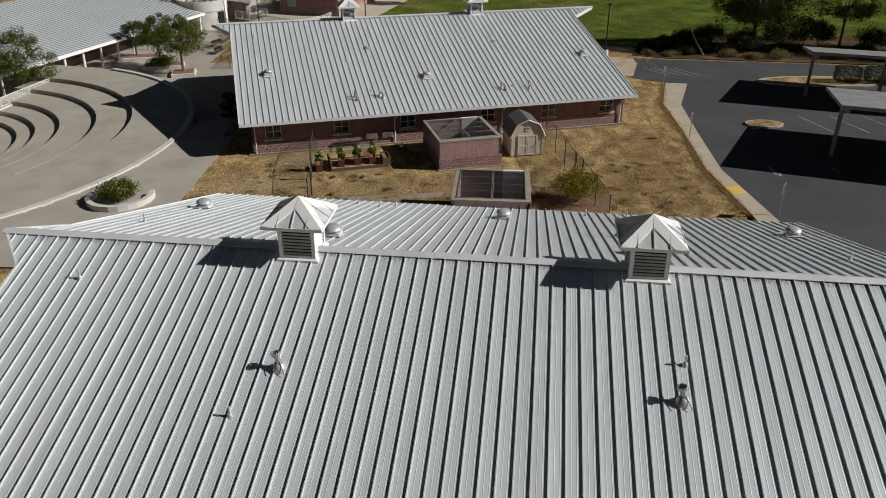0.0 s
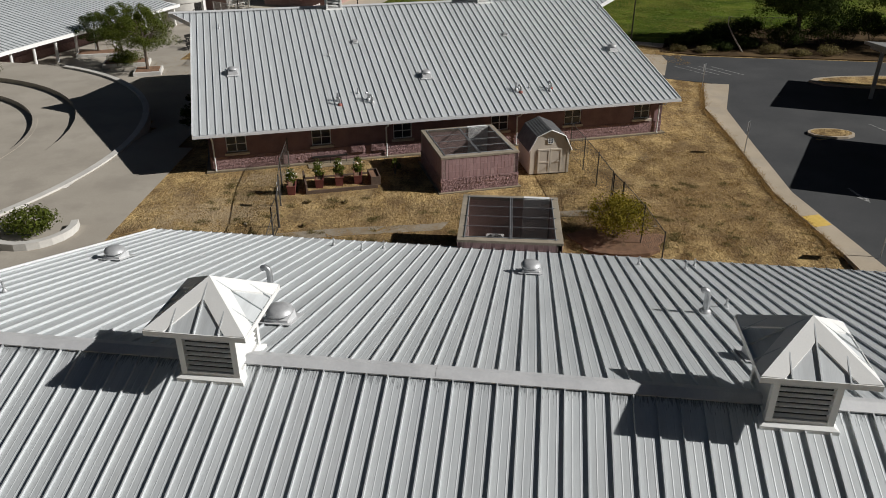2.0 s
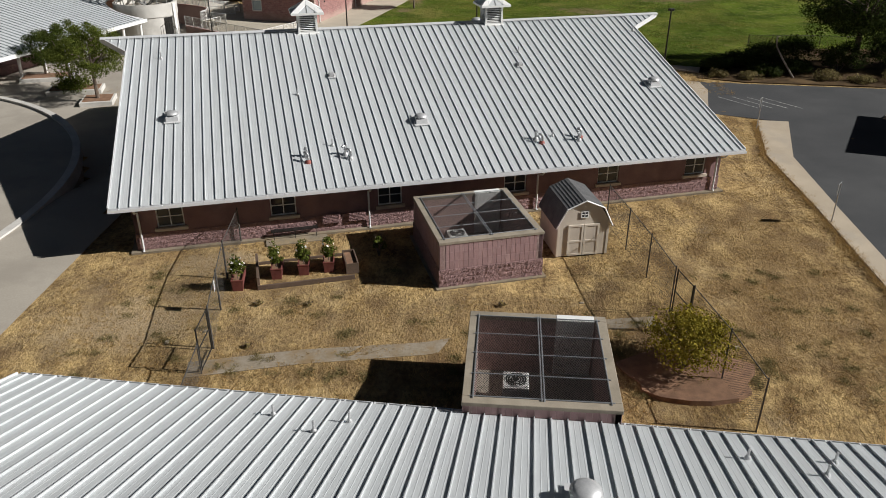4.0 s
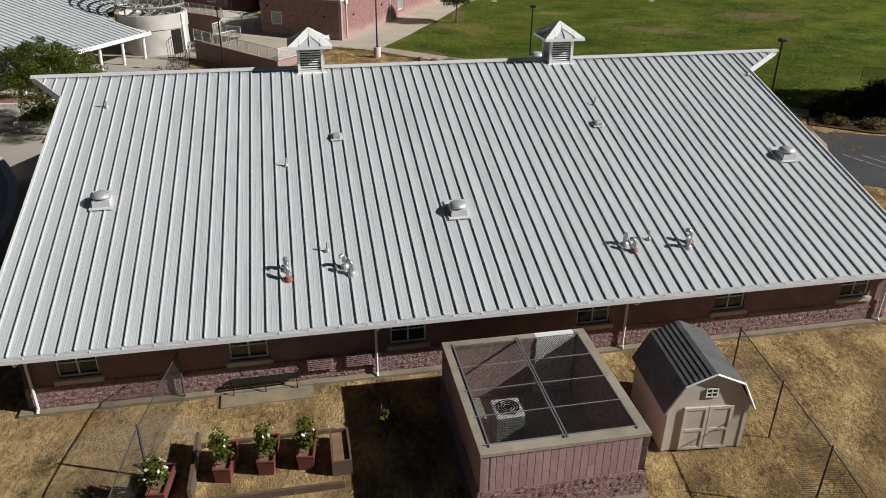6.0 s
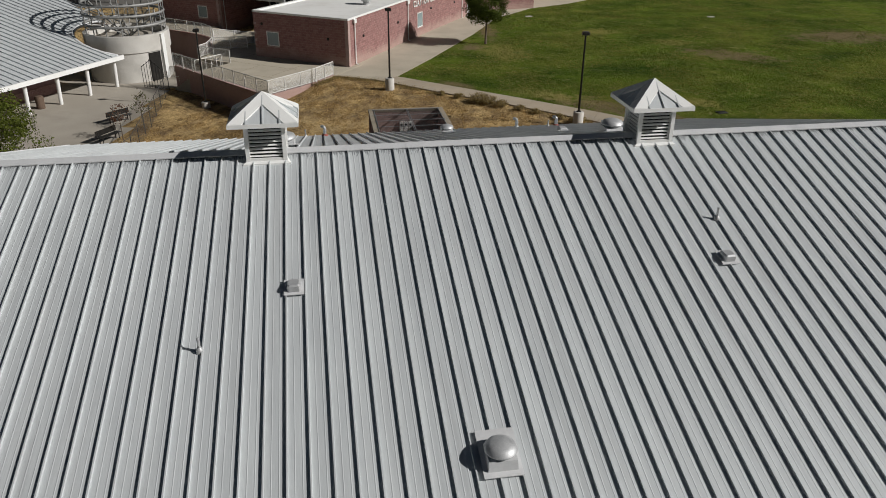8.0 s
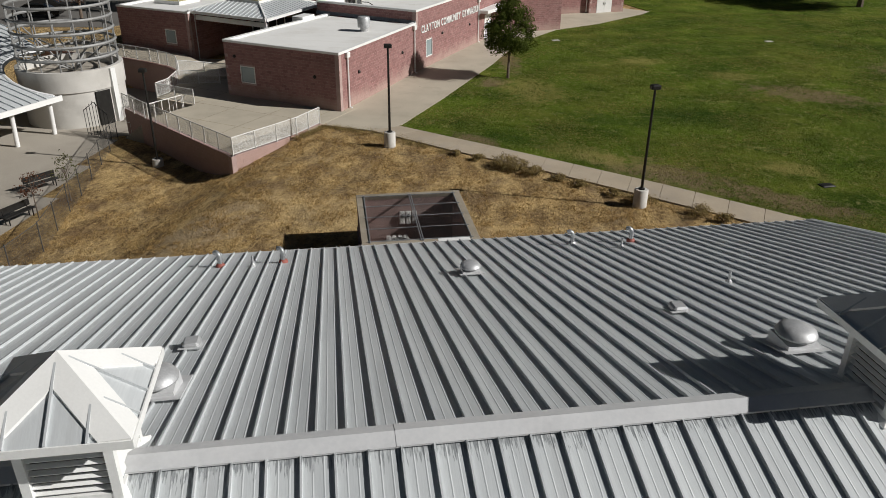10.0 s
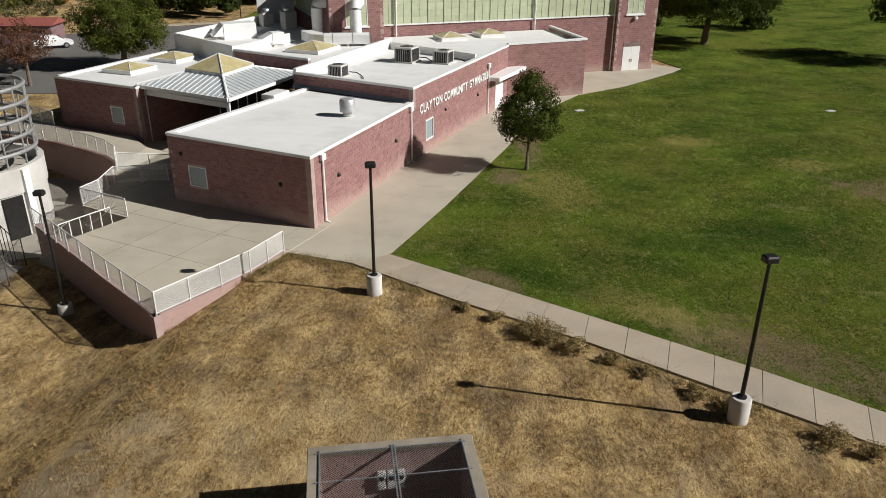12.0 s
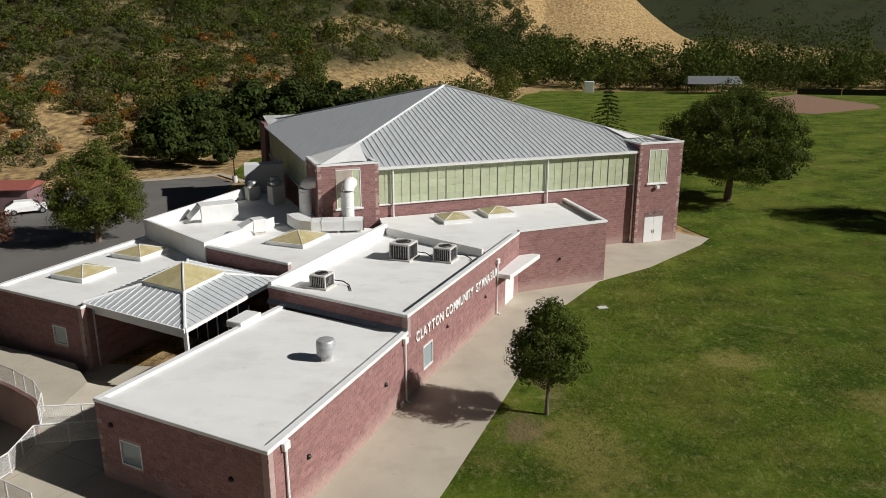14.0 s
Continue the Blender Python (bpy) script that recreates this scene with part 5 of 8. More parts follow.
shrub("round_bush", -20.9, 43.0, 1.5, 1.3, LEAFG, "clipped round green bush in a curved planter", "bush", 2600, 0.075, 15, 0.1)
pl = Shape()
for k in range(14):
    a0, a1 = radians(-200 + k * 16), radians(-200 + (k + 1) * 16)
    q = [(1.75 * math.cos(a0), 1.75 * math.sin(a0)), (2.1 * math.cos(a0), 2.1 * math.sin(a0)), (2.1 * math.cos(a1), 2.1 * math.sin(a1)), (1.75 * math.cos(a1), 1.75 * math.sin(a1))]
    pl.prism(q, -0.1, 0.45)
solid("planter_wall", pl, CAST, "low curved concrete planter wall", "planter", kind="", m=pose(-20.9, 43.2, 0))
mulch = Shape().prism([(2.3 * math.cos(a) * (1 + 0.15 * math.sin(5 * a)), 1.6 * math.sin(a)) for a in [k / 18 * math.tau for k in range(18)]], -0.2, 0.05, pose(8.4, 43.2, 0))
solid("mulch_bed", mulch, SOIL, "rust-brown bark mulch under the shrub", "mulch")
cp = Shape().prism([(-9.4, 43.4), (-5.5, 44.3), (-1.0, 44.9), (3.0, 46.2), (8.0, 47.0), (8.0, 46.3), (3.2, 45.4), (-0.9, 44.1), (-5.4, 43.4), (-9.2, 42.5)], -0.2, 0.004)
solid("yard_path", cp, OLDPATH, "patchy old concrete strip through dry grass", "path")
solid("bench_pad", Shape().box(-0.3, 2.6, -0.5, 0.75, -0.1, 0.05, pose(-8.6, 53.15, 0, 0, 0, 17)), FOOT, "dirty concrete pad under the bench", "pad")
weeds = random.Random(77)
for k in range(7):
    x, y = weeds.uniform(-13, 17), weeds.uniform(42.5, 48.5)
    if 6 < x < 11:
        continue
    shrub("weed", x, y, weeds.uniform(0.2, 0.35), weeds.uniform(0.12, 0.2), DUSTW, "small parched weed in dry grass", "weed", 420, 0.026, 300 + k)


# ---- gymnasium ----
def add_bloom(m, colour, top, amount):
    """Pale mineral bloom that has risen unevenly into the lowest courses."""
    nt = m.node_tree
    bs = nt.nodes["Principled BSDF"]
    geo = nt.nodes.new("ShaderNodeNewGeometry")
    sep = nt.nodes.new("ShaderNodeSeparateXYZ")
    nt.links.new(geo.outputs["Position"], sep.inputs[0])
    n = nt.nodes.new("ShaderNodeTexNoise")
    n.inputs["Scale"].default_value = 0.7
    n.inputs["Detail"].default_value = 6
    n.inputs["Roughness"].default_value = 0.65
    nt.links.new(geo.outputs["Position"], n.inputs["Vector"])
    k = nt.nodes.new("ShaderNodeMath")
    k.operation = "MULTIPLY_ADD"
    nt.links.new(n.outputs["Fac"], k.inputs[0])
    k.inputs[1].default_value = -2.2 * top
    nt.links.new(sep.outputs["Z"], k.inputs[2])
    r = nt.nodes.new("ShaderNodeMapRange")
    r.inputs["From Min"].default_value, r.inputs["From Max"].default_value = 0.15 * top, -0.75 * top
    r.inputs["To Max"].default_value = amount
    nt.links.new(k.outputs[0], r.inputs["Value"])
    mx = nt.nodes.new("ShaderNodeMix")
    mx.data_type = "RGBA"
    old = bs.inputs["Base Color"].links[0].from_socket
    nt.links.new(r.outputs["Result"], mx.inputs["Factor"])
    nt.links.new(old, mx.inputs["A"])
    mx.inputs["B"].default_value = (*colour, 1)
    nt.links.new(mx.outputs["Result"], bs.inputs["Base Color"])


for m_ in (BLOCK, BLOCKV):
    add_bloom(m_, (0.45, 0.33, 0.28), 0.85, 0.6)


def run_of(p, q):
    a = math.degrees(math.atan2(q[1] - p[1], q[0] - p[0]))
    return pose(p[0], p[1], 0, 0, 0, a), math.hypot(q[0] - p[0], q[1] - p[1])


def block_wall(parent, p, q, z0, z1, holes=(), pieces=0.0, t=0.3, course=0.2, long=0.4, name="wall", seed=3):
    """A wall of coursed blocks from p to q; its outside is on the right of that way. holes: x, width, z0, z1."""
    m, w = run_of(p, q)
    rnd = random.Random(seed)
    back = Shape()
    x = 0.0
    for a, hw, ha, hb in sorted(holes):
        back.box(x, a, 0.006, t, z0, z1, m)
        if ha > z0:
            back.box(a, a + hw, 0.006, t, z0, ha, m)
        if hb < z1:
            back.box(a, a + hw, 0.006, t, hb, z1, m)
        x = a + hw
    back.box(x, w, 0.006, t, z0, z1, m)
    wall = part(name, back, MORTAR, parent, "red coursed block wall")
    rest, j, shared = Shape(), 0, None
    z = z0
    if pieces:
        shared = Shape().box(0.006, long - 0.006, 0.0, 0.05, 0.006, course - 0.006).mesh("block", BLOCKV)
    while z < z1 - 0.03:
        zt = min(z + course, z1)
        x = -(j % 2) * long / 2
        while x < w:
            xa, xb = max(x, 0.0), min(x + long, w)
            spans = [(xa, xb)]
            for a, hw, ha, hb in holes:
                if zt > ha + 0.02 and z < hb - 0.02:
                    spans = [s for u, v in spans for s in ((u, min(v, a)), (max(u, a + hw), v)) if s[1] - s[0] > 0.03]
            for u, v in spans:
                if v - u < 0.03:
                    continue
                if pieces and v < pieces and abs(v - u - long) < 1e-6 and abs(zt - z - course) < 1e-6:
                    part("block", shared, BLOCKV, wall, m=m @ pose(u, 0, z))
                else:
                    rest.box(u + 0.006, v - 0.006, rnd.uniform(-0.004, 0.003), 0.05, z + 0.006, zt - 0.006, m)
            x += long
        z += course
        j += 1
    tagged(part("masonry", rest, BLOCK, wall), kind="stuff")
    return wall, m


def coping_line(parent, pts, z, w=0.36, h=0.16, closed=False, material=None):
    pts = list(pts) + ([pts[0]] if closed else [])
    for p, q in zip(pts[:-1], pts[1:]):
        m, n = run_of(p, q)
        part("coping", Shape().cbox(-0.03, n + 0.03, -0.04, w - 0.04, z - h, z, 0.015, m), material or WHITE, parent, "white metal coping")


gym = thing("gymnasium", pose(0, 0, 0), "red block gymnasium with white flat roofs and hipped metal hall roof", "gymnasium")
A1P, A2P, A3P, A4P = (-16.45, 108.9), (-25.5, 112.0), (-21.4, 124.3), (-13.35, 121.2)
EP, CP = (-8.2, 139.2), (-1.5, 143.2)
HA, HB = 3.95, 4.88
block_wall(gym, A1P, A4P, 0, HA, pieces=6.1)
wa, ma = block_wall(gym, A2P, A1P, 0, HA, holes=[(1.3, 1.28, 1.12, 2.3)])
block_wall(gym, A3P, A2P, 0, HA)
la = math.hypot(9.05, 3.1)


def gym_window(m, x, w, z0, z1, glassy=SKYG):
    f = Shape()
    e = 0.06
    for q in ((x, x + e, z0, z1), (x + w - e, x + w, z0, z1), (x + e, x + w - e, z0, z0 + e), (x + e, x + w - e, z1 - e, z1)):
        f.box(q[0], q[1], -0.02, 0.1, q[2], q[3], m)
    win = part("window", f, WHITE, gym, "white-framed window")
    part("pane", Shape().box(x + e, x + w - e, 0.04, 0.055, z0 + e, z1 - e, m), glassy, win, "grey-green pane, coloured pale for reflected sky")


gym_window(ma, 1.3, 1.28, 1.12, 2.3)
roof_a = part("flat_roof", Shape().prism([(-16.7, 109.3), (-13.65, 121.2), (-21.5, 124.0), (-25.1, 112.2)], HA - 0.5, HA - 0.1), MEMB, gym, "white membrane roof")
coping_line(gym, (A2P, A1P), HA + 0.03)
coping_line(gym, (A1P, A4P), HA + 0.034)
coping_line(gym, (A3P, A2P), HA + 0.038)
wb, mb = block_wall(gym, A4P, EP, 0, HB, holes=[(1.9, 1.25, 0.9, 2.3), (15.7, 1.9, 0.08, 2.35)], seed=5)
gym_window(mb, 1.9, 1.25, 0.9, 2.3)
part("door", Shape().box(15.72, 16.64, -0.02, 0.06, 0.09, 2.34, mb), WHITE, gym, "white steel door leaf")
part("door", Shape().box(16.66, 17.58, -0.02, 0.06, 0.09, 2.34, mb), WHITE, gym, "white steel door leaf")
BL = (-22.4, 124.9)
block_wall(gym, BL, A4P, HA - 0.4, HB, seed=6)
part("flat_roof", Shape().prism([(-13.6, 121.6), (-8.5, 138.9), (-18.6, 140.0), (-22.1, 125.1)], HB - 0.9, HB - 0.60), MEMB, gym, "white membrane roof")
coping_line(gym, (A4P, EP), HB + 0.03)
coping_line(gym, (BL, A4P), HB + 0.034)
mfl, nfl = run_of(BL, A4P)
part("wall_flashing", Shape().add([(0, -0.02, HA + 0.16), (nfl, -0.02, HA + 0.16), (nfl, -0.24, HA - 0.06), (0, -0.24, HA - 0.06), (0, 0.02, HA - 0.06), (nfl, 0.02, HA - 0.06)], [(0, 3, 2, 1), (0, 1, 5, 4), (3, 4, 5, 2), (0, 4, 3), (1, 2, 5)], mfl), GALV, gym, "grey metal apron flashing")
mp, np_ = run_of(BL, (-18.6, 139.6))
part("parapet", Shape().box(0, np_, -0.25, 0, HA - 0.5, HB + 0.25, mp), WHITE, gym, "white membrane parapet")
mp, np_ = run_of((-10.6, 134.3), (-18.4, 139.2))
part("parapet", Shape().box(0, np_, -0.22, 0, HB - 0.9, HB - 0.02, mp), MEMB, gym, "white membrane parapet")
wc, mc = block_wall(gym, EP, CP, 0, HB + 0.1, seed=7)
block_wall(gym, CP, (-4.6, 151.0), 0, HB + 0.1, seed=8)
part("flat_roof", Shape().prism([(-8.4, 139.5), (-1.9, 143.4), (-4.9, 151.2), (-19.8, 143.2), (-18.6, 139.6), (-10.4, 134.6)], HB - 0.5, HB - 0.28), MEMB, gym, "white membrane roof")
coping_line(gym, (EP, CP), HB + 0.13)
coping_line(gym, (CP, (-4.6, 151.0)), HB + 0.134)
# door canopy
mcan, wcan = run_of((-9.75, 135.0), (-8.3, 139.0))
can = part("door_canopy", Shape().cbox(-0.3, wcan + 1.2, -1.35, 0.02, 2.75, 3.05, 0.02, mcan), WHITE, gym, "white flat door canopy")

# downspouts and wall lamps
for m, x, ztop in ((run_of(A1P, A4P)[0], 1.05, HA), (run_of(A1P, A4P)[0], 12.2, HA), (mb, 13.8, HB - 0.6), (run_of(A1P, A4P)[0], 0.0, 0)):
    if ztop:
        ds = Shape().cbox(x - 0.2, x + 0.2, -0.2, -0.02, ztop - 0.45, ztop - 0.12, 0.02, m).tube([m @ Vector((x, -0.1, ztop - 0.4)), m @ Vector((x, -0.1, 0.2)), m @ Vector((x, -0.3, 0.1))], 0.055, 6)
        part("downspout", ds, WHITE, gym, "white downspout with hopper")
for m, x, z in ((run_of(A1P, A4P)[0], 2.7, 2.2), (run_of(A1P, A4P)[0], 9.95, 2.15), (mb, 5.2, 2.35), (mb, 11.6, 2.1), (mc, 3.6, 2.35), (ma, 0.9, 2.9), (ma, 7.6, 2.2)):
    part("wall_lamp", Shape().lathe([(0.12, 0), (0.11, 0.07), (0.05, 0.13)], 10, m @ pose(x, -0.01, z, 90, 0, 0)), DARKST, gym, "round bulkhead lamp")

# lettering along the wall
sign = thing("wall_sign", mb @ pose(0.9, -0.035, 2.98, 90, 0, 0), "raised white capital letters on the red wall", "sign")
WORDS = "CLAYTON COMMUNITY GYMNASIUM"
penx = 0.0
for ch in WORDS:
    if ch == " ":
        penx += 0.30
        continue
    cu = bpy.data.curves.new("letter", "FONT")
    cu.body = ch
    cu.size = 0.82
    cu.extrude = 0.03
    cu.offset = 0.014
    tmp = bpy.data.objects.new("letter", cu)
    scene.collection.objects.link(tmp)
    bpy.context.view_layer.update()
    me = bpy.data.meshes.new_from_object(tmp)
    wl = tmp.dimensions.x
    bpy.data.objects.remove(tmp)
    me.materials.clear()
    me.materials.append(WHITE)
    part("letter", me, WHITE, sign, m=pose(penx, 0, 0) @ Matrix.Diagonal((0.86, 1, 1, 1)))
    penx += wl * 0.86 + 0.072

# hall with clerestory and hipped roof
GA = 28.3
G = pose(-24.15, 140.69, 0, 0, 0, GA)
GW, GD, GE, GZ = 34.3, 35.0, 8.8, 13.87
T0, T1 = 4.94, 29.58


def gp(x, y):
    v = G @ Vector((x, y, 0))
    return (v.x, v.y)


block_wall(gym, gp(T0, 0.3), gp(T1, 0.3), 3.4, 5.65, seed=9)
block_wall(gym, gp(20.5, 0.32), gp(T1, 0.32), 0, 3.4, seed=10)
part("wall", Shape().box(0.3, 0.6, 4, GD, 0, 5.65, G).box(GW - 0.6, GW - 0.3, 4, GD, 0, GE, G).box(0.3, GW - 0.3, GD - 0.3, GD, 0, GE, G), BLOCK, gym, "red block wall")
part("inner_wall", Shape().box(T0, T1, 0.5, 0.8, 5.65, GE - 0.1, G).box(0.75, 1.0, 4, GD - 0.4, 5.65, GE - 0.1, G), MORTAR, gym)
cl = part("clerestory_sill", Shape().box(T0, T1, 0.18, 0.5, 5.6, 5.72, G).box(0.2, 0.75, 4, GD, 5.6, 5.72, G), WHITE, gym, "pale sill under the panels")
bars = [T0] + [6.23 + 1.572 * k for k in range(15)] + [T1]
for xa, xb in zip(bars[:-1], bars[1:]):
    for r in range(5):
        z0 = 5.72 + r * 0.59
        part("clerestory_panel", Shape().box(xa + 0.02, xb - 0.02, 0.28, 0.4, z0 + 0.004, z0 + 0.586, G), FRP, cl)
    part("mullion", Shape().box(xa - 0.02, xa + 0.02, 0.23, 0.42, 5.72, 8.68, G), CLBAR, cl, "grey metal mullion")
    part("mullion", Shape().box((xa + xb) / 2 - 0.012, (xa + xb) / 2 + 0.012, 0.262, 0.279, 5.72, 8.68, G), CLBAR, cl, "thin grey cover strip")
for k in range(22):
    y = 4 + k * 1.4
    part("clerestory_panel", Shape().box(0.4, 0.5, y + 0.03, y + 1.37, 5.74, 8.66, G), FRP, cl)
# towers
for x0, x1 in ((0.0, T0), (T1, GW)):
    h = 9.3 if x0 == 0 else 9.5
    lo = 3.4 if x0 == 0 else 0
    wx = 1.45 if x0 == 0 else 1.05
    hole = [(wx, 2.0, 5.75, 8.85)] + ([(1.0, 2.05, 0.08, 2.95)] if x0 else [])
    wt_, mt = block_wall(gym, gp(x0, -0.25), gp(x1, -0.25), lo, h, holes=hole, name="tower_wall", seed=11)
    block_wall(gym, gp(x1, -0.25), gp(x1, 4.5), lo, h, name="tower_wall", seed=12)
    block_wall(gym, gp(x0, 4.5), gp(x0, -0.25), lo, h, name="tower_wall", seed=13)
    tw = part("tower_window", Shape().box(wx, wx + 2.0, 0.09, 0.12, 5.75, 8.85, mt), WHITE, gym, "white-framed translucent tower window")
    for q in ((0, 0.07, 5.75, 8.85), (1.93, 2.0, 5.75, 8.85), (0.07, 1.93, 8.78, 8.85), (0.07, 1.93, 5.75, 5.82), (0.67, 0.71, 5.82, 8.78), (1.30, 1.34, 5.82, 8.78)):
        part("frame_bar", Shape().box(wx + q[0], wx + q[1], -0.03, 0.088, q[2], q[3], mt), WHITE, tw)
    for k in range(3):
        for r in range(5):
            part("pane", Shape().box(wx + 0.07 + k * 0.62, wx + 0.67 + k * 0.62, 0.0, 0.03, 5.83 + r * 0.59, 5.83 + r * 0.59 + 0.575, mt), FRP, tw)
    if x0 == 0:
        part("blank_panel", Shape().box(wx + 0.04, wx + 1.32, -0.045, -0.032, 7.05, 8.80, mt), COPING, tw, "pale blanking panel round the duct")
    part("tower_sill", Shape().cbox(wx - 0.15, wx + 2.15, -0.12, 0.1, 5.6, 5.74, 0.02, mt), WHITE, tw)
    part("tower_roof", Shape().prism([gp(x0 + 0.3, 0.1), gp(x1 - 0.3, 0.1), gp(x1 - 0.3, 4.3), gp(x0 + 0.3, 4.3)], h - 0.5, h - 0.35), MEMB, gym)
    coping_line(gym, (gp(x0, 4.5), gp(x0, -0.25), gp(x1, -0.25), gp(x1, 4.5)), h + 0.04)
    part("security_lamp", Shape().cbox(1.9, 2.25, -0.3, -0.02, 5.25, 5.5, 0.03, mt), WHITE, gym)
    if x0:
        for xd in (1.02, 2.04):
            dr = part("door", Shape().box(xd, xd + 1.0, -0.03, 0.05, 0.09, 2.5, mt), WHITE, gym, "white double door leaf")
            part("handle", Shape().box(xd + (0.86 if xd < 1.5 else 0.06), xd + (0.92 if xd < 1.5 else 0.12), -0.07, -0.03, 0.95, 1.25, mt), GALV, dr)
        part("transom", Shape().box(1.0, 3.05, 0.12, 0.2, 2.52, 2.95, mt), DARKST, gym, "dark transom recess")
for x in (6.23, 20.4, 29.4):
    part("downspout", Shape().tube([G @ Vector((x, 0.1, GE - 0.1)), G @ Vector((x, 0.1, 4.5 if x < 25 else 0.2))], 0.07, 6), WHITE, gym)
# hipped roof faces with seams
apex = (GW / 2, GD / 2, GZ)
cor = [(0, 0, GE), (GW, 0, GE), (GW, GD, GE), (0, GD, GE)]
hr = part("hip_roof", Shape().add([*cor, apex, *[(x, y, GE - 0.18) for x, y, z in cor]], [(0, 1, 4), (1, 2, 4), (2, 3, 4), (3, 0, 4), (0, 5, 6, 1), (1, 6, 7, 2), (2, 7, 8, 3), (3, 8, 5, 0), (5, 8, 7, 6)], G), ROOF, gym, "pale hipped standing-seam roof")
for face in range(4):
    a, b = Vector(cor[face]), Vector(cor[(face + 1) % 4])
    wdt = (b - a).length
    ax = (b - a).normalized()
    inn = (Vector(apex) - (a + b) / 2)
    n = int(wdt / 0.5)
    if face in (1, 2):
        continue
    for k in range(1, n):
        f = k / n
        reach = 1 - abs(2 * f - 1)
        p = a.lerp(b, f)
        q = p + inn * reach * 0.985
        if face == 3:
            continue
        hh = 0.06
        up_ = Vector((0, 0, hh))
        s = Shape().add([p - ax * 0.018, p + ax * 0.018, q + ax * 0.018, q - ax * 0.018, p - ax * 0.014 + up_, p + ax * 0.014 + up_, q + ax * 0.014 + up_, q - ax * 0.014 + up_], [(0, 1, 5, 4), (4, 5, 6, 7), (1, 2, 6, 5), (0, 4, 7, 3), (2, 3, 7, 6)], G)
        part("seam", s, ROOF, hr)
for c in cor:
    part("hip_cap", Shape().tube([G @ Vector((c[0], c[1], c[2] + 0.05)), G @ Vector((apex[0], apex[1], apex[2] + 0.05))], 0.12, 6), RIDGE, hr)
part("gutter", Shape().box(T0, T1, -0.12, 0.05, GE - 0.2, GE + 0.03, G), WHITE, gym)
# white crickets between the towers and the hipped roof
for sx in (0, 1):
    at = lambda x, y, z: (GW - x if sx else x, y, GE + z)
    pts_ = [at(0.4, 0.5, 0.42), at(2.6, 1.0, 0.45), at(4.3, 1.0, 0.45), at(4.6, 4.7, 1.5), at(0.35, 5.0, 0.42)]
    if sx:
        pts_ = [at(1.2, 2.4, 0.62), at(3.2, 2.4, 0.85), at(4.4, 2.4, 0.85), at(5.2, 5.3, 1.68), at(1.0, 5.4, 0.62)]
    part("saddle", Shape().add(pts_, [(0, 1, 3), (1, 2, 3), (0, 3, 4)], G), WHITE, gym, "white cricket flashing beside the tower")
part("saddle", Shape().add([(0.4, GD - 4.4, GE + 0.25), (0.4, GD + 0.1, GE + 0.85), (4.6, GD + 0.1, GE + 0.85), (3.9, GD - 4.0, GE + 1.2)], [(0, 3, 2, 1), (0, 1, 2, 3)], G), WHITE, gym, "white cricket flashing at the rear corner")
part("rear_tower", Shape().box(-0.05, 0.3, GD - 4.4, GD + 0.3, 0, GE + 0.35, G), BLOCK, gym, "red block rear tower wall")

# low wings
D1, D2, D3, D4 = (-40.25, 124.6), (-32.6, 122.0), (-29.9, 131.6), (-36.95, 137.3)
HD = 4.08
wd, md = block_wall(gym, D1, D2, -0.6, HD, holes=[(5.3, 1.2, 1.35, 2.5)], seed=14)
gym_window(md, 5.3, 1.2, 1.35, 2.5)
block_wall(gym, D2, D3, -0.6, HD, seed=15)
block_wall(gym, D4, D1, -0.6, HD, seed=16)
part("flat_roof", Shape().prism([(-40.0, 124.75), (-32.8, 122.3), D3, D4], HD - 0.6, HD - 0.12), MEMB, gym, "white membrane roof")
coping_line(gym, (D4, D1, D2, D3), HD + 0.04)
M1, M2 = (-29.75, 131.7), (-22.4, 128.4)
block_wall(gym, M1, M2, 3.0, 5.1, seed=17)
part("flat_roof", Shape().prism([(-29.7, 131.95), (-22.4, 128.65), (-19.0, 140.0), (-24.3, 141.0), (-30.0, 150.0), (-35.6, 153.0), (-36.5, 137.0)], 4.0, 4.5), MEMB, gym, "white membrane roof")
coping_line(gym, (M1, M2), 5.2)
mp, np_ = run_of((-29.4, 131.4), (-36.6, 136.8))
part("parapet", Shape().box(0, np_, -0.25, 0, HD - 0.3, 5.45, mp), MEMB, gym, "white membrane parapet")
mp, np_ = run_of((-33.6, 150.5), (-36.6, 136.8))
part("parapet", Shape().box(0, np_, -0.25, 0, HD - 0.3, 5.47, mp), MEMB, gym, "white membrane parapet")
mp, np_ = run_of((-27.0, 141.0), (-29.6, 131.8))
part("parapet", Shape().box(1.5, np_ - 0.2, -0.22, 0, 4.2, 5.3, mp), MEMB, gym, "white membrane parapet")
part("high_wall", Shape().prism([(-35.4, 153.2), (-31.9, 154.6), (-32.5, 156.2), (-36.0, 154.8)], 3.5, 6.9), WHITE, gym, "pale equipment screen wall")

# entrance canopy with hipped roof
hc = thing("entrance_canopy", pose(0, 0, 0), "hipped pale metal entrance canopy with glazed lantern", "entrance canopy")
H1, H2, H3, H4 = (-32.8, 122.6), (-25.0, 119.5), (-23.1, 128.5), (-30.7, 131.4)
zc, zl = 4.14, 4.78
ctr = Vector((-28.0, 125.6, 0))
low = [Vector((*p, zc)) for p in (H1, H2, H3, H4)]
top_ = [Vector((*(ctr.xy.lerp(Vector(p), 0.42)), zl)) for p in (H1, H2, H3, H4)]
cr = Shape()
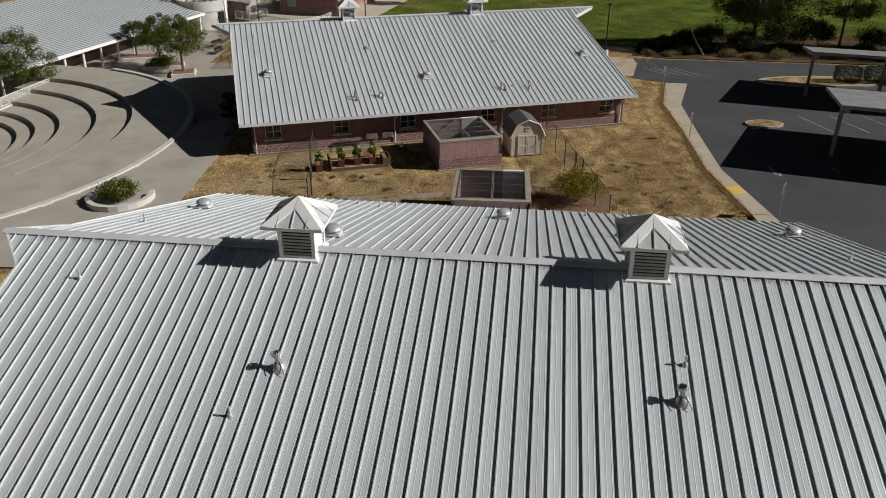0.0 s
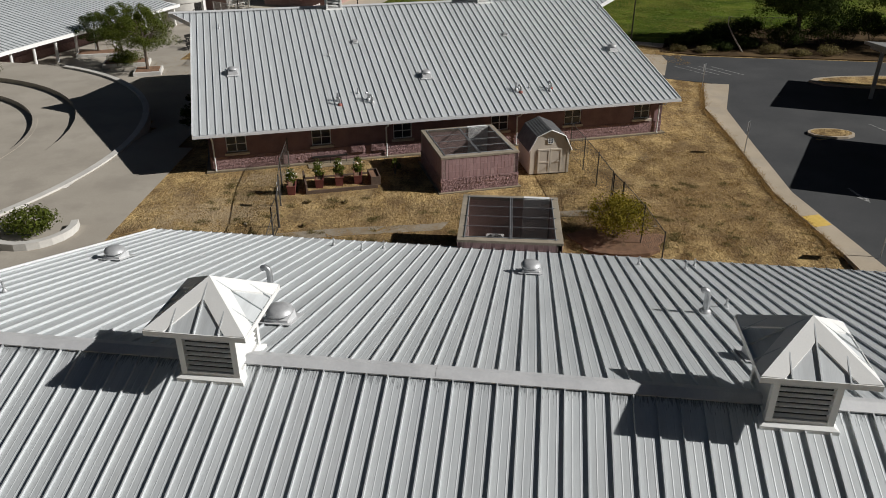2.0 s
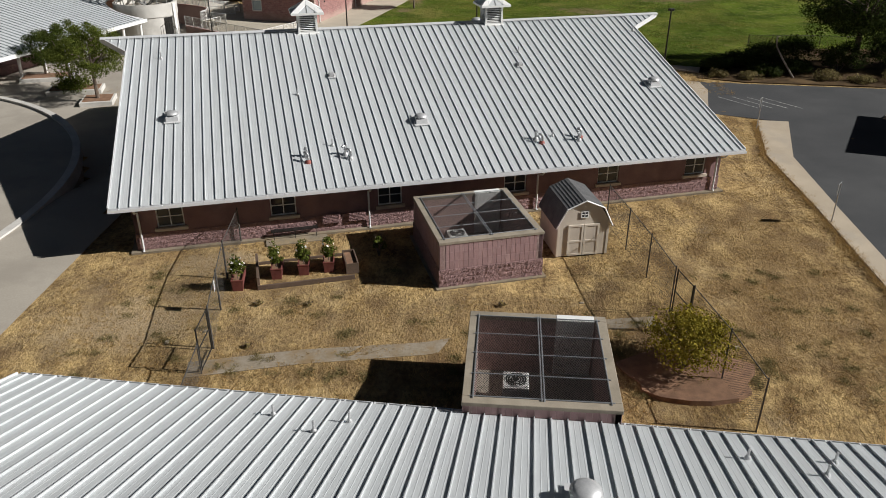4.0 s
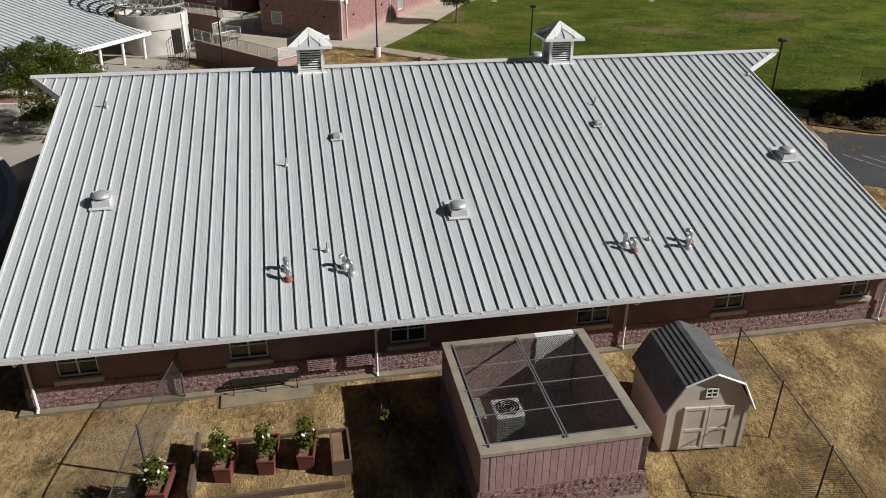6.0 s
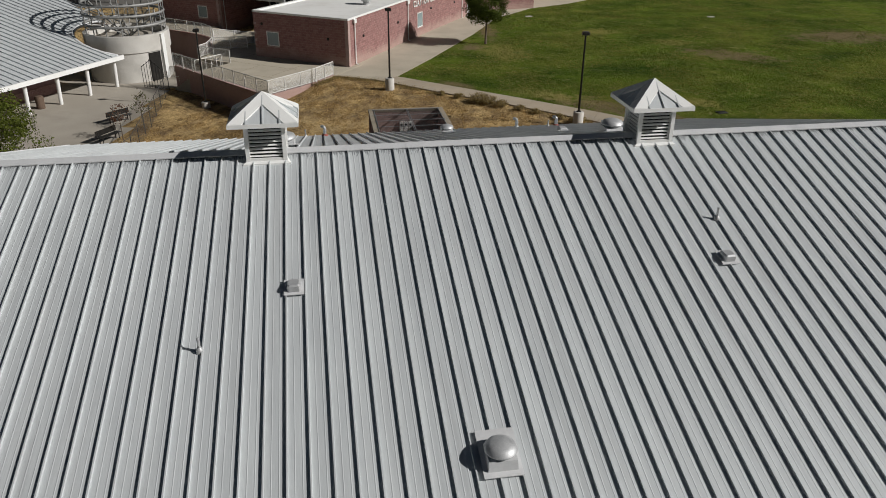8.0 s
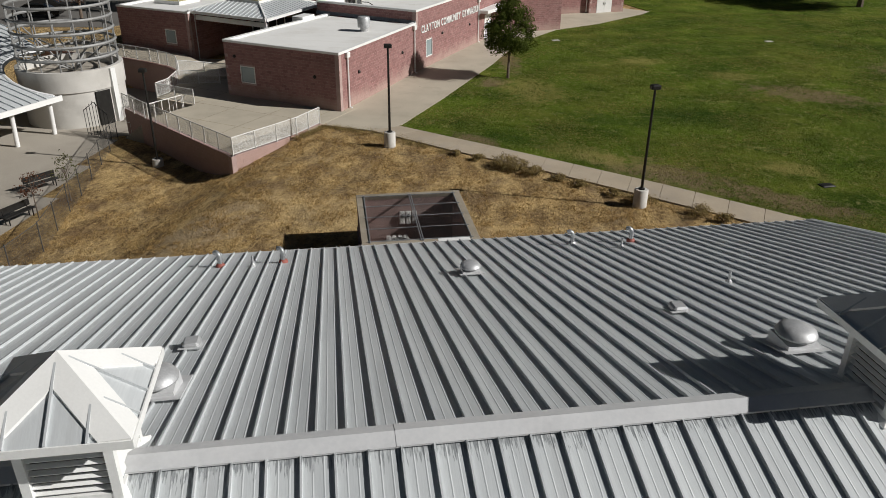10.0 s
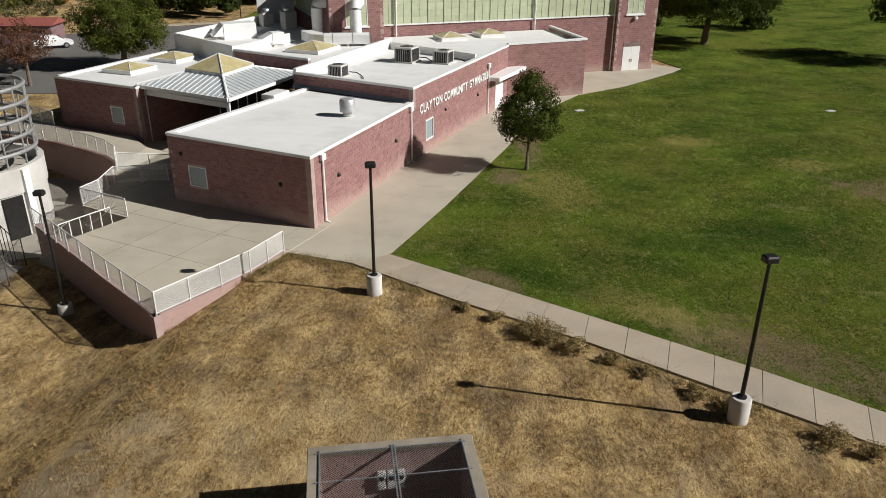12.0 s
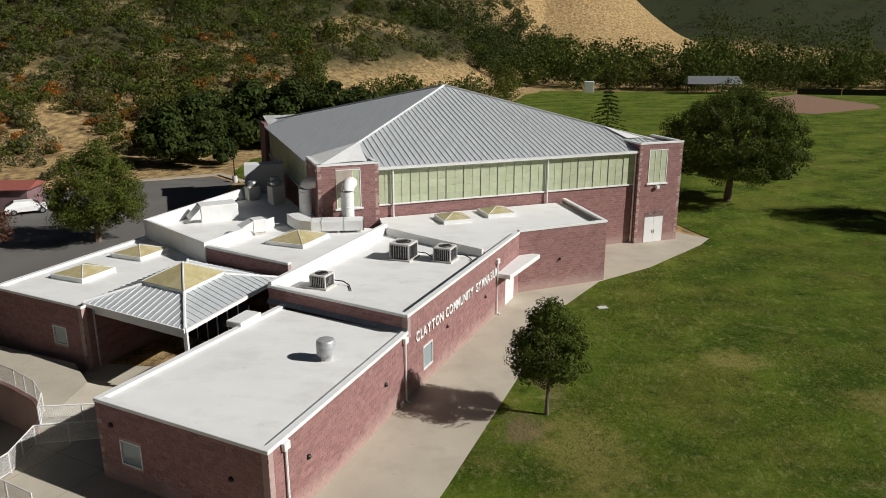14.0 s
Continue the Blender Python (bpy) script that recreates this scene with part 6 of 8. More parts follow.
cr.add([*low, *top_, *[v - Vector((0, 0, 0.12)) for v in low]], [(0, 1, 5, 4), (1, 2, 6, 5), (2, 3, 7, 6), (3, 0, 4, 7), (11, 10, 9, 8), (0, 8, 9, 1), (1, 9, 10, 2), (2, 10, 11, 3), (3, 11, 8, 0), (4, 5, 6, 7)])
crr = part("roof", cr, ROOF, hc, "hipped standing-seam roof")
for f in range(4):
    a, b, c, d = low[f], low[(f + 1) % 4], top_[(f + 1) % 4], top_[f]
    n = int((b - a).length / 0.46)
    ax = (b - a).normalized()
    for k in range(1, n):
        t = k / n
        p = a.lerp(b, t)
        up0 = 0.29
        if up0 <= t <= 1 - up0:
            q = d.lerp(c, (t - up0) / (1 - 2 * up0))
        elif t < up0:
            q = a.lerp(d, t / up0)
        else:
            q = b.lerp(c, (1 - t) / up0)
        u3 = Vector((0, 0, 0.05))
        part("seam", Shape().add([p - ax * 0.016, p + ax * 0.016, q + ax * 0.016, q - ax * 0.016, p - ax * 0.013 + u3, p + ax * 0.013 + u3, q + ax * 0.013 + u3, q - ax * 0.013 + u3], [(0, 1, 5, 4), (4, 5, 6, 7), (1, 2, 6, 5), (0, 4, 7, 3)]), ROOF, crr)
    part("hip_cap", Shape().tube([a + Vector((0, 0, 0.04)), d + Vector((0, 0, 0.04))], 0.09, 6), WHITE, crr)
    part("fascia", Shape().box(-0.02, (b - a).length + 0.02, -0.1, 0.0, zc - 0.2, zc + 0.02, run_of(a.xy, b.xy)[0]), WHITE, hc)
ln = part("lantern_curb", Shape().add([*[v for v in top_], *[v + Vector((0, 0, 0.22)) for v in top_]], [(0, 1, 5, 4), (1, 2, 6, 5), (2, 3, 7, 6), (3, 0, 4, 7), (4, 5, 6, 7)]), WHITE, hc)
pk = Vector((ctr.x, ctr.y, zl + 1.1))
for f in range(4):
    a, b = top_[f] + Vector((0, 0, 0.225)), top_[(f + 1) % 4] + Vector((0, 0, 0.225))
    part("lantern_pane", Shape().add([a, b, pk, a - Vector((0, 0, 0.03)), b - Vector((0, 0, 0.03)), pk - Vector((0, 0, 0.03))], [(0, 1, 2), (5, 4, 3), (0, 3, 4, 1)]), FRPY, ln, "yellowed translucent pane")
    part("lantern_bar", Shape().tube([a, pk], 0.05, 5), TRIM, ln)
for p in (H1, H2):
    q = ctr.xy.lerp(Vector(p), 0.93)
    part("post", Shape().box(q.x - 0.1, q.x + 0.1, q.y - 0.1, q.y + 0.1, -0.1, zc - 0.1), TRIM, hc)
part("beam", Shape().box(0.4, 7.9, 0.35, 0.5, zc - 0.75, zc - 0.4, run_of(H1, H2)[0]), WHITE, hc)
gl = part("entrance_glazing", Shape().box(1.2, 7.0, 6.2, 6.3, 0, 3.2, run_of(H1, H2)[0]), DARKG, hc, "dark entrance glazing")
for k in range(7):
    part("mullion", Shape().box(1.2 + k * 0.95, 1.27 + k * 0.95, 6.15, 6.2, 0, 3.2, run_of(H1, H2)[0]), TRIM, gl)


def skylight(x, y, z, w, d, rot, label="pyramid skylight of yellowed panels on a white curb"):
    s = thing("skylight", pose(x, y, z, 0, 0, rot), label, "skylight", "roof skylights")
    part("curb", Shape().box(-w / 2 - 0.08, w / 2 + 0.08, -d / 2 - 0.08, d / 2 + 0.08, -0.1, 0.28), WHITE, s)
    c = [(-w / 2, -d / 2, 0.285), (w / 2, -d / 2, 0.285), (w / 2, d / 2, 0.285), (-w / 2, d / 2, 0.285)]
    a = (0, 0, 0.285 + 0.3 * w / 1.9)
    for k in range(4):
        part("pane", Shape().add([c[k], c[(k + 1) % 4], a, tuple(Vector(c[k]) - Vector((0, 0, .02))), tuple(Vector(c[(k + 1) % 4]) - Vector((0, 0, .02)))], [(0, 1, 2), (0, 3, 4, 1)]), FRPY, s)
        part("bar", Shape().tube([c[k], a], 0.03, 5), TRIM, s)
    return s


skylight(-36.2, 127.9, HD - 0.1, 2.6, 2.6, 75)
skylight(-35.0, 132.8, HD - 0.1, 2.6, 2.6, 75)
skylight(-24.3, 136.0, 4.5, 3.4, 3.0, 75)
skylight(-13.7, 143.3, HB - 0.25, 2.3, 2.3, 27)
skylight(-10.4, 145.9, HB - 0.25, 2.3, 2.3, 27)


def ac_unit(x, y, z, rot, k=1.0):
    a = thing("rooftop_condenser", pose(x, y, z, 0, 0, rot), "pale louvred rooftop air conditioner with top fan", "air conditioner", "rooftop air conditioners")
    w = 0.55 * k
    part("base", Shape().box(-w - 0.1, w + 0.1, -w - 0.1, w + 0.1, -0.02, 0.12), CAST, a)
    part("coil", Shape().box(-w + 0.04, w - 0.04, -w + 0.04, w - 0.04, 0.12, 0.78 * k), DARKST, a, "dark coil")
    part("top", Shape().cbox(-w, w, -w, w, 0.78 * k, 0.88 * k, 0.03), CAST, a)
    part("fan", Shape().lathe([(0.40 * k, 0.882 * k), (0.40 * k, 0.888 * k)], 18), DARKST, a, "dark fan opening")
    for s in range(4):
        r = pose(0, 0, 0, 0, 0, 90 * s)
        part("corner", Shape().box(-w, -w + 0.09, -w, -w + 0.09, 0.12, 0.78 * k, r), CAST, a)
        for q in range(7):
            x0 = -w + 0.14 + q * (2 * w - 0.28) / 6.5
            part("louver", Shape().box(x0, x0 + 0.022, -w + 0.005, -w + 0.035, 0.14, 0.76 * k, r), GALV, a)
    part("side_box", Shape().cbox(w + 0.02, w + 0.45 * k, -w * 0.6, w * 0.6, 0.0, 0.62 * k, 0.03), WHITE, a, "pale side cabinet")
    part("grille", Shape().tube([(0.28 * k * math.cos(q / 12 * math.tau), 0.28 * k * math.sin(q / 12 * math.tau), 0.90 * k) for q in range(13)], 0.012, 4), GALV, a)
    part("pipe", Shape().tube([(w + 0.2, -w * 0.6, 0.25), (w + 0.2, -w - 0.5, 0.25), (w + 0.2, -w - 0.9, 0.06), (w - 0.6, -w - 1.5, 0.06)], 0.035, 6), DARKST, a, "dark insulated pipe")
    return a


ac_unit(-19.7, 126.8, HB - 0.6, 75, 1.0)
ac_unit(-15.9, 133.4, HB - 0.6, 75, 1.35)
ac_unit(-13.0, 133.3, HB - 0.6, 75, 1.15)
vt = thing("turbine_vent", pose(-16.7, 117.5, HA - 0.1), "round white roof exhaust vent", "roof vent")
part("neck", Shape().lathe([(0.28, 0), (0.28, 0.3)], 16), LEAD, vt, smooth=True)
part("drum", Shape().lathe([(0.46, 0.3), (0.47, 0.95), (0.40, 1.05), (0.1, 1.1)], 20), LEAD, vt, smooth=True)
hatch = thing("roof_hatch", pose(-22.6, 121.6, HA - 0.1, 0, 0, 75), "low white roof hatch box", "roof hatch")
part("curb", Shape().cbox(-0.9, 0.9, -0.5, 0.5, 0, 0.35, 0.03), WHITE, hatch)
# exhaust ducts by the tower
for x, y, bend in ((2.05, -1.45, (0.0, 0.95)), (-0.8, 1.1, (0.55, 0.3))):
    dct = thing("exhaust_duct", Matrix.Translation(G @ Vector((x, y, 4.5))), "large white round exhaust duct with an elbow into the tower", "duct", "exhaust ducts")
    bx, by = bend
    turn = [q / 9 * math.pi / 2 for q in range(10)]
    way = Vector(bend).normalized()
    part("riser", Shape().tube([(0, 0, 0.3)] + [(way.x * 0.62 * (1 - math.cos(q)), way.y * 0.62 * (1 - math.cos(q)), 2.65 + 0.62 * math.sin(q)) for q in turn] + [(bx * 1.35, by * 1.35, 3.27)], 0.5, 20), WHITE, dct, smooth=True)
    part("flare", Shape().lathe([(0.74, 0.28), (0.70, 0.42), (0.506, 0.85)], 20), WHITE, dct, smooth=True)
    for zz in (1.6, 2.5):
        part("band", Shape().lathe([(0.503, zz), (0.52, zz + 0.02), (0.52, zz + 0.06), (0.503, zz + 0.08)], 20), WHITE, dct)
plen = thing("duct_plenum", G @ pose(0.25, -2.35, 4.5, 0, 0, -14), "white insulated rectangular roof duct with elbow", "duct")
part("trunk", Shape().cbox(-1.3, 2.7, -0.55, 0.75, 0.18, 0.98, 0.06), WHITE, plen)
part("elbow", Shape().prism([(-1.32, -0.55), (-1.32, 0.75), (-1.8, 1.5), (-2.4, 2.6), (-3.3, 2.2), (-2.6, 0.6), (-2.1, -0.1)], 0.18, 0.98), WHITE, plen)
for q in (-0.9, 0.8, 2.3):
    part("support", Shape().box(q - 0.08, q + 0.08, -0.5, 0.7, 0.0, 0.178), CAST, plen)
    part("joint", Shape().box(q + 0.4, q + 0.44, -0.565, 0.765, 0.165, 0.995), GALV, plen)
hood = thing("intake_hood", G @ pose(-4.9, -1.0, 4.5, 0, 0, 12), "angled white sheet-metal intake hood", "roof hood")
part("case", Shape().cbox(-0.5, 0.6, -0.55, 0.55, 0.25, 1.2, 0.05), WHITE, hood)
part("scoop", Shape().add([(-0.5, -0.55, 1.15), (-0.5, 0.55, 1.15), (-1.4, 0.55, 0.75), (-1.4, -0.55, 0.75), (-0.5, -0.55, 0.35), (-0.5, 0.55, 0.35)], [(0, 1, 2, 3), (0, 3, 4), (1, 5, 2), (3, 2, 5, 4)]), WHITE, hood)
part("plinth", Shape().box(-0.4, 0.5, -0.45, 0.45, 0.0, 0.249), CAST, hood)
for x, y, w, h in ((-2.0, 9.0, 0.65, 1.7), (-1.7, 12.0, 0.55, 1.5), (-3.8, 11.5, 0.6, 1.3)):
    st_ = thing("rooftop_fan", G @ pose(x, y, 4.5, 0, 0, 20), "pale boxed rooftop fan unit in the shade", "roof fan", "rooftop fans")
    part("case", Shape().cbox(-w, w, -w * 0.8, w * 0.8, 0.15, h, 0.06), CAST, st_)
    part("plinth", Shape().box(-w * 0.8, w * 0.8, -w * 0.6, w * 0.6, 0, 0.149), CAST, st_)
    part("cowl", Shape().lathe([(w * 0.7, h), (w * 0.75, h + 0.25), (w * 0.6, h + 0.4), (w * 0.1, h + 0.42)], 16), GALV, st_, smooth=True)
rtu = thing("rooftop_unit", pose(-33.0, 141.6, 4.5, 0, 0, 35), "boxy pale rooftop air handler with a sloped hood", "air handler")
part("case", Shape().cbox(-1.5, 1.5, -0.9, 0.9, 0.0, 1.35, 0.06), WHITE, rtu)
part("hood", Shape().add([(-1.5, -0.9, 1.5), (-1.5, 0.9, 1.5), (-2.4, 0.9, 0.6), (-2.4, -0.9, 0.6), (-1.5, -0.9, 0.6), (-1.5, 0.9, 0.6)], [(0, 1, 2, 3), (0, 3, 4), (1, 5, 2), (3, 2, 5, 4)], pose(0, 0, -0.3)), WHITE, rtu)


# ---- terrace, ramp and railings ----
UP = 0.72
TERRACE = [(-16.9, 106.0), (-18.0, 103.4), (-18.8, 102.0), (-20.3, 99.35), (-28.3, 105.45), (-26.75, 108.9), (-30.1, 110.25), (-29.85, 111.6), (-30.3, 114.0), (-31.4, 116.0), (-33.0, 123.0), (-24, 123), (-15.6, 110.0)]
solid("terrace", Shape().prism(TERRACE, -2.4, 0.1), CONCT, "raised tan concrete terrace before the gymnasium", "terrace")
solid("upper_walk", Shape().prism([(-30.5, 114.6), (-31.2, 116.0), (-32.5, 117.2), (-34.5, 118.3), (-37.4, 119.6), (-40.0, 120.3), (-46.0, 121.6), (-46, 126.4), (-39.6, 123.4), (-33.2, 121.6), (-31.0, 119.4)], -2.4, UP), CONCT, "curved concrete walkway above a retaining wall", "walkway")
rp = Shape().add([(-30.5, 114.5, 0.1), (-27.2, 116.6, 0.1), (-28.6, 119.6, 0.1), (-31.0, 119.4, 0.1), (-30.5, 114.5, UP), (-27.2, 116.6, 0.13), (-28.6, 119.6, 0.13), (-31.0, 119.4, UP)],
                 [(3, 2, 1, 0), (4, 5, 6, 7), (0, 1, 5, 4), (1, 2, 6, 5), (2, 3, 7, 6), (3, 0, 4, 7)])
solid("ramp", rp, CONCT, "short concrete ramp up to the walkway", "ramp")
solid("lower_path", Shape().prism([(-34.6, 105.5), (-31.0, 107.1), (-28.2, 105.3), (-26.6, 108.8), (-30.0, 110.2), (-30.2, 114.0), (-33.0, 117.6), (-38, 119.8), (-44, 120.4), (-44, 108.0)], -2.6, -1.68), CONC, "lower concrete path round the drum tower", "path")
rw = thing("retaining_wall", pose(0, 0, 0), "maroon block retaining wall under the terrace", "retaining wall", kind="structure")
block_wall(rw, (-30.9, 107.2), (-20.15, 98.9), -2.4, 0.16, seed=20)
block_wall(rw, (-20.15, 98.9), (-18.5, 101.9), -2.0, 0.16, seed=21)
block_wall(rw, (-18.5, 101.9), (-17.0, 105.9), -1.6, 0.16, seed=22)
cw = Shape()
curve = [(-46.0, 121.5), (-40.0, 120.2), (-37.4, 119.5), (-34.5, 118.2), (-32.5, 117.1), (-31.2, 115.9), (-30.5, 114.4)]
for p, q in zip(curve[:-1], curve[1:]):
    m_, n_ = run_of(p, q)
    cw.box(0, n_ + 0.05, -0.12, 0.1, -2.4, UP + 0.02, m_)
solid("ramp_wall", cw, BLOCK, "curved maroon retaining wall of the walkway", "retaining wall")


def railing(pts, z, h=1.06, spacing=1.5, zs=None):
    r = thing("railing", pose(0, 0, 0), "white steel railing with wire-mesh infill", "railing", "white railings")
    zs = zs or [z] * len(pts)
    for i in range(len(pts) - 1):
        a, b = Vector((*pts[i], zs[i])), Vector((*pts[i + 1], zs[i + 1]))
        n = max(1, round((b - a).length / spacing))
        for k in range(n + (i == len(pts) - 2)):
            p = a.lerp(b, k / n)
            part("post", Shape().box(p.x - 0.028, p.x + 0.028, p.y - 0.028, p.y + 0.028, p.z - 0.02, p.z + h), RAILW, r)
        upv = Vector((0, 0, 1))
        for zz, rad in ((h, 0.03), (0.1, 0.022)):
            part("rail", Shape().tube([a + upv * zz, b + upv * zz], rad, 6), RAILW, r)
        w = (b - a).xy.length
        ax = (b - a) / w
        mm = Matrix(((ax.x, -ax.y, 0, a.x), (ax.y, ax.x, 0, a.y), (ax.z, 0, 1, a.z + 0.1), (0, 0, 0, 1)))
        s = Shape()
        wires(s, w, h - 0.1, 0.07, 0.006, mm)
        tagged(part("wire_mesh", s, RAILW, r), kind="stuff")
    return r


railing([(-17.05, 105.8), (-17.8, 103.4), (-18.55, 101.9), (-20.1, 99.05), (-30.8, 107.0)], 0.16)
railing([(-26.75, 108.95), (-30.05, 110.2), (-29.8, 111.6), (-30.25, 113.95), (-27.35, 114.9)], 0.1)
railing([(-46.0, 121.6), (-40.0, 120.3), (-37.4, 119.6), (-34.5, 118.3), (-32.5, 117.2), (-31.2, 116.0), (-30.4, 114.6)], UP)
railing([(-30.4, 114.7), (-27.3, 116.7)], 0, zs=[UP, 0.13])
railing([(-46.0, 126.2), (-40.2, 123.5)], UP)
stair = thing("stair", pose(0, 0, 0), "concrete steps going down from the terrace beside white handrails", "stairs")
S0, S1 = Vector((-26.75, 108.85)), Vector((-28.3, 105.45))
sd = Vector((-0.92, 0.40)) * 0.3
for k in range(9):
    part("step", Shape().prism([S1 + sd * k, S0 + sd * k, S0 + sd * (k + 1), S1 + sd * (k + 1)], -2.4, 0.08 - 0.19 * (k + 1)), CONC, stair)
for k in range(6):
    p = S1.lerp(S0, k / 6.5)
    part("post", Shape().tube([(p.x, p.y, 0.08), (p.x, p.y, 1.0)], 0.026, 6), RAILW, stair, "white handrail post")
part("handrail", Shape().tube([(S1.x, S1.y, 1.0), (*S1.lerp(S0, 0.77), 1.0)], 0.028, 6), RAILW, stair)
for f in (0.12, 0.86):
    a = S1.lerp(S0, f)
    b = a + sd * 9
    part("handrail", Shape().tube([(a.x, a.y, 0.95), (b.x, b.y, -0.75), (*(b + sd), -0.75)], 0.026, 6), RAILW, stair)
    for q in (0.2, 0.55, 0.95):
        c = a.lerp(b, q)
        part("post", Shape().tube([(c.x, c.y, 0.08 - 1.7 * q - 0.2), (c.x, c.y, 0.95 - 1.7 * q)], 0.02, 6), RAILW, stair)


def lamp_post(x, y, label="dark bronze pole lamp on a round concrete base", bh=0.9):
    z = height(x, y)
    l = thing("street_lamp", pose(x, y, z, 0, 0, 15), label, "street lamp", "pole lamps")
    part("base", Shape().lathe([(0.33, -0.3), (0.33, bh - 0.04), (0.30, bh), (0.05, bh)], 18), CAST, l, "round concrete base", smooth=True)
    part("pole", Shape().tube([(0, 0, bh - 0.02), (0, 0, 5.75)], [0.075, 0.055], 8), DARKST, l, smooth=True)
    part("flange", Shape().lathe([(0.16, bh), (0.16, bh + 0.05), (0.08, bh + 0.07)], 10), DARKST, l)
    hd = part("head", Shape().cbox(-0.22, 0.22, -0.18, 0.18, 5.72, 5.92, 0.05), DARKST, l, "boxy lamp head")
    part("lens", Shape().box(-0.16, 0.16, -0.12, 0.12, 5.705, 5.719), SKYG, hd)
    return l


lamp_post(-11.9, 102.5)
lamp_post(1.68, 95.5)
lamp_post(-26.2, 101.9, bh=0.45)
lamp_post(17.1, 84.2)

# path slabs of the north walk
walk_n = thing("north_path", pose(0, 0, 0), "pale concrete path between dry field and lawn", "path", kind="structure")
for (a0, a1), (b0, b1) in zip(zip(path_in[:-1], path_in[1:]), zip(path_out[:-1], path_out[1:])):
    n = max(1, round(math.dist(a0, a1) / 1.8))
    for k in range(n):
        f0, f1 = k / n + 0.0016, (k + 1) / n - 0.0016
        lp = lambda p, q, f: (p[0] + (q[0] - p[0]) * f, p[1] + (q[1] - p[1]) * f)
        part("slab", Shape().prism([lp(b0, b1, f0), lp(b0, b1, f1), lp(a0, a1, f1), lp(a0, a1, f0)], -0.2, 0.085), CONCW, walk_n)


# ---- canopy building, tower and carport ----
cb = thing("covered_walkway_building", pose(0, 0, 0), "long low school wing with pale metal roof on white posts", "school building")
E0, E1 = Vector((-46.2, 66.0, 0.85)), Vector((-35.2, 107.0, 0.85))
ax = (E1 - E0).normalized()
wst = Vector((-ax.y, ax.x, 0))
up_w = wst * 15.0 + Vector((0, 0, 3.6))
lenc = (E1 - E0).length
DRUM = Vector((-36.6, 110.9, 0))
on_slope = lambda p: Vector((p.x, p.y, 0.85 + 3.6 / 15.0 * (Vector((p.x - E0.x, p.y - E0.y, 0))).dot(wst)))
arc = [on_slope(DRUM + 4.3 * Vector((math.cos(radians(a)), math.sin(radians(a)), 0))) for a in range(-75, -216, -14)]
edge_pts = [E0, E1, *arc, E1 + ax * 7.0 + up_w, E0 + up_w]
ne = len(edge_pts)
sh = Shape().add(edge_pts + [v - Vector((0, 0, 0.2)) for v in edge_pts], [tuple(range(ne)), tuple(range(2 * ne - 1, ne - 1, -1))] + [(k, ne + k, ne + (k + 1) % ne, (k + 1) % ne) for k in range(ne)])
cbr = part("roof", sh, ROOF, cb, "pale standing-seam roof with a curved cut round the drum")
part("curved_fascia", Shape().tube([v + Vector((0, 0, -0.05)) for v in arc], 0.14, 8), TRIM, cb, "curved metal edge")
k = 1
while k * 0.6 < lenc + 6.5:
    p = E0 + ax * (k * 0.6)
    rel = Vector((p.x - DRUM.x, p.y - DRUM.y, 0))
    half, off = rel.dot(wst), rel.length_squared - 4.3 ** 2
    disc = half * half - off
    start = -half + math.sqrt(disc) if disc > 0 else (0.0 if k * 0.6 < lenc else 99.0)
    k += 1
    if start > 13:
        continue
    p, q = on_slope(p + wst * max(0.02, start)), on_slope(p + wst * 14.9)
    u3 = Vector((0, 0, 0.09))
    part("seam", Shape().add([p - ax * 0.016, p + ax * 0.016, q + ax * 0.016, q - ax * 0.016, p - ax * 0.013 + u3, p + ax * 0.013 + u3, q + ax * 0.013 + u3, q - ax * 0.013 + u3], [(0, 1, 5, 4), (4, 5, 6, 7), (1, 2, 6, 5), (0, 4, 7, 3)]), ROOF, cbr)
mf, nf = run_of(E0.xy, E1.xy)
part("fascia", Shape().box(-0.05, nf + 0.05, -0.12, 0.0, 0.55, 0.9, mf), WHITE, cb, "white fascia gutter")
for k in range(15):
    x = 0.5 + k * 2.95
    part("post", Shape().tube([mf @ Vector((x, 0.5, -1.8)), mf @ Vector((x, 0.35, 0.75))], 0.15, 10), WHITE, cb, "white round post", smooth=True)
part("wall", Shape().box(0, nf - 4, 3.6, 3.9, -1.9, 1.4, mf), BRICK, cb, "maroon brick wall in shade")
part("plinth", Shape().box(0, nf - 4, 3.52, 3.6, -1.9, -0.9, mf), SPLIT, cb)

# stage wall with railing
sw = Shape()
ms, ns = run_of((-42.4, 63.5), (-40.4, 77.5))
sw.box(0, ns, -0.15, 0.15, -2.4, -0.9, ms)
solid("stage_wall", sw, CAST, "low white concrete stage wall", "wall")
railing([(-42.4, 63.5), (-40.4, 77.5)], -0.9, 0.9)

# concrete drum with a steel spiral frame
drum = thing("drum_tower", pose(-36.6, 110.9, -1.8), "pale concrete drum with open steel ring frame above", "tower")
R0 = 3.4
part("shell", Shape().lathe([(R0, 0), (R0, 2.55), (R0 + 0.1, 2.6), (R0 + 0.12, 4.0), (R0 - 0.2, 4.0), (R0 - 0.2, 3.35)], 48), CAST, drum, "pale cast concrete shell", smooth=True)
part("doorway", Shape().box(-0.55, 0.55, -0.06, 0.25, 0, 2.5, pose(R0 * math.cos(radians(-27)), R0 * math.sin(radians(-27)), 0, 0, 0, 63)), DARKST, drum, "dark doorway")
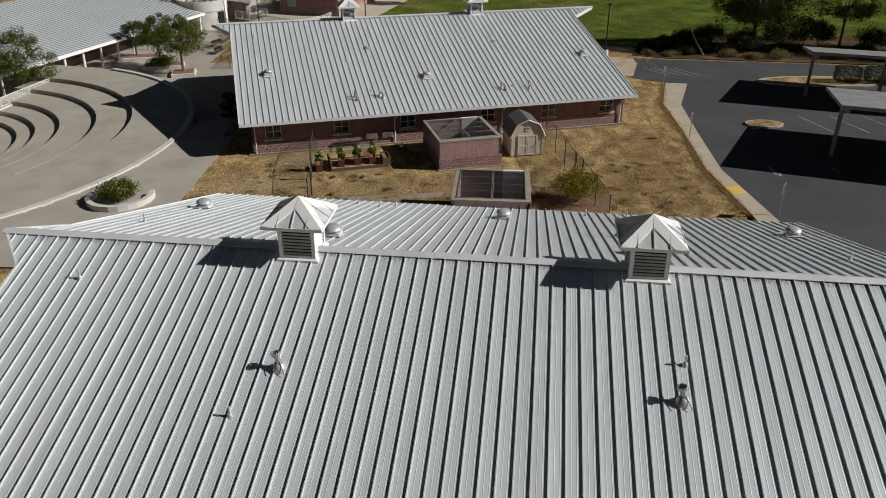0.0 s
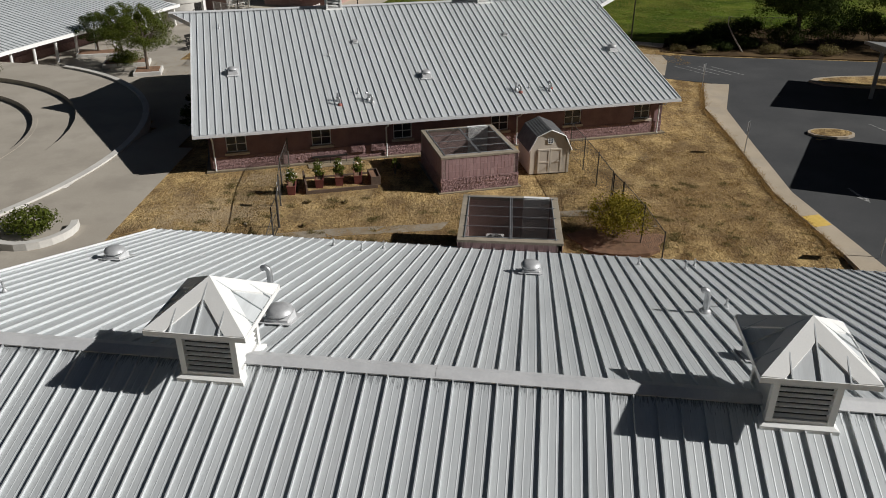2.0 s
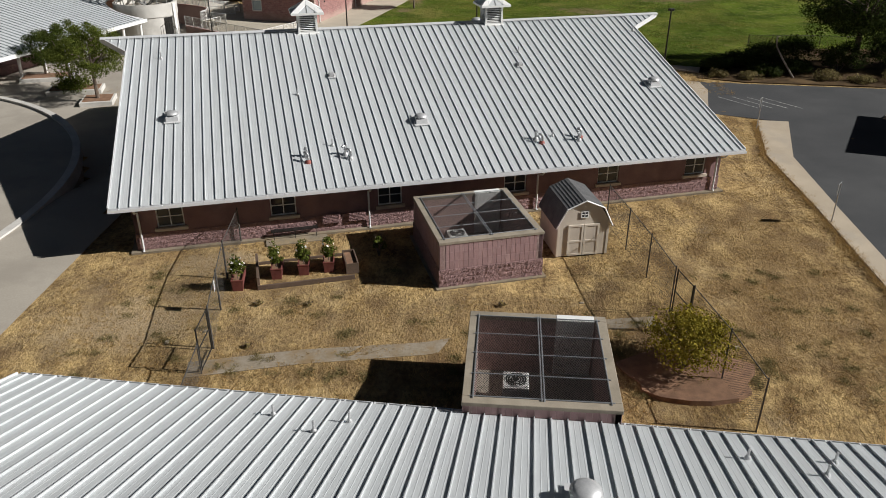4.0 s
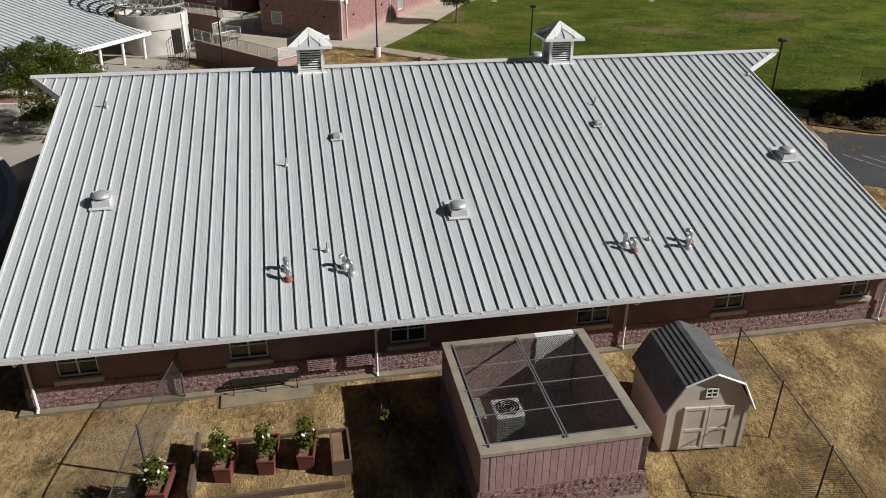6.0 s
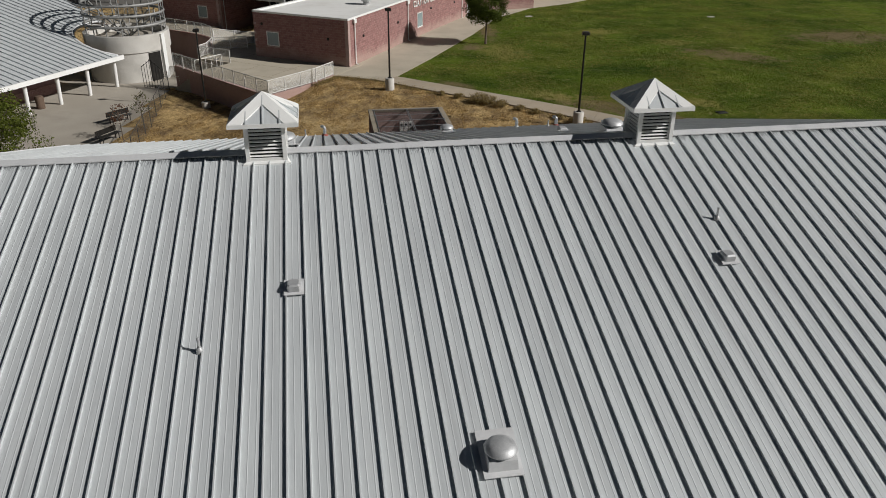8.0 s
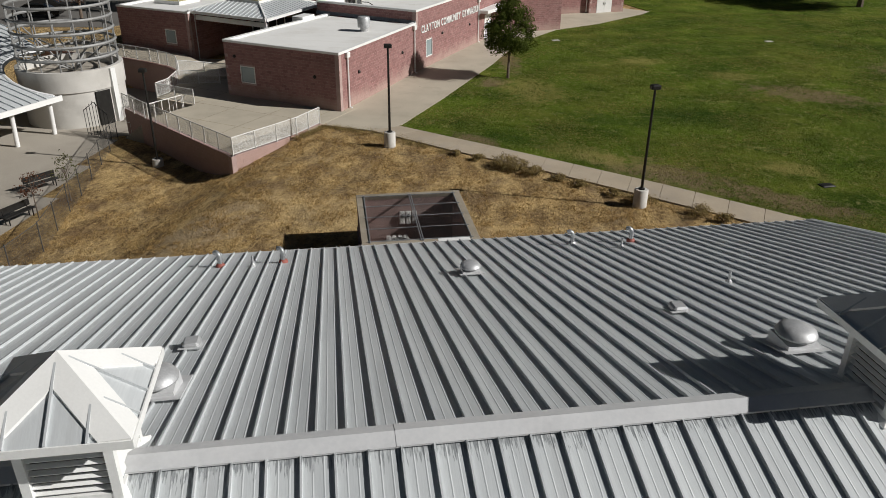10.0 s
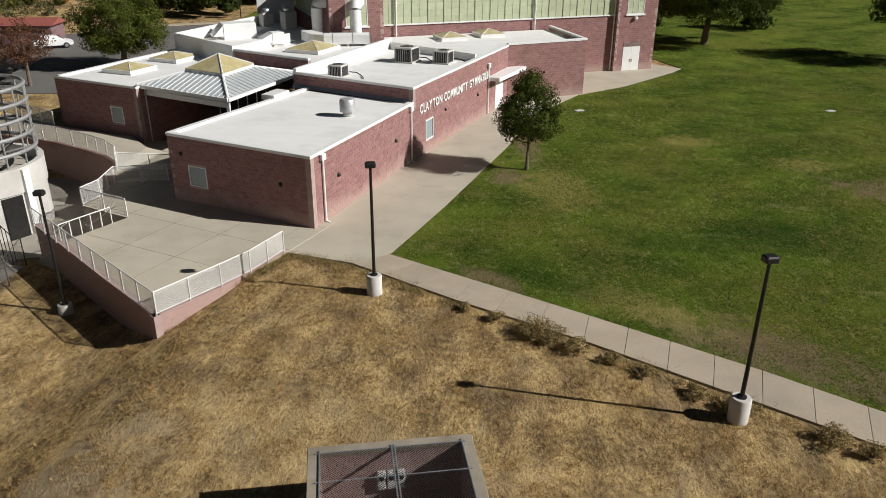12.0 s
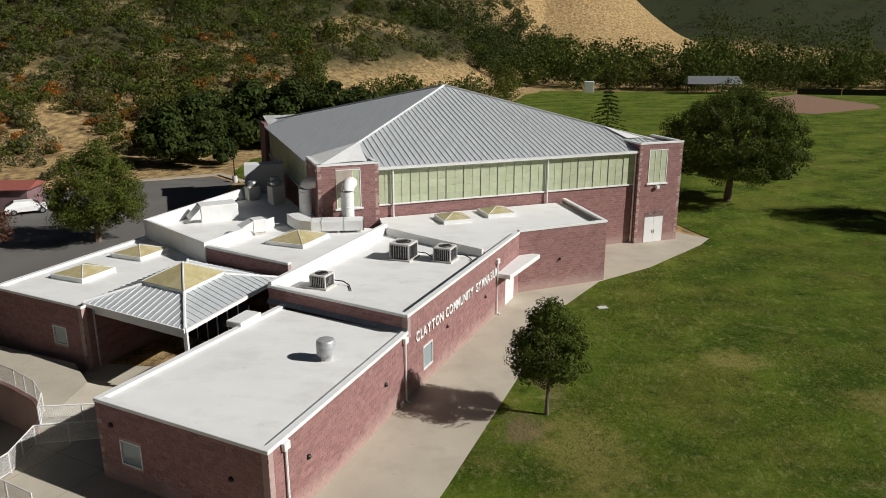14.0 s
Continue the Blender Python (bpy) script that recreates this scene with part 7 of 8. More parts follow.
part("pilaster", Shape().box(-0.22, 0.22, -0.25, 0.3, 0, 3.9, pose(R0 * math.cos(radians(-11)), R0 * math.sin(radians(-11)), 0, 0, 0, 79)), WHITE, drum, "white door pilaster")
part("floor", Shape().lathe([(R0 - 0.2, 3.3), (R0 - 0.2, 3.4)], 32), CONC, drum)
for z in (4.7, 5.55, 6.4, 7.25, 8.1):
    part("ring", Shape().tube([((R0 - 0.12) * math.cos(a), (R0 - 0.12) * math.sin(a), z) for a in [k / 36 * math.tau for k in range(37)]], 0.11, 6), GALVD, drum, "grey steel ring")
for k in range(16):
    a = k / 16 * math.tau
    part("upright", Shape().tube([((R0 - 0.15) * math.cos(a), (R0 - 0.15) * math.sin(a), 3.9), ((R0 - 0.1) * math.cos(a), (R0 - 0.1) * math.sin(a), 8.1)], 0.05, 6), GALVD, drum)
for k in range(9):
    a = k * 0.7
    part("brace", Shape().tube([(0.2, 0.1, 3.4), (1.6 * math.cos(a), 1.6 * math.sin(a), 4.4), (3.1 * math.cos(a + 0.3), 3.1 * math.sin(a + 0.3), 4.7 + 0.4 * (k % 5))], 0.06, 6), GALVD, drum)
gate = thing("metal_gate", pose(-33.6, 106.8, -1.75, 0, 0, -20), "dark tubular yard gate, peaked", "gate")
for k in range(8):
    part("bar", Shape().tube([(k * 0.32, 0, 0), (k * 0.32, 0, 2.6 - abs(k - 3.5) * 0.22)], 0.022, 5), DARKST, gate)
part("top_rail", Shape().tube([(0, 0, 1.75), (1.12, 0, 2.45), (2.24, 0, 1.75)], 0.025, 5), DARKST, gate)
part("low_rail", Shape().tube([(0, 0, 0.2), (2.24, 0, 0.2)], 0.025, 5), DARKST, gate)
fence("fence", [(-25.7, 85.0), (-26.0, 90.0), (-28.1, 96.7), (-31.2, 106.3)], 1.5, "dark chain-link fence between plaza and dry slope")
for x, y, r in ((-30.6, 97.1, 62), (-29.2, 93.0, 75)):
    bn = thing("plaza_bench", pose(x, y, height(x, y) + 0.09, 0, 0, r), "dark metal mesh plaza bench", "bench", "plaza benches")
    part("seat", Shape().cbox(-0.9, 0.9, -0.22, 0.22, 0.42, 0.46, 0.02), DARKST, bn)
    part("back", Shape().box(-0.9, 0.9, 0.22, 0.26, 0.5, 0.85), DARKST, bn)
    for q in (-0.7, 0.7):
        part("leg", Shape().tube([(q, -0.15, 0), (q, -0.15, 0.42)], 0.03, 6), DARKST, bn)
        part("leg", Shape().tube([(q, 0.15, 0), (q, 0.24, 0.85)], 0.03, 6), DARKST, bn)
bin_ = thing("litter_bin", pose(-38.2, 99.5, height(-38.2, 99.5) + 0.08), "round brown litter bin on the plaza", "litter bin")
part("drum", Shape().lathe([(0.3, 0), (0.32, 0.85), (0.27, 0.95), (0.12, 1.0)], 14), WOODD, bin_, smooth=True)

# carports with thin roofs over the parking
def carport(x, y, rot, w, label, d=8.5):
    """Single-row carport: a thin roof that falls towards the back on a row of posts."""
    c = thing("carport", pose(x, y, 0, 0, 0, rot), label, "carport", "carports")
    z0, z1 = 4.7, 3.5
    at = lambda q: z0 + (z1 - z0) * q / d
    deck = pose(0, 0, z0, math.degrees(math.atan2(z1 - z0, d)), 0, 0)
    ln = math.hypot(d, z1 - z0)
    part("roof", Shape().cbox(0, w, 0, ln, -0.1, 0.0, 0.02, deck), GALVD, c, "thin weathered metal roof")
    for q in (0.16 * d, 0.4 * d, 0.64 * d, 0.87 * d):
        part("purlin", Shape().box(0.1, w - 0.1, q - 0.06, q + 0.06, -0.26, -0.102, deck), GALVD, c)
    part("fascia", Shape().box(-0.05, -0.002, -0.04, ln, -0.22, 0.03, deck), GALVD, c)
    part("fascia", Shape().box(0, w, -0.05, -0.002, -0.22, 0.03, deck), GALVD, c)
    k = 0
    while 0.5 + k * 6 < w:
        q = 0.5 + k * 6
        part("post", Shape().box(q - 0.13, q + 0.13, 3.15, 3.45, 0, at(3.3) - 0.5), GALVD, c, "grey steel post")
        part("arm", Shape().box(q - 0.1, q + 0.1, 0.5, ln - 0.5, -0.55, -0.262, deck), GALVD, c)
        k += 1


carport(26.9, 49.6, -19, 30, "grey metal carport over parking bays", 9.9)
carport(31.8, 66.15, -18, 30, "grey metal carport over far parking bays")


def bay_line(x0, y0, x1, y1, name="bay_line"):
    m_, n_ = run_of((x0, y0), (x1, y1))
    solid(name, Shape().box(0, n_, -0.05, 0.05, 0.0, 0.026, m_), PAINT, "worn white parking line on asphalt", "road marking", group="parking lines")


for k in range(6):
    bay_line(30 + k * 2.8, 62.5, 31.2 + k * 2.8, 58.0)
for k in range(4):
    bay_line(20.4 + k * 1.1, 79.5, 22.4 + k * 1.1, 76.5)
ar = Shape().prism([(-0.09, 0), (0.09, 0), (0.09, 1.3), (0.35, 1.3), (0, 2.1), (-0.35, 1.3), (-0.09, 1.3)], 0.0, 0.027, pose(22.95, 50.3, 0, 0, 0, 188))
solid("road_arrow", ar, PAINT, "white painted arrow on asphalt", "road marking")


def sign_post(x, y):
    s = thing("traffic_sign", pose(x, y, 0.08, 0, 0, 50), "small grey traffic sign on a post seen from behind", "traffic sign", "traffic signs")
    part("post", Shape().tube([(0, 0, 0), (0, 0, 2.1)], 0.03, 6), GALV, s)
    part("plate", Shape().cbox(-0.22, 0.22, 0.03, 0.05, 1.5, 2.1, 0.008), GALV, s)


sign_post(18.9, 56.0)
sign_post(20.5, 41.6)
sign_post(20.5, 71.3)


# ---- trees ----
def tree(name, x, y, h, rx, ry, rz, trunk, material, label, n, size, seed, clumps=70, group="trees", clump_r=None, z=None):
    """A tapered trunk, forked limbs and an uneven crown of small leaves."""
    z = height(x, y) if z is None else z
    t = thing(name, pose(x, y, z), label, "tree", group)
    g = random.Random(seed)
    cz = h - rz
    st = Shape()
    lean = Vector((g.uniform(-0.3, 0.3), g.uniform(-0.3, 0.3), 0)) * h * 0.05
    fork = max(0.25 * h, cz - 0.75 * rz)
    st.tube([(0, 0, -0.2), lean * 0.4 + Vector((0, 0, fork * 0.5)), lean + Vector((0, 0, fork)), lean * 1.4 + Vector((0, 0, cz + 0.3 * rz))], [trunk * 1.25, trunk, trunk * 0.85, trunk * 0.25], 8)
    for k in range(9):
        a = k * 2.4 + g.random()
        e = Vector((rx * 0.75 * math.cos(a), ry * 0.75 * math.sin(a), cz + rz * g.uniform(-0.45, 0.75)))
        s0 = lean + Vector((0, 0, fork + (cz - fork) * g.random() * 0.8))
        mid = s0.lerp(e, 0.5) + Vector((0, 0, 0.12 * rz))
        st.tube([s0, mid, e], [trunk * 0.5, trunk * 0.3, trunk * 0.07], 5)
    part("trunk", st, BARK, t, smooth=True)
    v, f = leaves(n, (lean.x, lean.y, cz), (rx, ry, rz), size, seed, 0.35, clumps, clump_r or 0.17 * (rx + rz))
    part("crown", raw("crown", v, f, material), material, t)
    return t


tree("lawn_tree", -5.9, 120.4, 6.35, 1.85, 1.85, 2.65, 0.10, LEAFM, "young round-crowned green tree standing on the lawn", 21000, 0.07, 27, 130, clump_r=0.40)
tree("large_tree", 15.0, 175.6, 13.6, 7.8, 7.8, 6.3, 0.40, LEAFM, "broad dark green tree at the edge of the field", 70000, 0.125, 22, 190, clump_r=1.0)
tree("large_tree", 36.8, 166.6, 11.5, 5.2, 6.4, 4.6, 0.35, LEAFM, "broad green tree standing out on the playing field", 22000, 0.15, 33, 120, clump_r=1.0)
tree("street_tree", -48.6, 148.5, 9.4, 4.1, 4.1, 4.75, 0.3, LEAFG, "full green tree beside the parking behind the gymnasium", 46000, 0.095, 23, 170, clump_r=0.72)
tree("autumn_tree", -52.5, 138.5, 6.2, 3.0, 3.0, 2.3, 0.16, LEAFR, "sparse rusty-leaved autumn tree beside the parking", 6000, 0.09, 24, 90, clump_r=0.5)
tree("olive_tree", -30.2, 82.4, 6.6, 3.2, 3.2, 2.5, 0.16, LEAFG, "broad green plaza tree in a square planter", 20000, 0.065, 25, 110, clump_r=0.5)
tree("olive_tree", -38.6, 90.3, 4.7, 2.1, 2.1, 1.9, 0.12, LEAFO, "dark green plaza tree in a long concrete planter", 9000, 0.065, 26, 60, clump_r=0.36)
tree("olive_tree", -43.6, 73.4, 7.4, 3.5, 3.5, 3.1, 0.22, LEAFM, "large dusty olive-green plaza tree with several stems", 17000, 0.07, 27, 110, clump_r=0.55)
tree("olive_tree", -46.6, 71.4, 7.2, 3.3, 3.3, 3.0, 0.2, LEAFM, "large dusty olive-green plaza tree with several stems", 14000, 0.07, 28, 100, clump_r=0.55)
tree("sapling", -28.6, 93.6, 2.6, 0.7, 0.7, 0.8, 0.03, LEAFR, "thin rusty sapling with sparse leaves", 260, 0.06, 29, 20)
tree("sapling", -28.3, 96.0, 2.6, 0.7, 0.7, 0.8, 0.03, LEAFP, "thin sapling with sparse pale leaves", 260, 0.06, 30, 20)
tree("field_tree", 35.2, 89.2, 13.5, 5.0, 5.0, 6.5, 0.28, LEAFO, "dense dark green tree between the road and the field", 48000, 0.10, 40, 260, clump_r=0.80)
tree("field_tree", 45.2, 89.0, 9.8, 3.8, 3.8, 3.9, 0.16, LEAFM, "open-crowned green tree between the road and the field", 13000, 0.09, 41, 110, clump_r=0.55)
tree("field_tree", 53.4, 86.8, 11.0, 4.6, 5.0, 4.9, 0.22, LEAFO, "dark green tree between the road and the field", 20000, 0.11, 42, 150, clump_r=0.8)
for k, (x, y, r, h) in enumerate(((23.0, 88.6, 1.6, 1.0), (25.4, 89.8, 2.0, 1.3), (28.0, 91.4, 2.3, 1.7), (30.8, 91.6, 2.4, 2.4), (33.4, 88.0, 2.3, 2.6), (37.6, 88.6, 2.4, 3.2), (40.8, 89.4, 2.4, 4.2), (43.4, 90.2, 2.0, 3.6), (29.2, 87.6, 1.8, 1.1), (26.6, 86.8, 1.6, 0.9), (46.8, 86.4, 1.4, 1.2), (49.0, 89.0, 2.2, 2.6))):
    shrub("verge_bush", x, y, r, h, LEAFO, "dense dark green bush on the brown verge", "bush", 4200, 0.085, 60 + k)
for k, (x, y, r, h) in enumerate(((22.2, 86.0, 1.0, 0.6), (24.6, 85.2, 1.2, 0.6), (31.2, 85.0, 1.3, 0.8), (33.6, 84.2, 1.2, 0.6), (36.6, 84.6, 1.5, 0.9), (43.4, 84.2, 1.2, 0.7), (47.6, 83.0, 1.0, 0.6))):
    shrub("dead_scrub", x, y, r, h, WEED, "low brown scrub on the verge", "scrub", 1500, 0.07, 90 + k)
fence("field_fence", [(29.0, 98.4), (36.0, 98.2), (46.0, 97.2), (58.0, 95.0)], 1.2, "low dark chain-link fence along the playing field")
branch = thing("dead_branch", pose(27.6, 86.6, 0.08), "bleached bent branch leaning over the verge scrub", "branch")
part("stem", Shape().tube([(0.9, -1.2, 0), (0.1, -0.4, 1.3), (-0.3, 0.6, 2.3), (0.0, 1.6, 2.9), (0.5, 2.2, 2.8)], [0.08, 0.07, 0.06, 0.05, 0.03], 6), COPING, branch)


def clipped_bush(x, y, w, d, h, seed):
    """A bush sheared to a rounded box."""
    t = thing("hedge_bush", pose(x, y, 0.18, 0, 0, -8), "clipped box-shaped dark green bush on the kerbed island", "bush", "clipped bushes")
    for k in range(4):
        part("stem", Shape().tube([(0, 0, -0.05), ((k % 2 - 0.5) * w * 0.5, (k // 2 - 0.5) * d * 0.5, h * 0.7)], [0.04, 0.012], 5), BARK, t)
    g = np.random.default_rng(seed)
    v, f = leaves(5200, (0, 0, 0), (1, 1, 1), 0.05, seed)
    v = v.reshape(-1, 4, 3)
    c = v.mean(1, keepdims=True)
    q = g.uniform(-1, 1, (len(c), 3))
    q /= (np.abs(q) ** 6).sum(1, keepdims=True) ** (1 / 6)
    q *= g.uniform(0.82, 1.03, (len(c), 1))
    v = (v - c + (q * np.array((w / 2, d / 2, h / 2)) + np.array((0, 0, h / 2 + 0.05)))[:, None, :]).reshape(-1, 3)
    part("foliage", raw("foliage", v, f, LEAFO), LEAFO, t)


for k, x in enumerate((39.1, 42.0, 44.9)):
    clipped_bush(x, 73.6 - 0.1 * k, 2.4, 1.6, 1.5, 70 + k)
for x, y, w, d, r in ((-30.2, 82.4, 2.6, 2.6, 15), (-38.2, 89.8, 4.5, 2.2, 15), (-33.6, 85.6, 4.5, 2.2, 15)):
    p = thing("tree_planter", pose(x, y, height(x, y) + 0.05, 0, 0, r), "square raised concrete tree planter", "planter", "plaza planters")
    part("curb", Shape().cbox(-w / 2, w / 2, -d / 2, d / 2, -0.2, 0.4, 0.04), CAST, p)
    part("soil", Shape().box(-w / 2 + 0.2, w / 2 - 0.2, -d / 2 + 0.2, d / 2 - 0.2, 0.3, 0.42), SOIL, p)
shrub("plaza_bush", -33.6, 85.6, 1.9, 1.5, LEAFG, "green bush in the plaza planter", "bush", 3000, 0.08, 71)
tree("olive_tree", -34.0, 86.0, 6.4, 2.0, 2.0, 2.4, 0.12, LEAFM, "slim green plaza tree above a bush in a planter", 11000, 0.065, 31, 80, clump_r=0.42)
for k, (x, y) in enumerate(((-18.9, 61.0), (-20.0, 65.0), (-21.2, 69.5))):
    shrub("wall_bush", x, y, 0.9, 1.3, LEAFO, "dark bush in the shade of the wall", "bush", 700, 0.09, 80 + k)


# ---- far woods, brush and hills ----
def wood(name, spots, material, label, per=420, seed=5, squash=0.8):
    vs, fs, k = [], [], 0
    for i, (x, y, r) in enumerate(spots):
        v, f = leaves(per, (x, y, height(x, y) + r * squash * 0.78), (r * 0.8, r * 0.8, r * squash * 0.85), 0.040 * r + 0.10, seed * 1000 + i, 0.45, 22, r * 0.21)
        vs.append(v)
        fs.append(f + k)
        k += len(v)
    ob = new(name, raw(name, np.concatenate(vs), np.concatenate(fs), material))
    return tagged(ob, label, "woods", kind="stuff")


def scatter(n, x0, x1, y0, y1, r0, r1, seed, keep):
    g = random.Random(seed)
    out = []
    while len(out) < n:
        x, y = g.uniform(x0, x1), g.uniform(y0, y1)
        if keep(x, y):
            out.append((x, y, g.uniform(r0, r1)))
    return out


slope_u = lambda x, y: -(x + 58) * 0.62 + (y - 178) * 0.78
# tan clearings: a worn track up the slope and a dry meadow
bare = lambda x, y: abs((x + 83) - (y - 198) * -0.95) < 5.5 and 180 < y < 214 or (-65 < x < -25 and 272 + max(0, x + 50) * 1.6 < y < 290 + (x + 62) * 2.0)
open_hill = lambda x, y: not bare(x, y) and 26 < slope_u(x, y) and x > -112 - (y - 205) * 0.62
wood("oak_woods", [(-62, 190, 6.2), (-57, 190.5, 5.0), (-64, 201, 6.5), (-66, 210, 6.5), (-58, 209, 7.0), (-50, 211, 6.5), (-61, 219, 7.5), (-53, 218, 7.5), (-45, 216, 7.2), (-38, 214, 6.8), (-56, 228, 7.0), (-48, 226, 7.5), (-41, 224, 7.0), (-33, 219, 6.5), (-28, 227, 6.5), (-37, 234, 7.0), (-20, 224, 6.0)], LEAFO, "dark oak woodland at the foot of the hill", 6000, 6)
wood("hill_woods", scatter(280, -165, -17, 205, 400, 3.2, 6.2, 2, lambda x, y: open_hill(x, y)), LEAFM, "oak woodland over the hillside", 500, 7)
wood("mixed_woods", scatter(300, -175, -17, 196, 420, 2.6, 5.2, 12, lambda x, y: open_hill(x, y)), LEAFH, "lighter olive-green trees over the hillside", 420, 13)
wood("olive_woods", scatter(230, -175, -22, 190, 420, 2.4, 4.6, 32, lambda x, y: open_hill(x, y)), LEAFP, "dusty olive trees over the hillside", 350, 33)
wood("ridge_woods", scatter(130, -60, 10, 345, 500, 5.0, 9.0, 52, lambda x, y: x < -24 + max(0, y - 345) * 0.22), LEAFO, "dark woods below the golden hill", 560, 53)
wood("hill_brush", scatter(300, -150, -56, 176, 300, 0.8, 2.6, 3, lambda x, y: 8 < slope_u(x, y) < 120 and not bare(x, y)), LEAFP, "dusty green chaparral brush on the dry hill", 220, 8, 0.6)
wood("yellow_brush", scatter(60, -140, -62, 196, 320, 1.2, 3.0, 43, lambda x, y: slope_u(x, y) > 24 and not bare(x, y)), LEAFH, "yellow-green brush on the dry hill", 420, 44, 0.7)
wood("rusty_brush", scatter(60, -140, -64, 196, 300, 1.2, 3.0, 4, lambda x, y: 20 < slope_u(x, y) < 100 and not bare(x, y)), LEAFB, "orange-red brush on the dry hill", 420, 9, 0.6)
wood("slope_brush", scatter(70, -118, -82, 186, 224, 1.2, 2.6, 61, lambda x, y: not bare(x, y) and 8 < slope_u(x, y)), LEAFH, "yellow-green brush on the slope above the parking", 380, 62, 0.65)
wood("red_brush", scatter(26, -116, -84, 190, 226, 1.2, 2.4, 63, lambda x, y: not bare(x, y) and 10 < slope_u(x, y)), LEAFB, "orange-red autumn brush on the slope", 380, 64, 0.6)
wood("belt_brush", scatter(90, -12, 200, 349, 357, 1.6, 3.4, 65, lambda x, y: True), LEAFM, "low green brush at the foot of the tree belt", 220, 66, 0.8)
wood("field_woods", scatter(200, -14, 260, 354, 430, 5.0, 14.0, 5, lambda x, y: True), LEAFM, "dark tree belt beyond the playing field", 620, 10)
wood("pale_field_woods", scatter(45, 10, 270, 350, 400, 4, 8.5, 15, lambda x, y: True), LEAFH, "lighter trees in the belt beyond the field", 800, 16)
wood("far_woods", scatter(230, -420, 700, 480, 1250, 9, 20, 6, lambda x, y: not (-150 < x < 84 and y < 800) and x > (y - 480) * -0.5), LEAFO, "distant wooded hills", 200, 11)
wood("golden_hill_trees", scatter(8, -50, 20, 560, 640, 4, 7, 26, lambda x, y: True), LEAFO, "lone oaks on a golden hill", 500, 17)
wood("field_edge_trees", [(7.0, 183, 3.0), (9.5, 188, 3.6), (24, 190, 4.0)], LEAFO, "dark trees beside the playing field", 2600, 12)
flat("infield", [(50, 284), (57, 278), (80, 297), (82, 306), (72, 341), (52, 316)], 0.0, 0.1, SOIL, "reddish-brown baseball infield dirt", "infield")
flat("rear_road", [(-62, 134), (-48, 136), (-44, 160), (-47.5, 178), (-52, 182), (-62, 176), (-75, 160), (-78, 140)], -0.3, 0.05, ASPHR, "pale grey asphalt parking lot behind the gymnasium", "parking lot")
flat("rear_lawn", [(-46.0, 178), (-38, 172), (-28, 190), (-34, 206), (-46, 206), (-52.5, 197), (-51, 186)], -0.3, 0.07, LAWN, "green grass strip behind the gymnasium", "lawn")
flat("rear_sidewalk", [(-60.5, 177.0), (-52, 183), (-46.8, 178.4), (-46.0, 178.9), (-51.8, 184.3), (-61.2, 178)], -0.3, 0.15, CONCW, "pale sidewalk around the rear parking lot", "sidewalk")
lamp_post(-47.6, 178.6, "dark pole lamp beside the rear parking lot")


def car(x, y, rot, paint, label):
    c = thing("car", pose(x, y, 0.05, 0, 0, rot), label, "car", "parked cars")
    side = [(-2.2, 0.35), (2.15, 0.35), (2.25, 0.75), (1.3, 0.95), (0.55, 1.42), (-1.2, 1.45), (-2.1, 0.98), (-2.25, 0.7)]
    n = len(side)
    part("body", Shape().add([(px, sy * (0.88 if pz < 1.1 else 0.68), pz) for sy in (-1, 1) for px, pz in side], [tuple(range(n)), tuple(range(2 * n - 1, n - 1, -1))] + [(i, n + i, n + (i + 1) % n, (i + 1) % n) for i in range(n)]), paint, c)
    part("windscreen", Shape().add([(1.26, -0.72, 0.99), (1.26, 0.72, 0.99), (0.62, 0.62, 1.41), (0.62, -0.62, 1.41)], [(0, 1, 2, 3)], pose(0.03, 0, 0.02)), DARKG, c)
    part("rear_window", Shape().add([(-2.05, -0.72, 1.02), (-2.05, 0.72, 1.02), (-1.26, 0.62, 1.44), (-1.26, -0.62, 1.44)], [(3, 2, 1, 0)], pose(-0.03, 0, 0.02)), DARKG, c)
    for wx in (-1.4, 1.4):
        for wy in (-0.86, 0.86):
            tw_ = part("wheel", Shape().lathe([(0.32, -0.1), (0.33, 0), (0.32, 0.1)], 16, pose(wx, wy, 0.33, 90, 0, 0)), DARKST, c)
            part("rim", Shape().lathe([(0.2, -0.11), (0.2, 0.11)], 12, pose(wx, wy, 0.33, 90, 0, 0)), GALV, tw_)
    return c


car(-63.2, 158.5, 40, WHITE, "white parked car beside the trees")
car(-58.5, 140.5, 15, DARKST, "dark parked car in the rear parking lot")
car(-60.0, 144.5, 15, DARKST, "dark parked car in the rear parking lot")
hut = thing("small_building", pose(-68.0, 160.5, 0, 0, 0, 12), "small maroon outbuilding with red roof", "building")
part("wall", Shape().box(-4, 4, -2, 2, -0.2, 2.5), BRICK, hut)
part("roof", Shape().add([(-4.4, -2.4, 2.5), (4.4, -2.4, 2.5), (4.4, 2.4, 2.5), (-4.4, 2.4, 2.5), (-4.4, 0, 3.2), (4.4, 0, 3.2)], [(0, 1, 5, 4), (2, 3, 4, 5), (1, 2, 5), (3, 0, 4), (3, 2, 1, 0)]), REDCAP, hut, "red metal roof")
pav = thing("picnic_shelter", pose(46, 342, 0, 0, 0, 5) @ Matrix.Diagonal((0.8, 0.8, 1, 1)), "blue-grey roofed open picnic shelter by the field", "shelter")
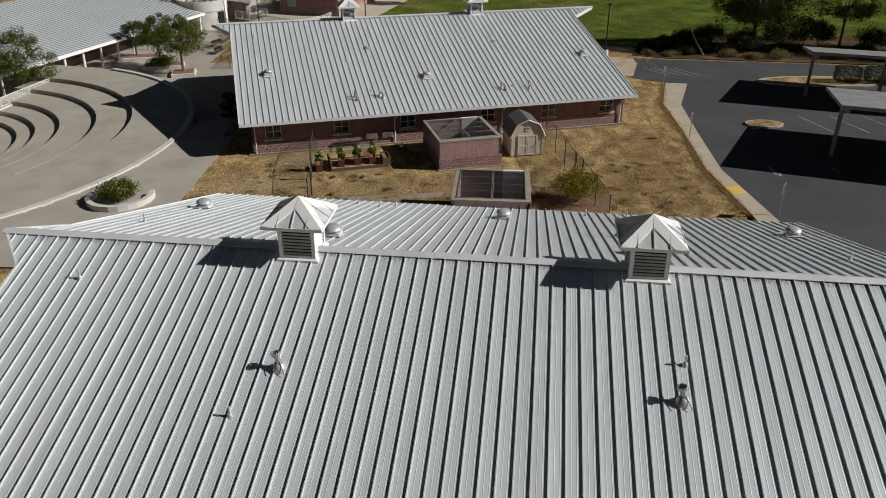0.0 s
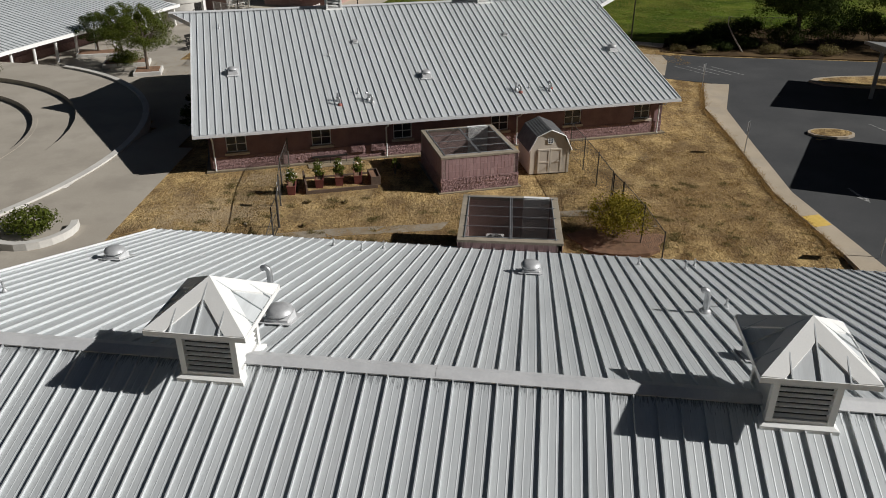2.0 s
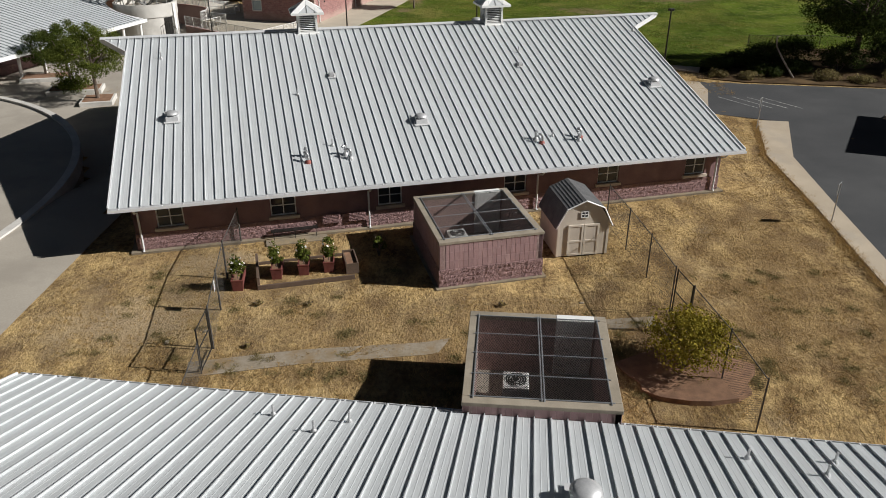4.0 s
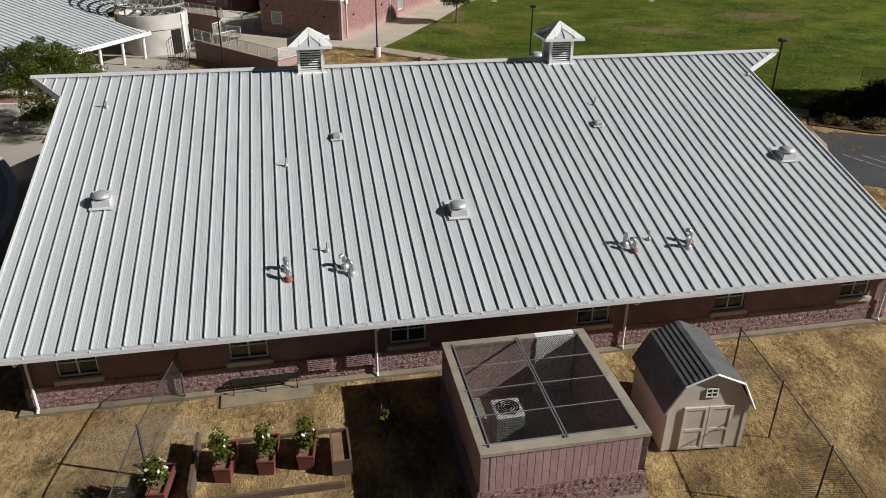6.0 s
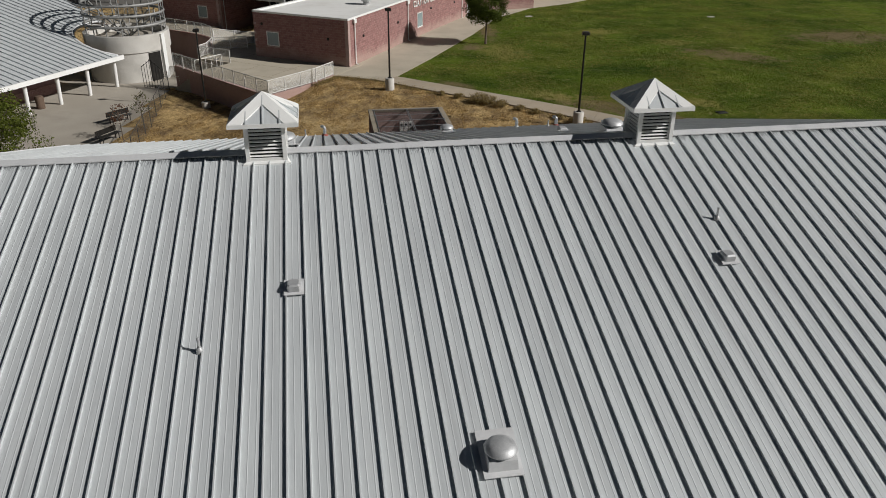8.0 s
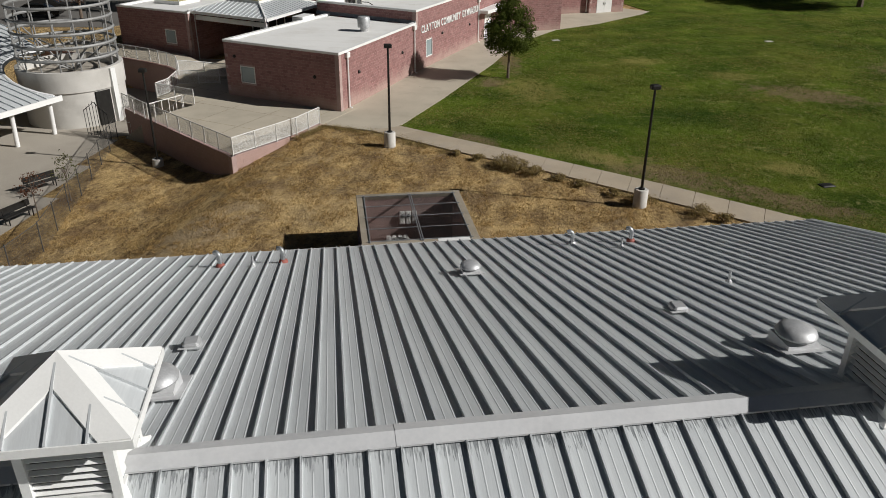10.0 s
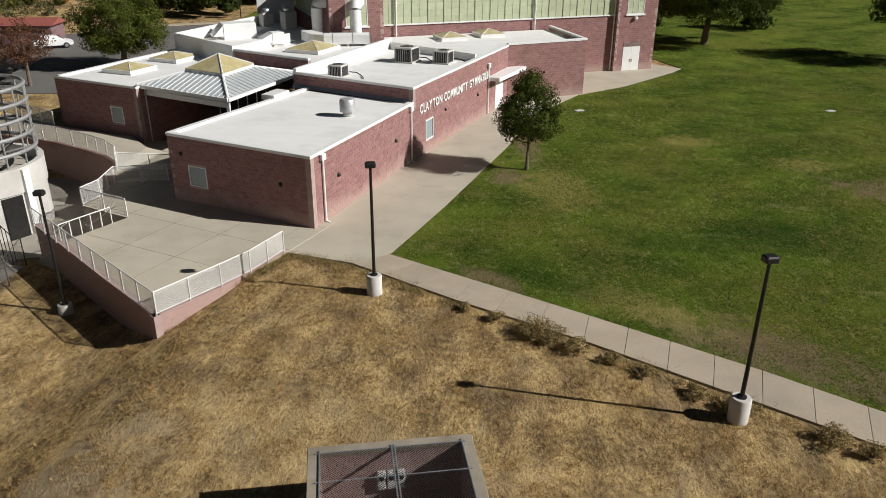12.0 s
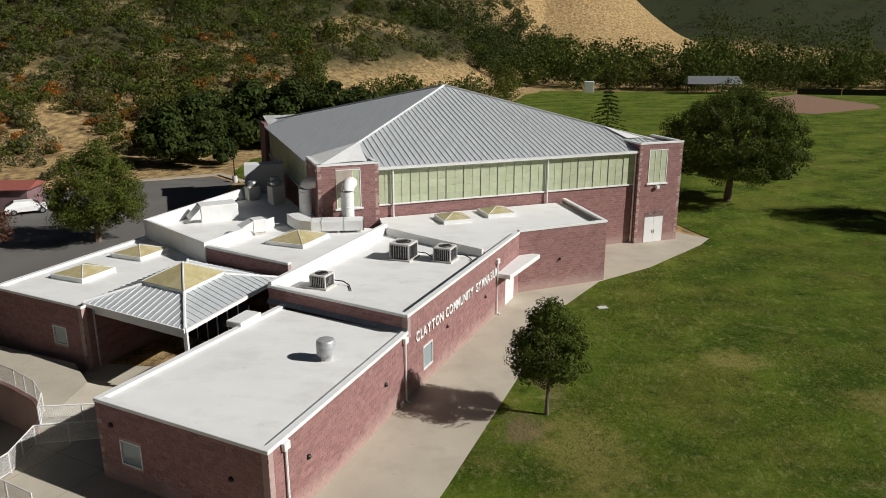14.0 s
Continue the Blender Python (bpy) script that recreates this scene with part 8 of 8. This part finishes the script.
part("roof", Shape().add([(-11, -4, 3.2), (11, -4, 3.2), (11, 4, 3.2), (-11, 4, 3.2), (-10, 0, 5.6), (10, 0, 5.6)], [(0, 1, 5, 4), (2, 3, 4, 5), (1, 2, 5), (3, 0, 4), (3, 2, 1, 0)]), GALV, pav)
for px in (-9, -3, 3, 9):
    for py in (-3.2, 3.2):
        part("post", Shape().box(px - 0.15, px + 0.15, py - 0.15, py + 0.15, 0, 3.2), WOODD, pav)
scr = thing("field_screen", pose(6.6, 342, 0, 0, 0, 0), "white field storage container", "container")
part("case", Shape().cbox(-1.6, 1.6, -1, 1, 0, 3.6, 0.08), WHITE, scr)
pine = thing("young_conifer", pose(5.5, 240, 0), "slim dark conifer with drooping tiers behind the hall", "tree")
part("trunk", Shape().tube([(0, 0, -0.2), (0, 0, 10.2)], [0.2, 0.03], 6), BARK, pine)
pv_, pf_, pk_ = [], [], 0
gp = random.Random(3)
for q in range(12):
    zz = 1.2 + q * 0.74
    for w_ in range(5):
        aa, rr = w_ * 1.257 + q * 0.7 + gp.uniform(-0.3, 0.3), 4.0 * (1 - q / 12.5) * gp.uniform(0.7, 1.1)
        for u in (0.3, 0.55, 0.8, 1.0):
            v, f = leaves(26, (rr * u * math.cos(aa), rr * u * math.sin(aa), zz - 0.22 * rr * u), (0.42 * (1.2 - 0.5 * u), 0.42 * (1.2 - 0.5 * u), 0.16), 0.13, 900 + q * 40 + w_ * 5 + int(u * 4))
            pv_.append(v)
            pf_.append(f + pk_)
            pk_ += len(v)
part("crown", raw("crown", np.concatenate(pv_), np.concatenate(pf_), LEAFO), LEAFO, pine)
outfield = thing("outfield_fence", pose(0, 0, 0), "dark low outfield fence before the tree belt", "fence")
for k in range(4, 14):
    part("fence_panel", Shape().box(0.1, 12.9, -0.04, 0.04, 0.06, 1.9, pose(20 + k * 13, 347 - k * 1.5, 0, 0, 0, -6.5)), DARKST, outfield)


# ---- dry tufts and lawn blades ----
def tufts(name, spots, h, spread, material, label, blades=5, seed=1, wide=1.0):
    g = np.random.default_rng(seed)
    p = np.repeat(np.array(spots), blades, axis=0)
    n = len(p)
    base = p + np.concatenate([g.normal(size=(n, 2)) * spread * 0.5, np.zeros((n, 1))], 1)
    a = g.uniform(0, math.tau, n)
    w = g.uniform(0.005, 0.013, n) * wide
    hh = g.uniform(0.4, 1.2, n) * h
    side = np.stack([np.cos(a), np.sin(a), np.zeros(n)], 1) * w[:, None]
    tip = base + np.concatenate([g.normal(size=(n, 2)) * spread, hh[:, None]], 1)
    v = np.stack([base - side, base + side, tip], 1).reshape(-1, 3)
    f = np.arange(3 * n).reshape(-1, 3)
    ob = new(name, raw(name, v, f, material))
    return tagged(ob, label, "grass", kind="stuff")


def dry_zone(x, y):
    if 39.5 < y < 53.5 + (x + 9) * 0.28 and -16.5 < x < 18.6:
        return not (-0.9 < x < 4.9 and 48.5 < y < 55.5)
    if 80 < y < 106 and -31 < x < 22:
        d = (y - 106.4) + (x + 12.0) * 0.50
        return d < -2.6 - max(0, x + 12) * 0.02 and y - 99 < (x + 20) * 3 + 20 and (x > -20 or y < 98 + (-20 - x) * 0.72)
    if 15.6 < x < 21 and 50 < y < 74:
        return x < 18.6 + max(0, (y - 66) * 0.3)
    return False


rg = random.Random(11)
for name_, low, high, count, h_, wide_ in (("dry_grass", 39.5, 79.0, 15000, 0.075, 0.8), ("long_dry_grass", 80.0, 106.0, 17000, 0.15, 0.9)):
    pts = []
    while len(pts) < count:
        x, y = rg.uniform(-31, 22), rg.uniform(low, high)
        if dry_zone(x, y) and noise.noise((x * 0.9, y * 0.6, 5)) + 0.5 * noise.noise((x * 3.0, y * 3.0, 7)) > rg.uniform(-0.25, 0.25):
            pts.append((x, y, height(x, y) - 0.01))
    tufts(name_, pts, h_, h_ * 0.75, DRYT, "short dry golden grass tufts" if h_ < 0.1 else "long lodged dry golden grass", 8, 2, wide_)
edge, pts_walk = [], []
for (a, b) in zip(path_out[:-1], path_out[1:]):
    for k in range(260):
        f = rg.random()
        if noise.noise(((a[0] + (b[0] - a[0]) * f) * 0.55, a[1] * 0.05, 2.0)) < rg.uniform(-0.15, 0.45):
            continue
        edge.append((a[0] + (b[0] - a[0]) * f - 0.25 + rg.gauss(0, 0.28), a[1] + (b[1] - a[1]) * f - 0.35 + rg.gauss(0, 0.28), 0))
for (a, b) in zip([(-18.0, 103.4), (-16.9, 106.0), (-13.6, 105.2)], [(-16.9, 106.0), (-13.6, 105.2), (-8.4, 102.3)]):
    for k in range(120):
        f = rg.random()
        edge.append((a[0] + (b[0] - a[0]) * f + rg.gauss(0.1, 0.2), a[1] + (b[1] - a[1]) * f - 0.3 + rg.gauss(0, 0.22), -0.02))
tufts("path_weeds", edge, 0.22, 0.16, DUSTW, "dry weeds along the path edge", 12, 3)

for (a, b) in zip([(18.9, 41.7), (18.35, 49.4), (18.95, 58), (19.25, 65.9)], [(18.35, 49.4), (18.95, 58), (19.25, 65.9), (21.2, 73.2)]):
    for k in range(220):
        f = rg.random()
        edge2 = (a[0] + (b[0] - a[0]) * f - 0.12 + rg.gauss(0, 0.14), a[1] + (b[1] - a[1]) * f, 0.02)
        pts_walk.append(edge2)
tufts("verge_grass", pts_walk, 0.20, 0.12, DRYT, "dry grass growing over the sidewalk edge", 12, 4)


def on_lawn(x, y):
    inside, n = False, len(lawn_poly)
    for i in range(n):
        (x0, y0), (x1, y1) = lawn_poly[i], lawn_poly[i - 1]
        if (y0 > y) != (y1 > y) and x < (x1 - x0) * (y - y0) / (y1 - y0) + x0:
            inside = not inside
    return inside


pts = []
while len(pts) < 45000:
    x, y = rg.uniform(-12, 34), 92 + 66 * rg.random() ** 1.3
    if on_lawn(x, y) and noise.noise((x * 0.35, y * 0.35, 9)) > rg.uniform(-0.3, 0.3):
        pts.append((x, y, 0.055))
tufts("lawn_blades", pts, 0.07, 0.09, LAWNT, "short mown green grass blades", 3, 8, 2.2)
pts = []
while len(pts) < 16000:
    x, y = rg.uniform(-12, 34), 92 + 66 * rg.random() ** 1.3
    if on_lawn(x, y) and noise.noise((x * 0.25, y * 0.25, 14)) > rg.uniform(-0.1, 0.35):
        pts.append((x, y, 0.055))
tufts("dry_lawn_blades", pts, 0.06, 0.11, LAWNY, "yellowed grass blades scattered in the lawn", 4, 9, 2.2)

wr = random.Random(5)
pts = []
for k in range(150):
    x, y = wr.uniform(-14, 18.5), 41.5 + 9.5 * wr.random() ** 1.2
    if -1.2 < x < 9.5 and y > 47.5 or -8.6 < x < -3 and y > 48.5:
        continue
    for q in range(wr.randint(3, 16)):
        pts.append((x + wr.gauss(0, 0.14), y + wr.gauss(0, 0.12), height(x, y)))
tufts("yard_weeds", pts, 0.11, 0.15, WEED, "small dusty green-brown weeds over the yard", 10, 15)
for k, (x, y) in enumerate(((5.3, 47.9), (2.0, 46.4), (8.9, 45.6), (9.9, 45.0), (10.1, 44.5), (10.6, 44.9), (-9.4, 45.4), (-10.6, 44.6), (4.4, 44.0))):
    st_ = thing("rubble_stone", pose(x, y, height(x, y), 0, 0, 40 * k), "pale broken concrete lump lying in dry grass", "stone", "rubble stones")
    part("stone", Shape().cbox(-0.10 - 0.02 * (k % 3), 0.10, -0.07, 0.06 + 0.02 * (k % 2), -0.03, 0.05, 0.03), OLDPATH, st_)
for k, (x, y, r_) in enumerate(((-5.1, 100.0, 0.95), (-4.3, 99.6, 0.8), (-3.4, 99.0, 0.65), (-2.2, 98.4, 0.5), (-1.1, 97.7, 0.45), (0.6, 96.7, 0.5), (1.7, 96.1, 0.6), (-7.9, 101.6, 0.4), (-6.6, 100.9, 0.5), (4.3, 94.7, 0.7), (5.4, 94.2, 0.55), (7.0, 93.2, 0.6), (8.8, 92.3, 0.7), (10.6, 91.2, 0.5))):
    shrub("path_weed", x, y, r_, r_ * 0.75, DUSTW, "straggly dusty weed clump beside the path", "weed", int(2300 * r_), 0.032, 400 + k)
for x, y, c in ((-2.0, 136.8, CAST), (18.9, 140.0, CAST), (11.6, 99.6, DARKST)):
    vb = thing("valve_box", pose(x, y, 0.05, 0, 0, 20), "dark valve box lid set in the lawn" if c is DARKST else "pale concrete valve box lid set in the lawn", "valve box", "valve boxes")
    part("collar", Shape().cbox(-0.36, 0.36, -0.26, 0.26, -0.05, 0.06, 0.015), c, vb)
    part("lid", Shape().cbox(-0.28, 0.28, -0.19, 0.19, 0.03, 0.072, 0.01), c, vb)


# ---- sealed joints in the concrete ----
def joints(name, poly, z, way, step, start, label):
    """Thin dark sealed joints across a paved area, in two directions."""
    def inside(x, y):
        hit, n = False, len(poly)
        for i in range(n):
            (x0, y0), (x1, y1) = poly[i], poly[i - 1]
            if (y0 > y) != (y1 > y) and x < (x1 - x0) * (y - y0) / (y1 - y0) + x0:
                hit = not hit
        return hit
    t = thing(name, pose(0, 0, 0), label, "joint", kind="structure")
    for turn_ in (0, 90):
        a = radians(way + turn_)
        u, v = Vector((math.cos(a), math.sin(a))), Vector((-math.sin(a), math.cos(a)))
        for k in range(-14, 15):
            o = Vector(start) + v * (k * step)
            run0 = None
            for q in range(-160, 161):
                p = o + u * (q * 0.2)
                now = inside(*p)
                if now and run0 is None:
                    run0 = p
                if run0 is not None and (not now or q == 160):
                    w = (p - run0).length
                    if w > 0.6:
                        part("joint", Shape().box(0, w - 0.1, -0.011, 0.011, z - 0.02, z + 0.003 + 0.001 * (turn_ > 0), pose(run0.x, run0.y, 0, 0, 0, way + turn_)), FOOT, t)
                    run0 = None


joints("terrace_joints", TERRACE, 0.1, -18.9, 3.1, (-22.0, 104.6), "dark sealed control joints across the terrace")
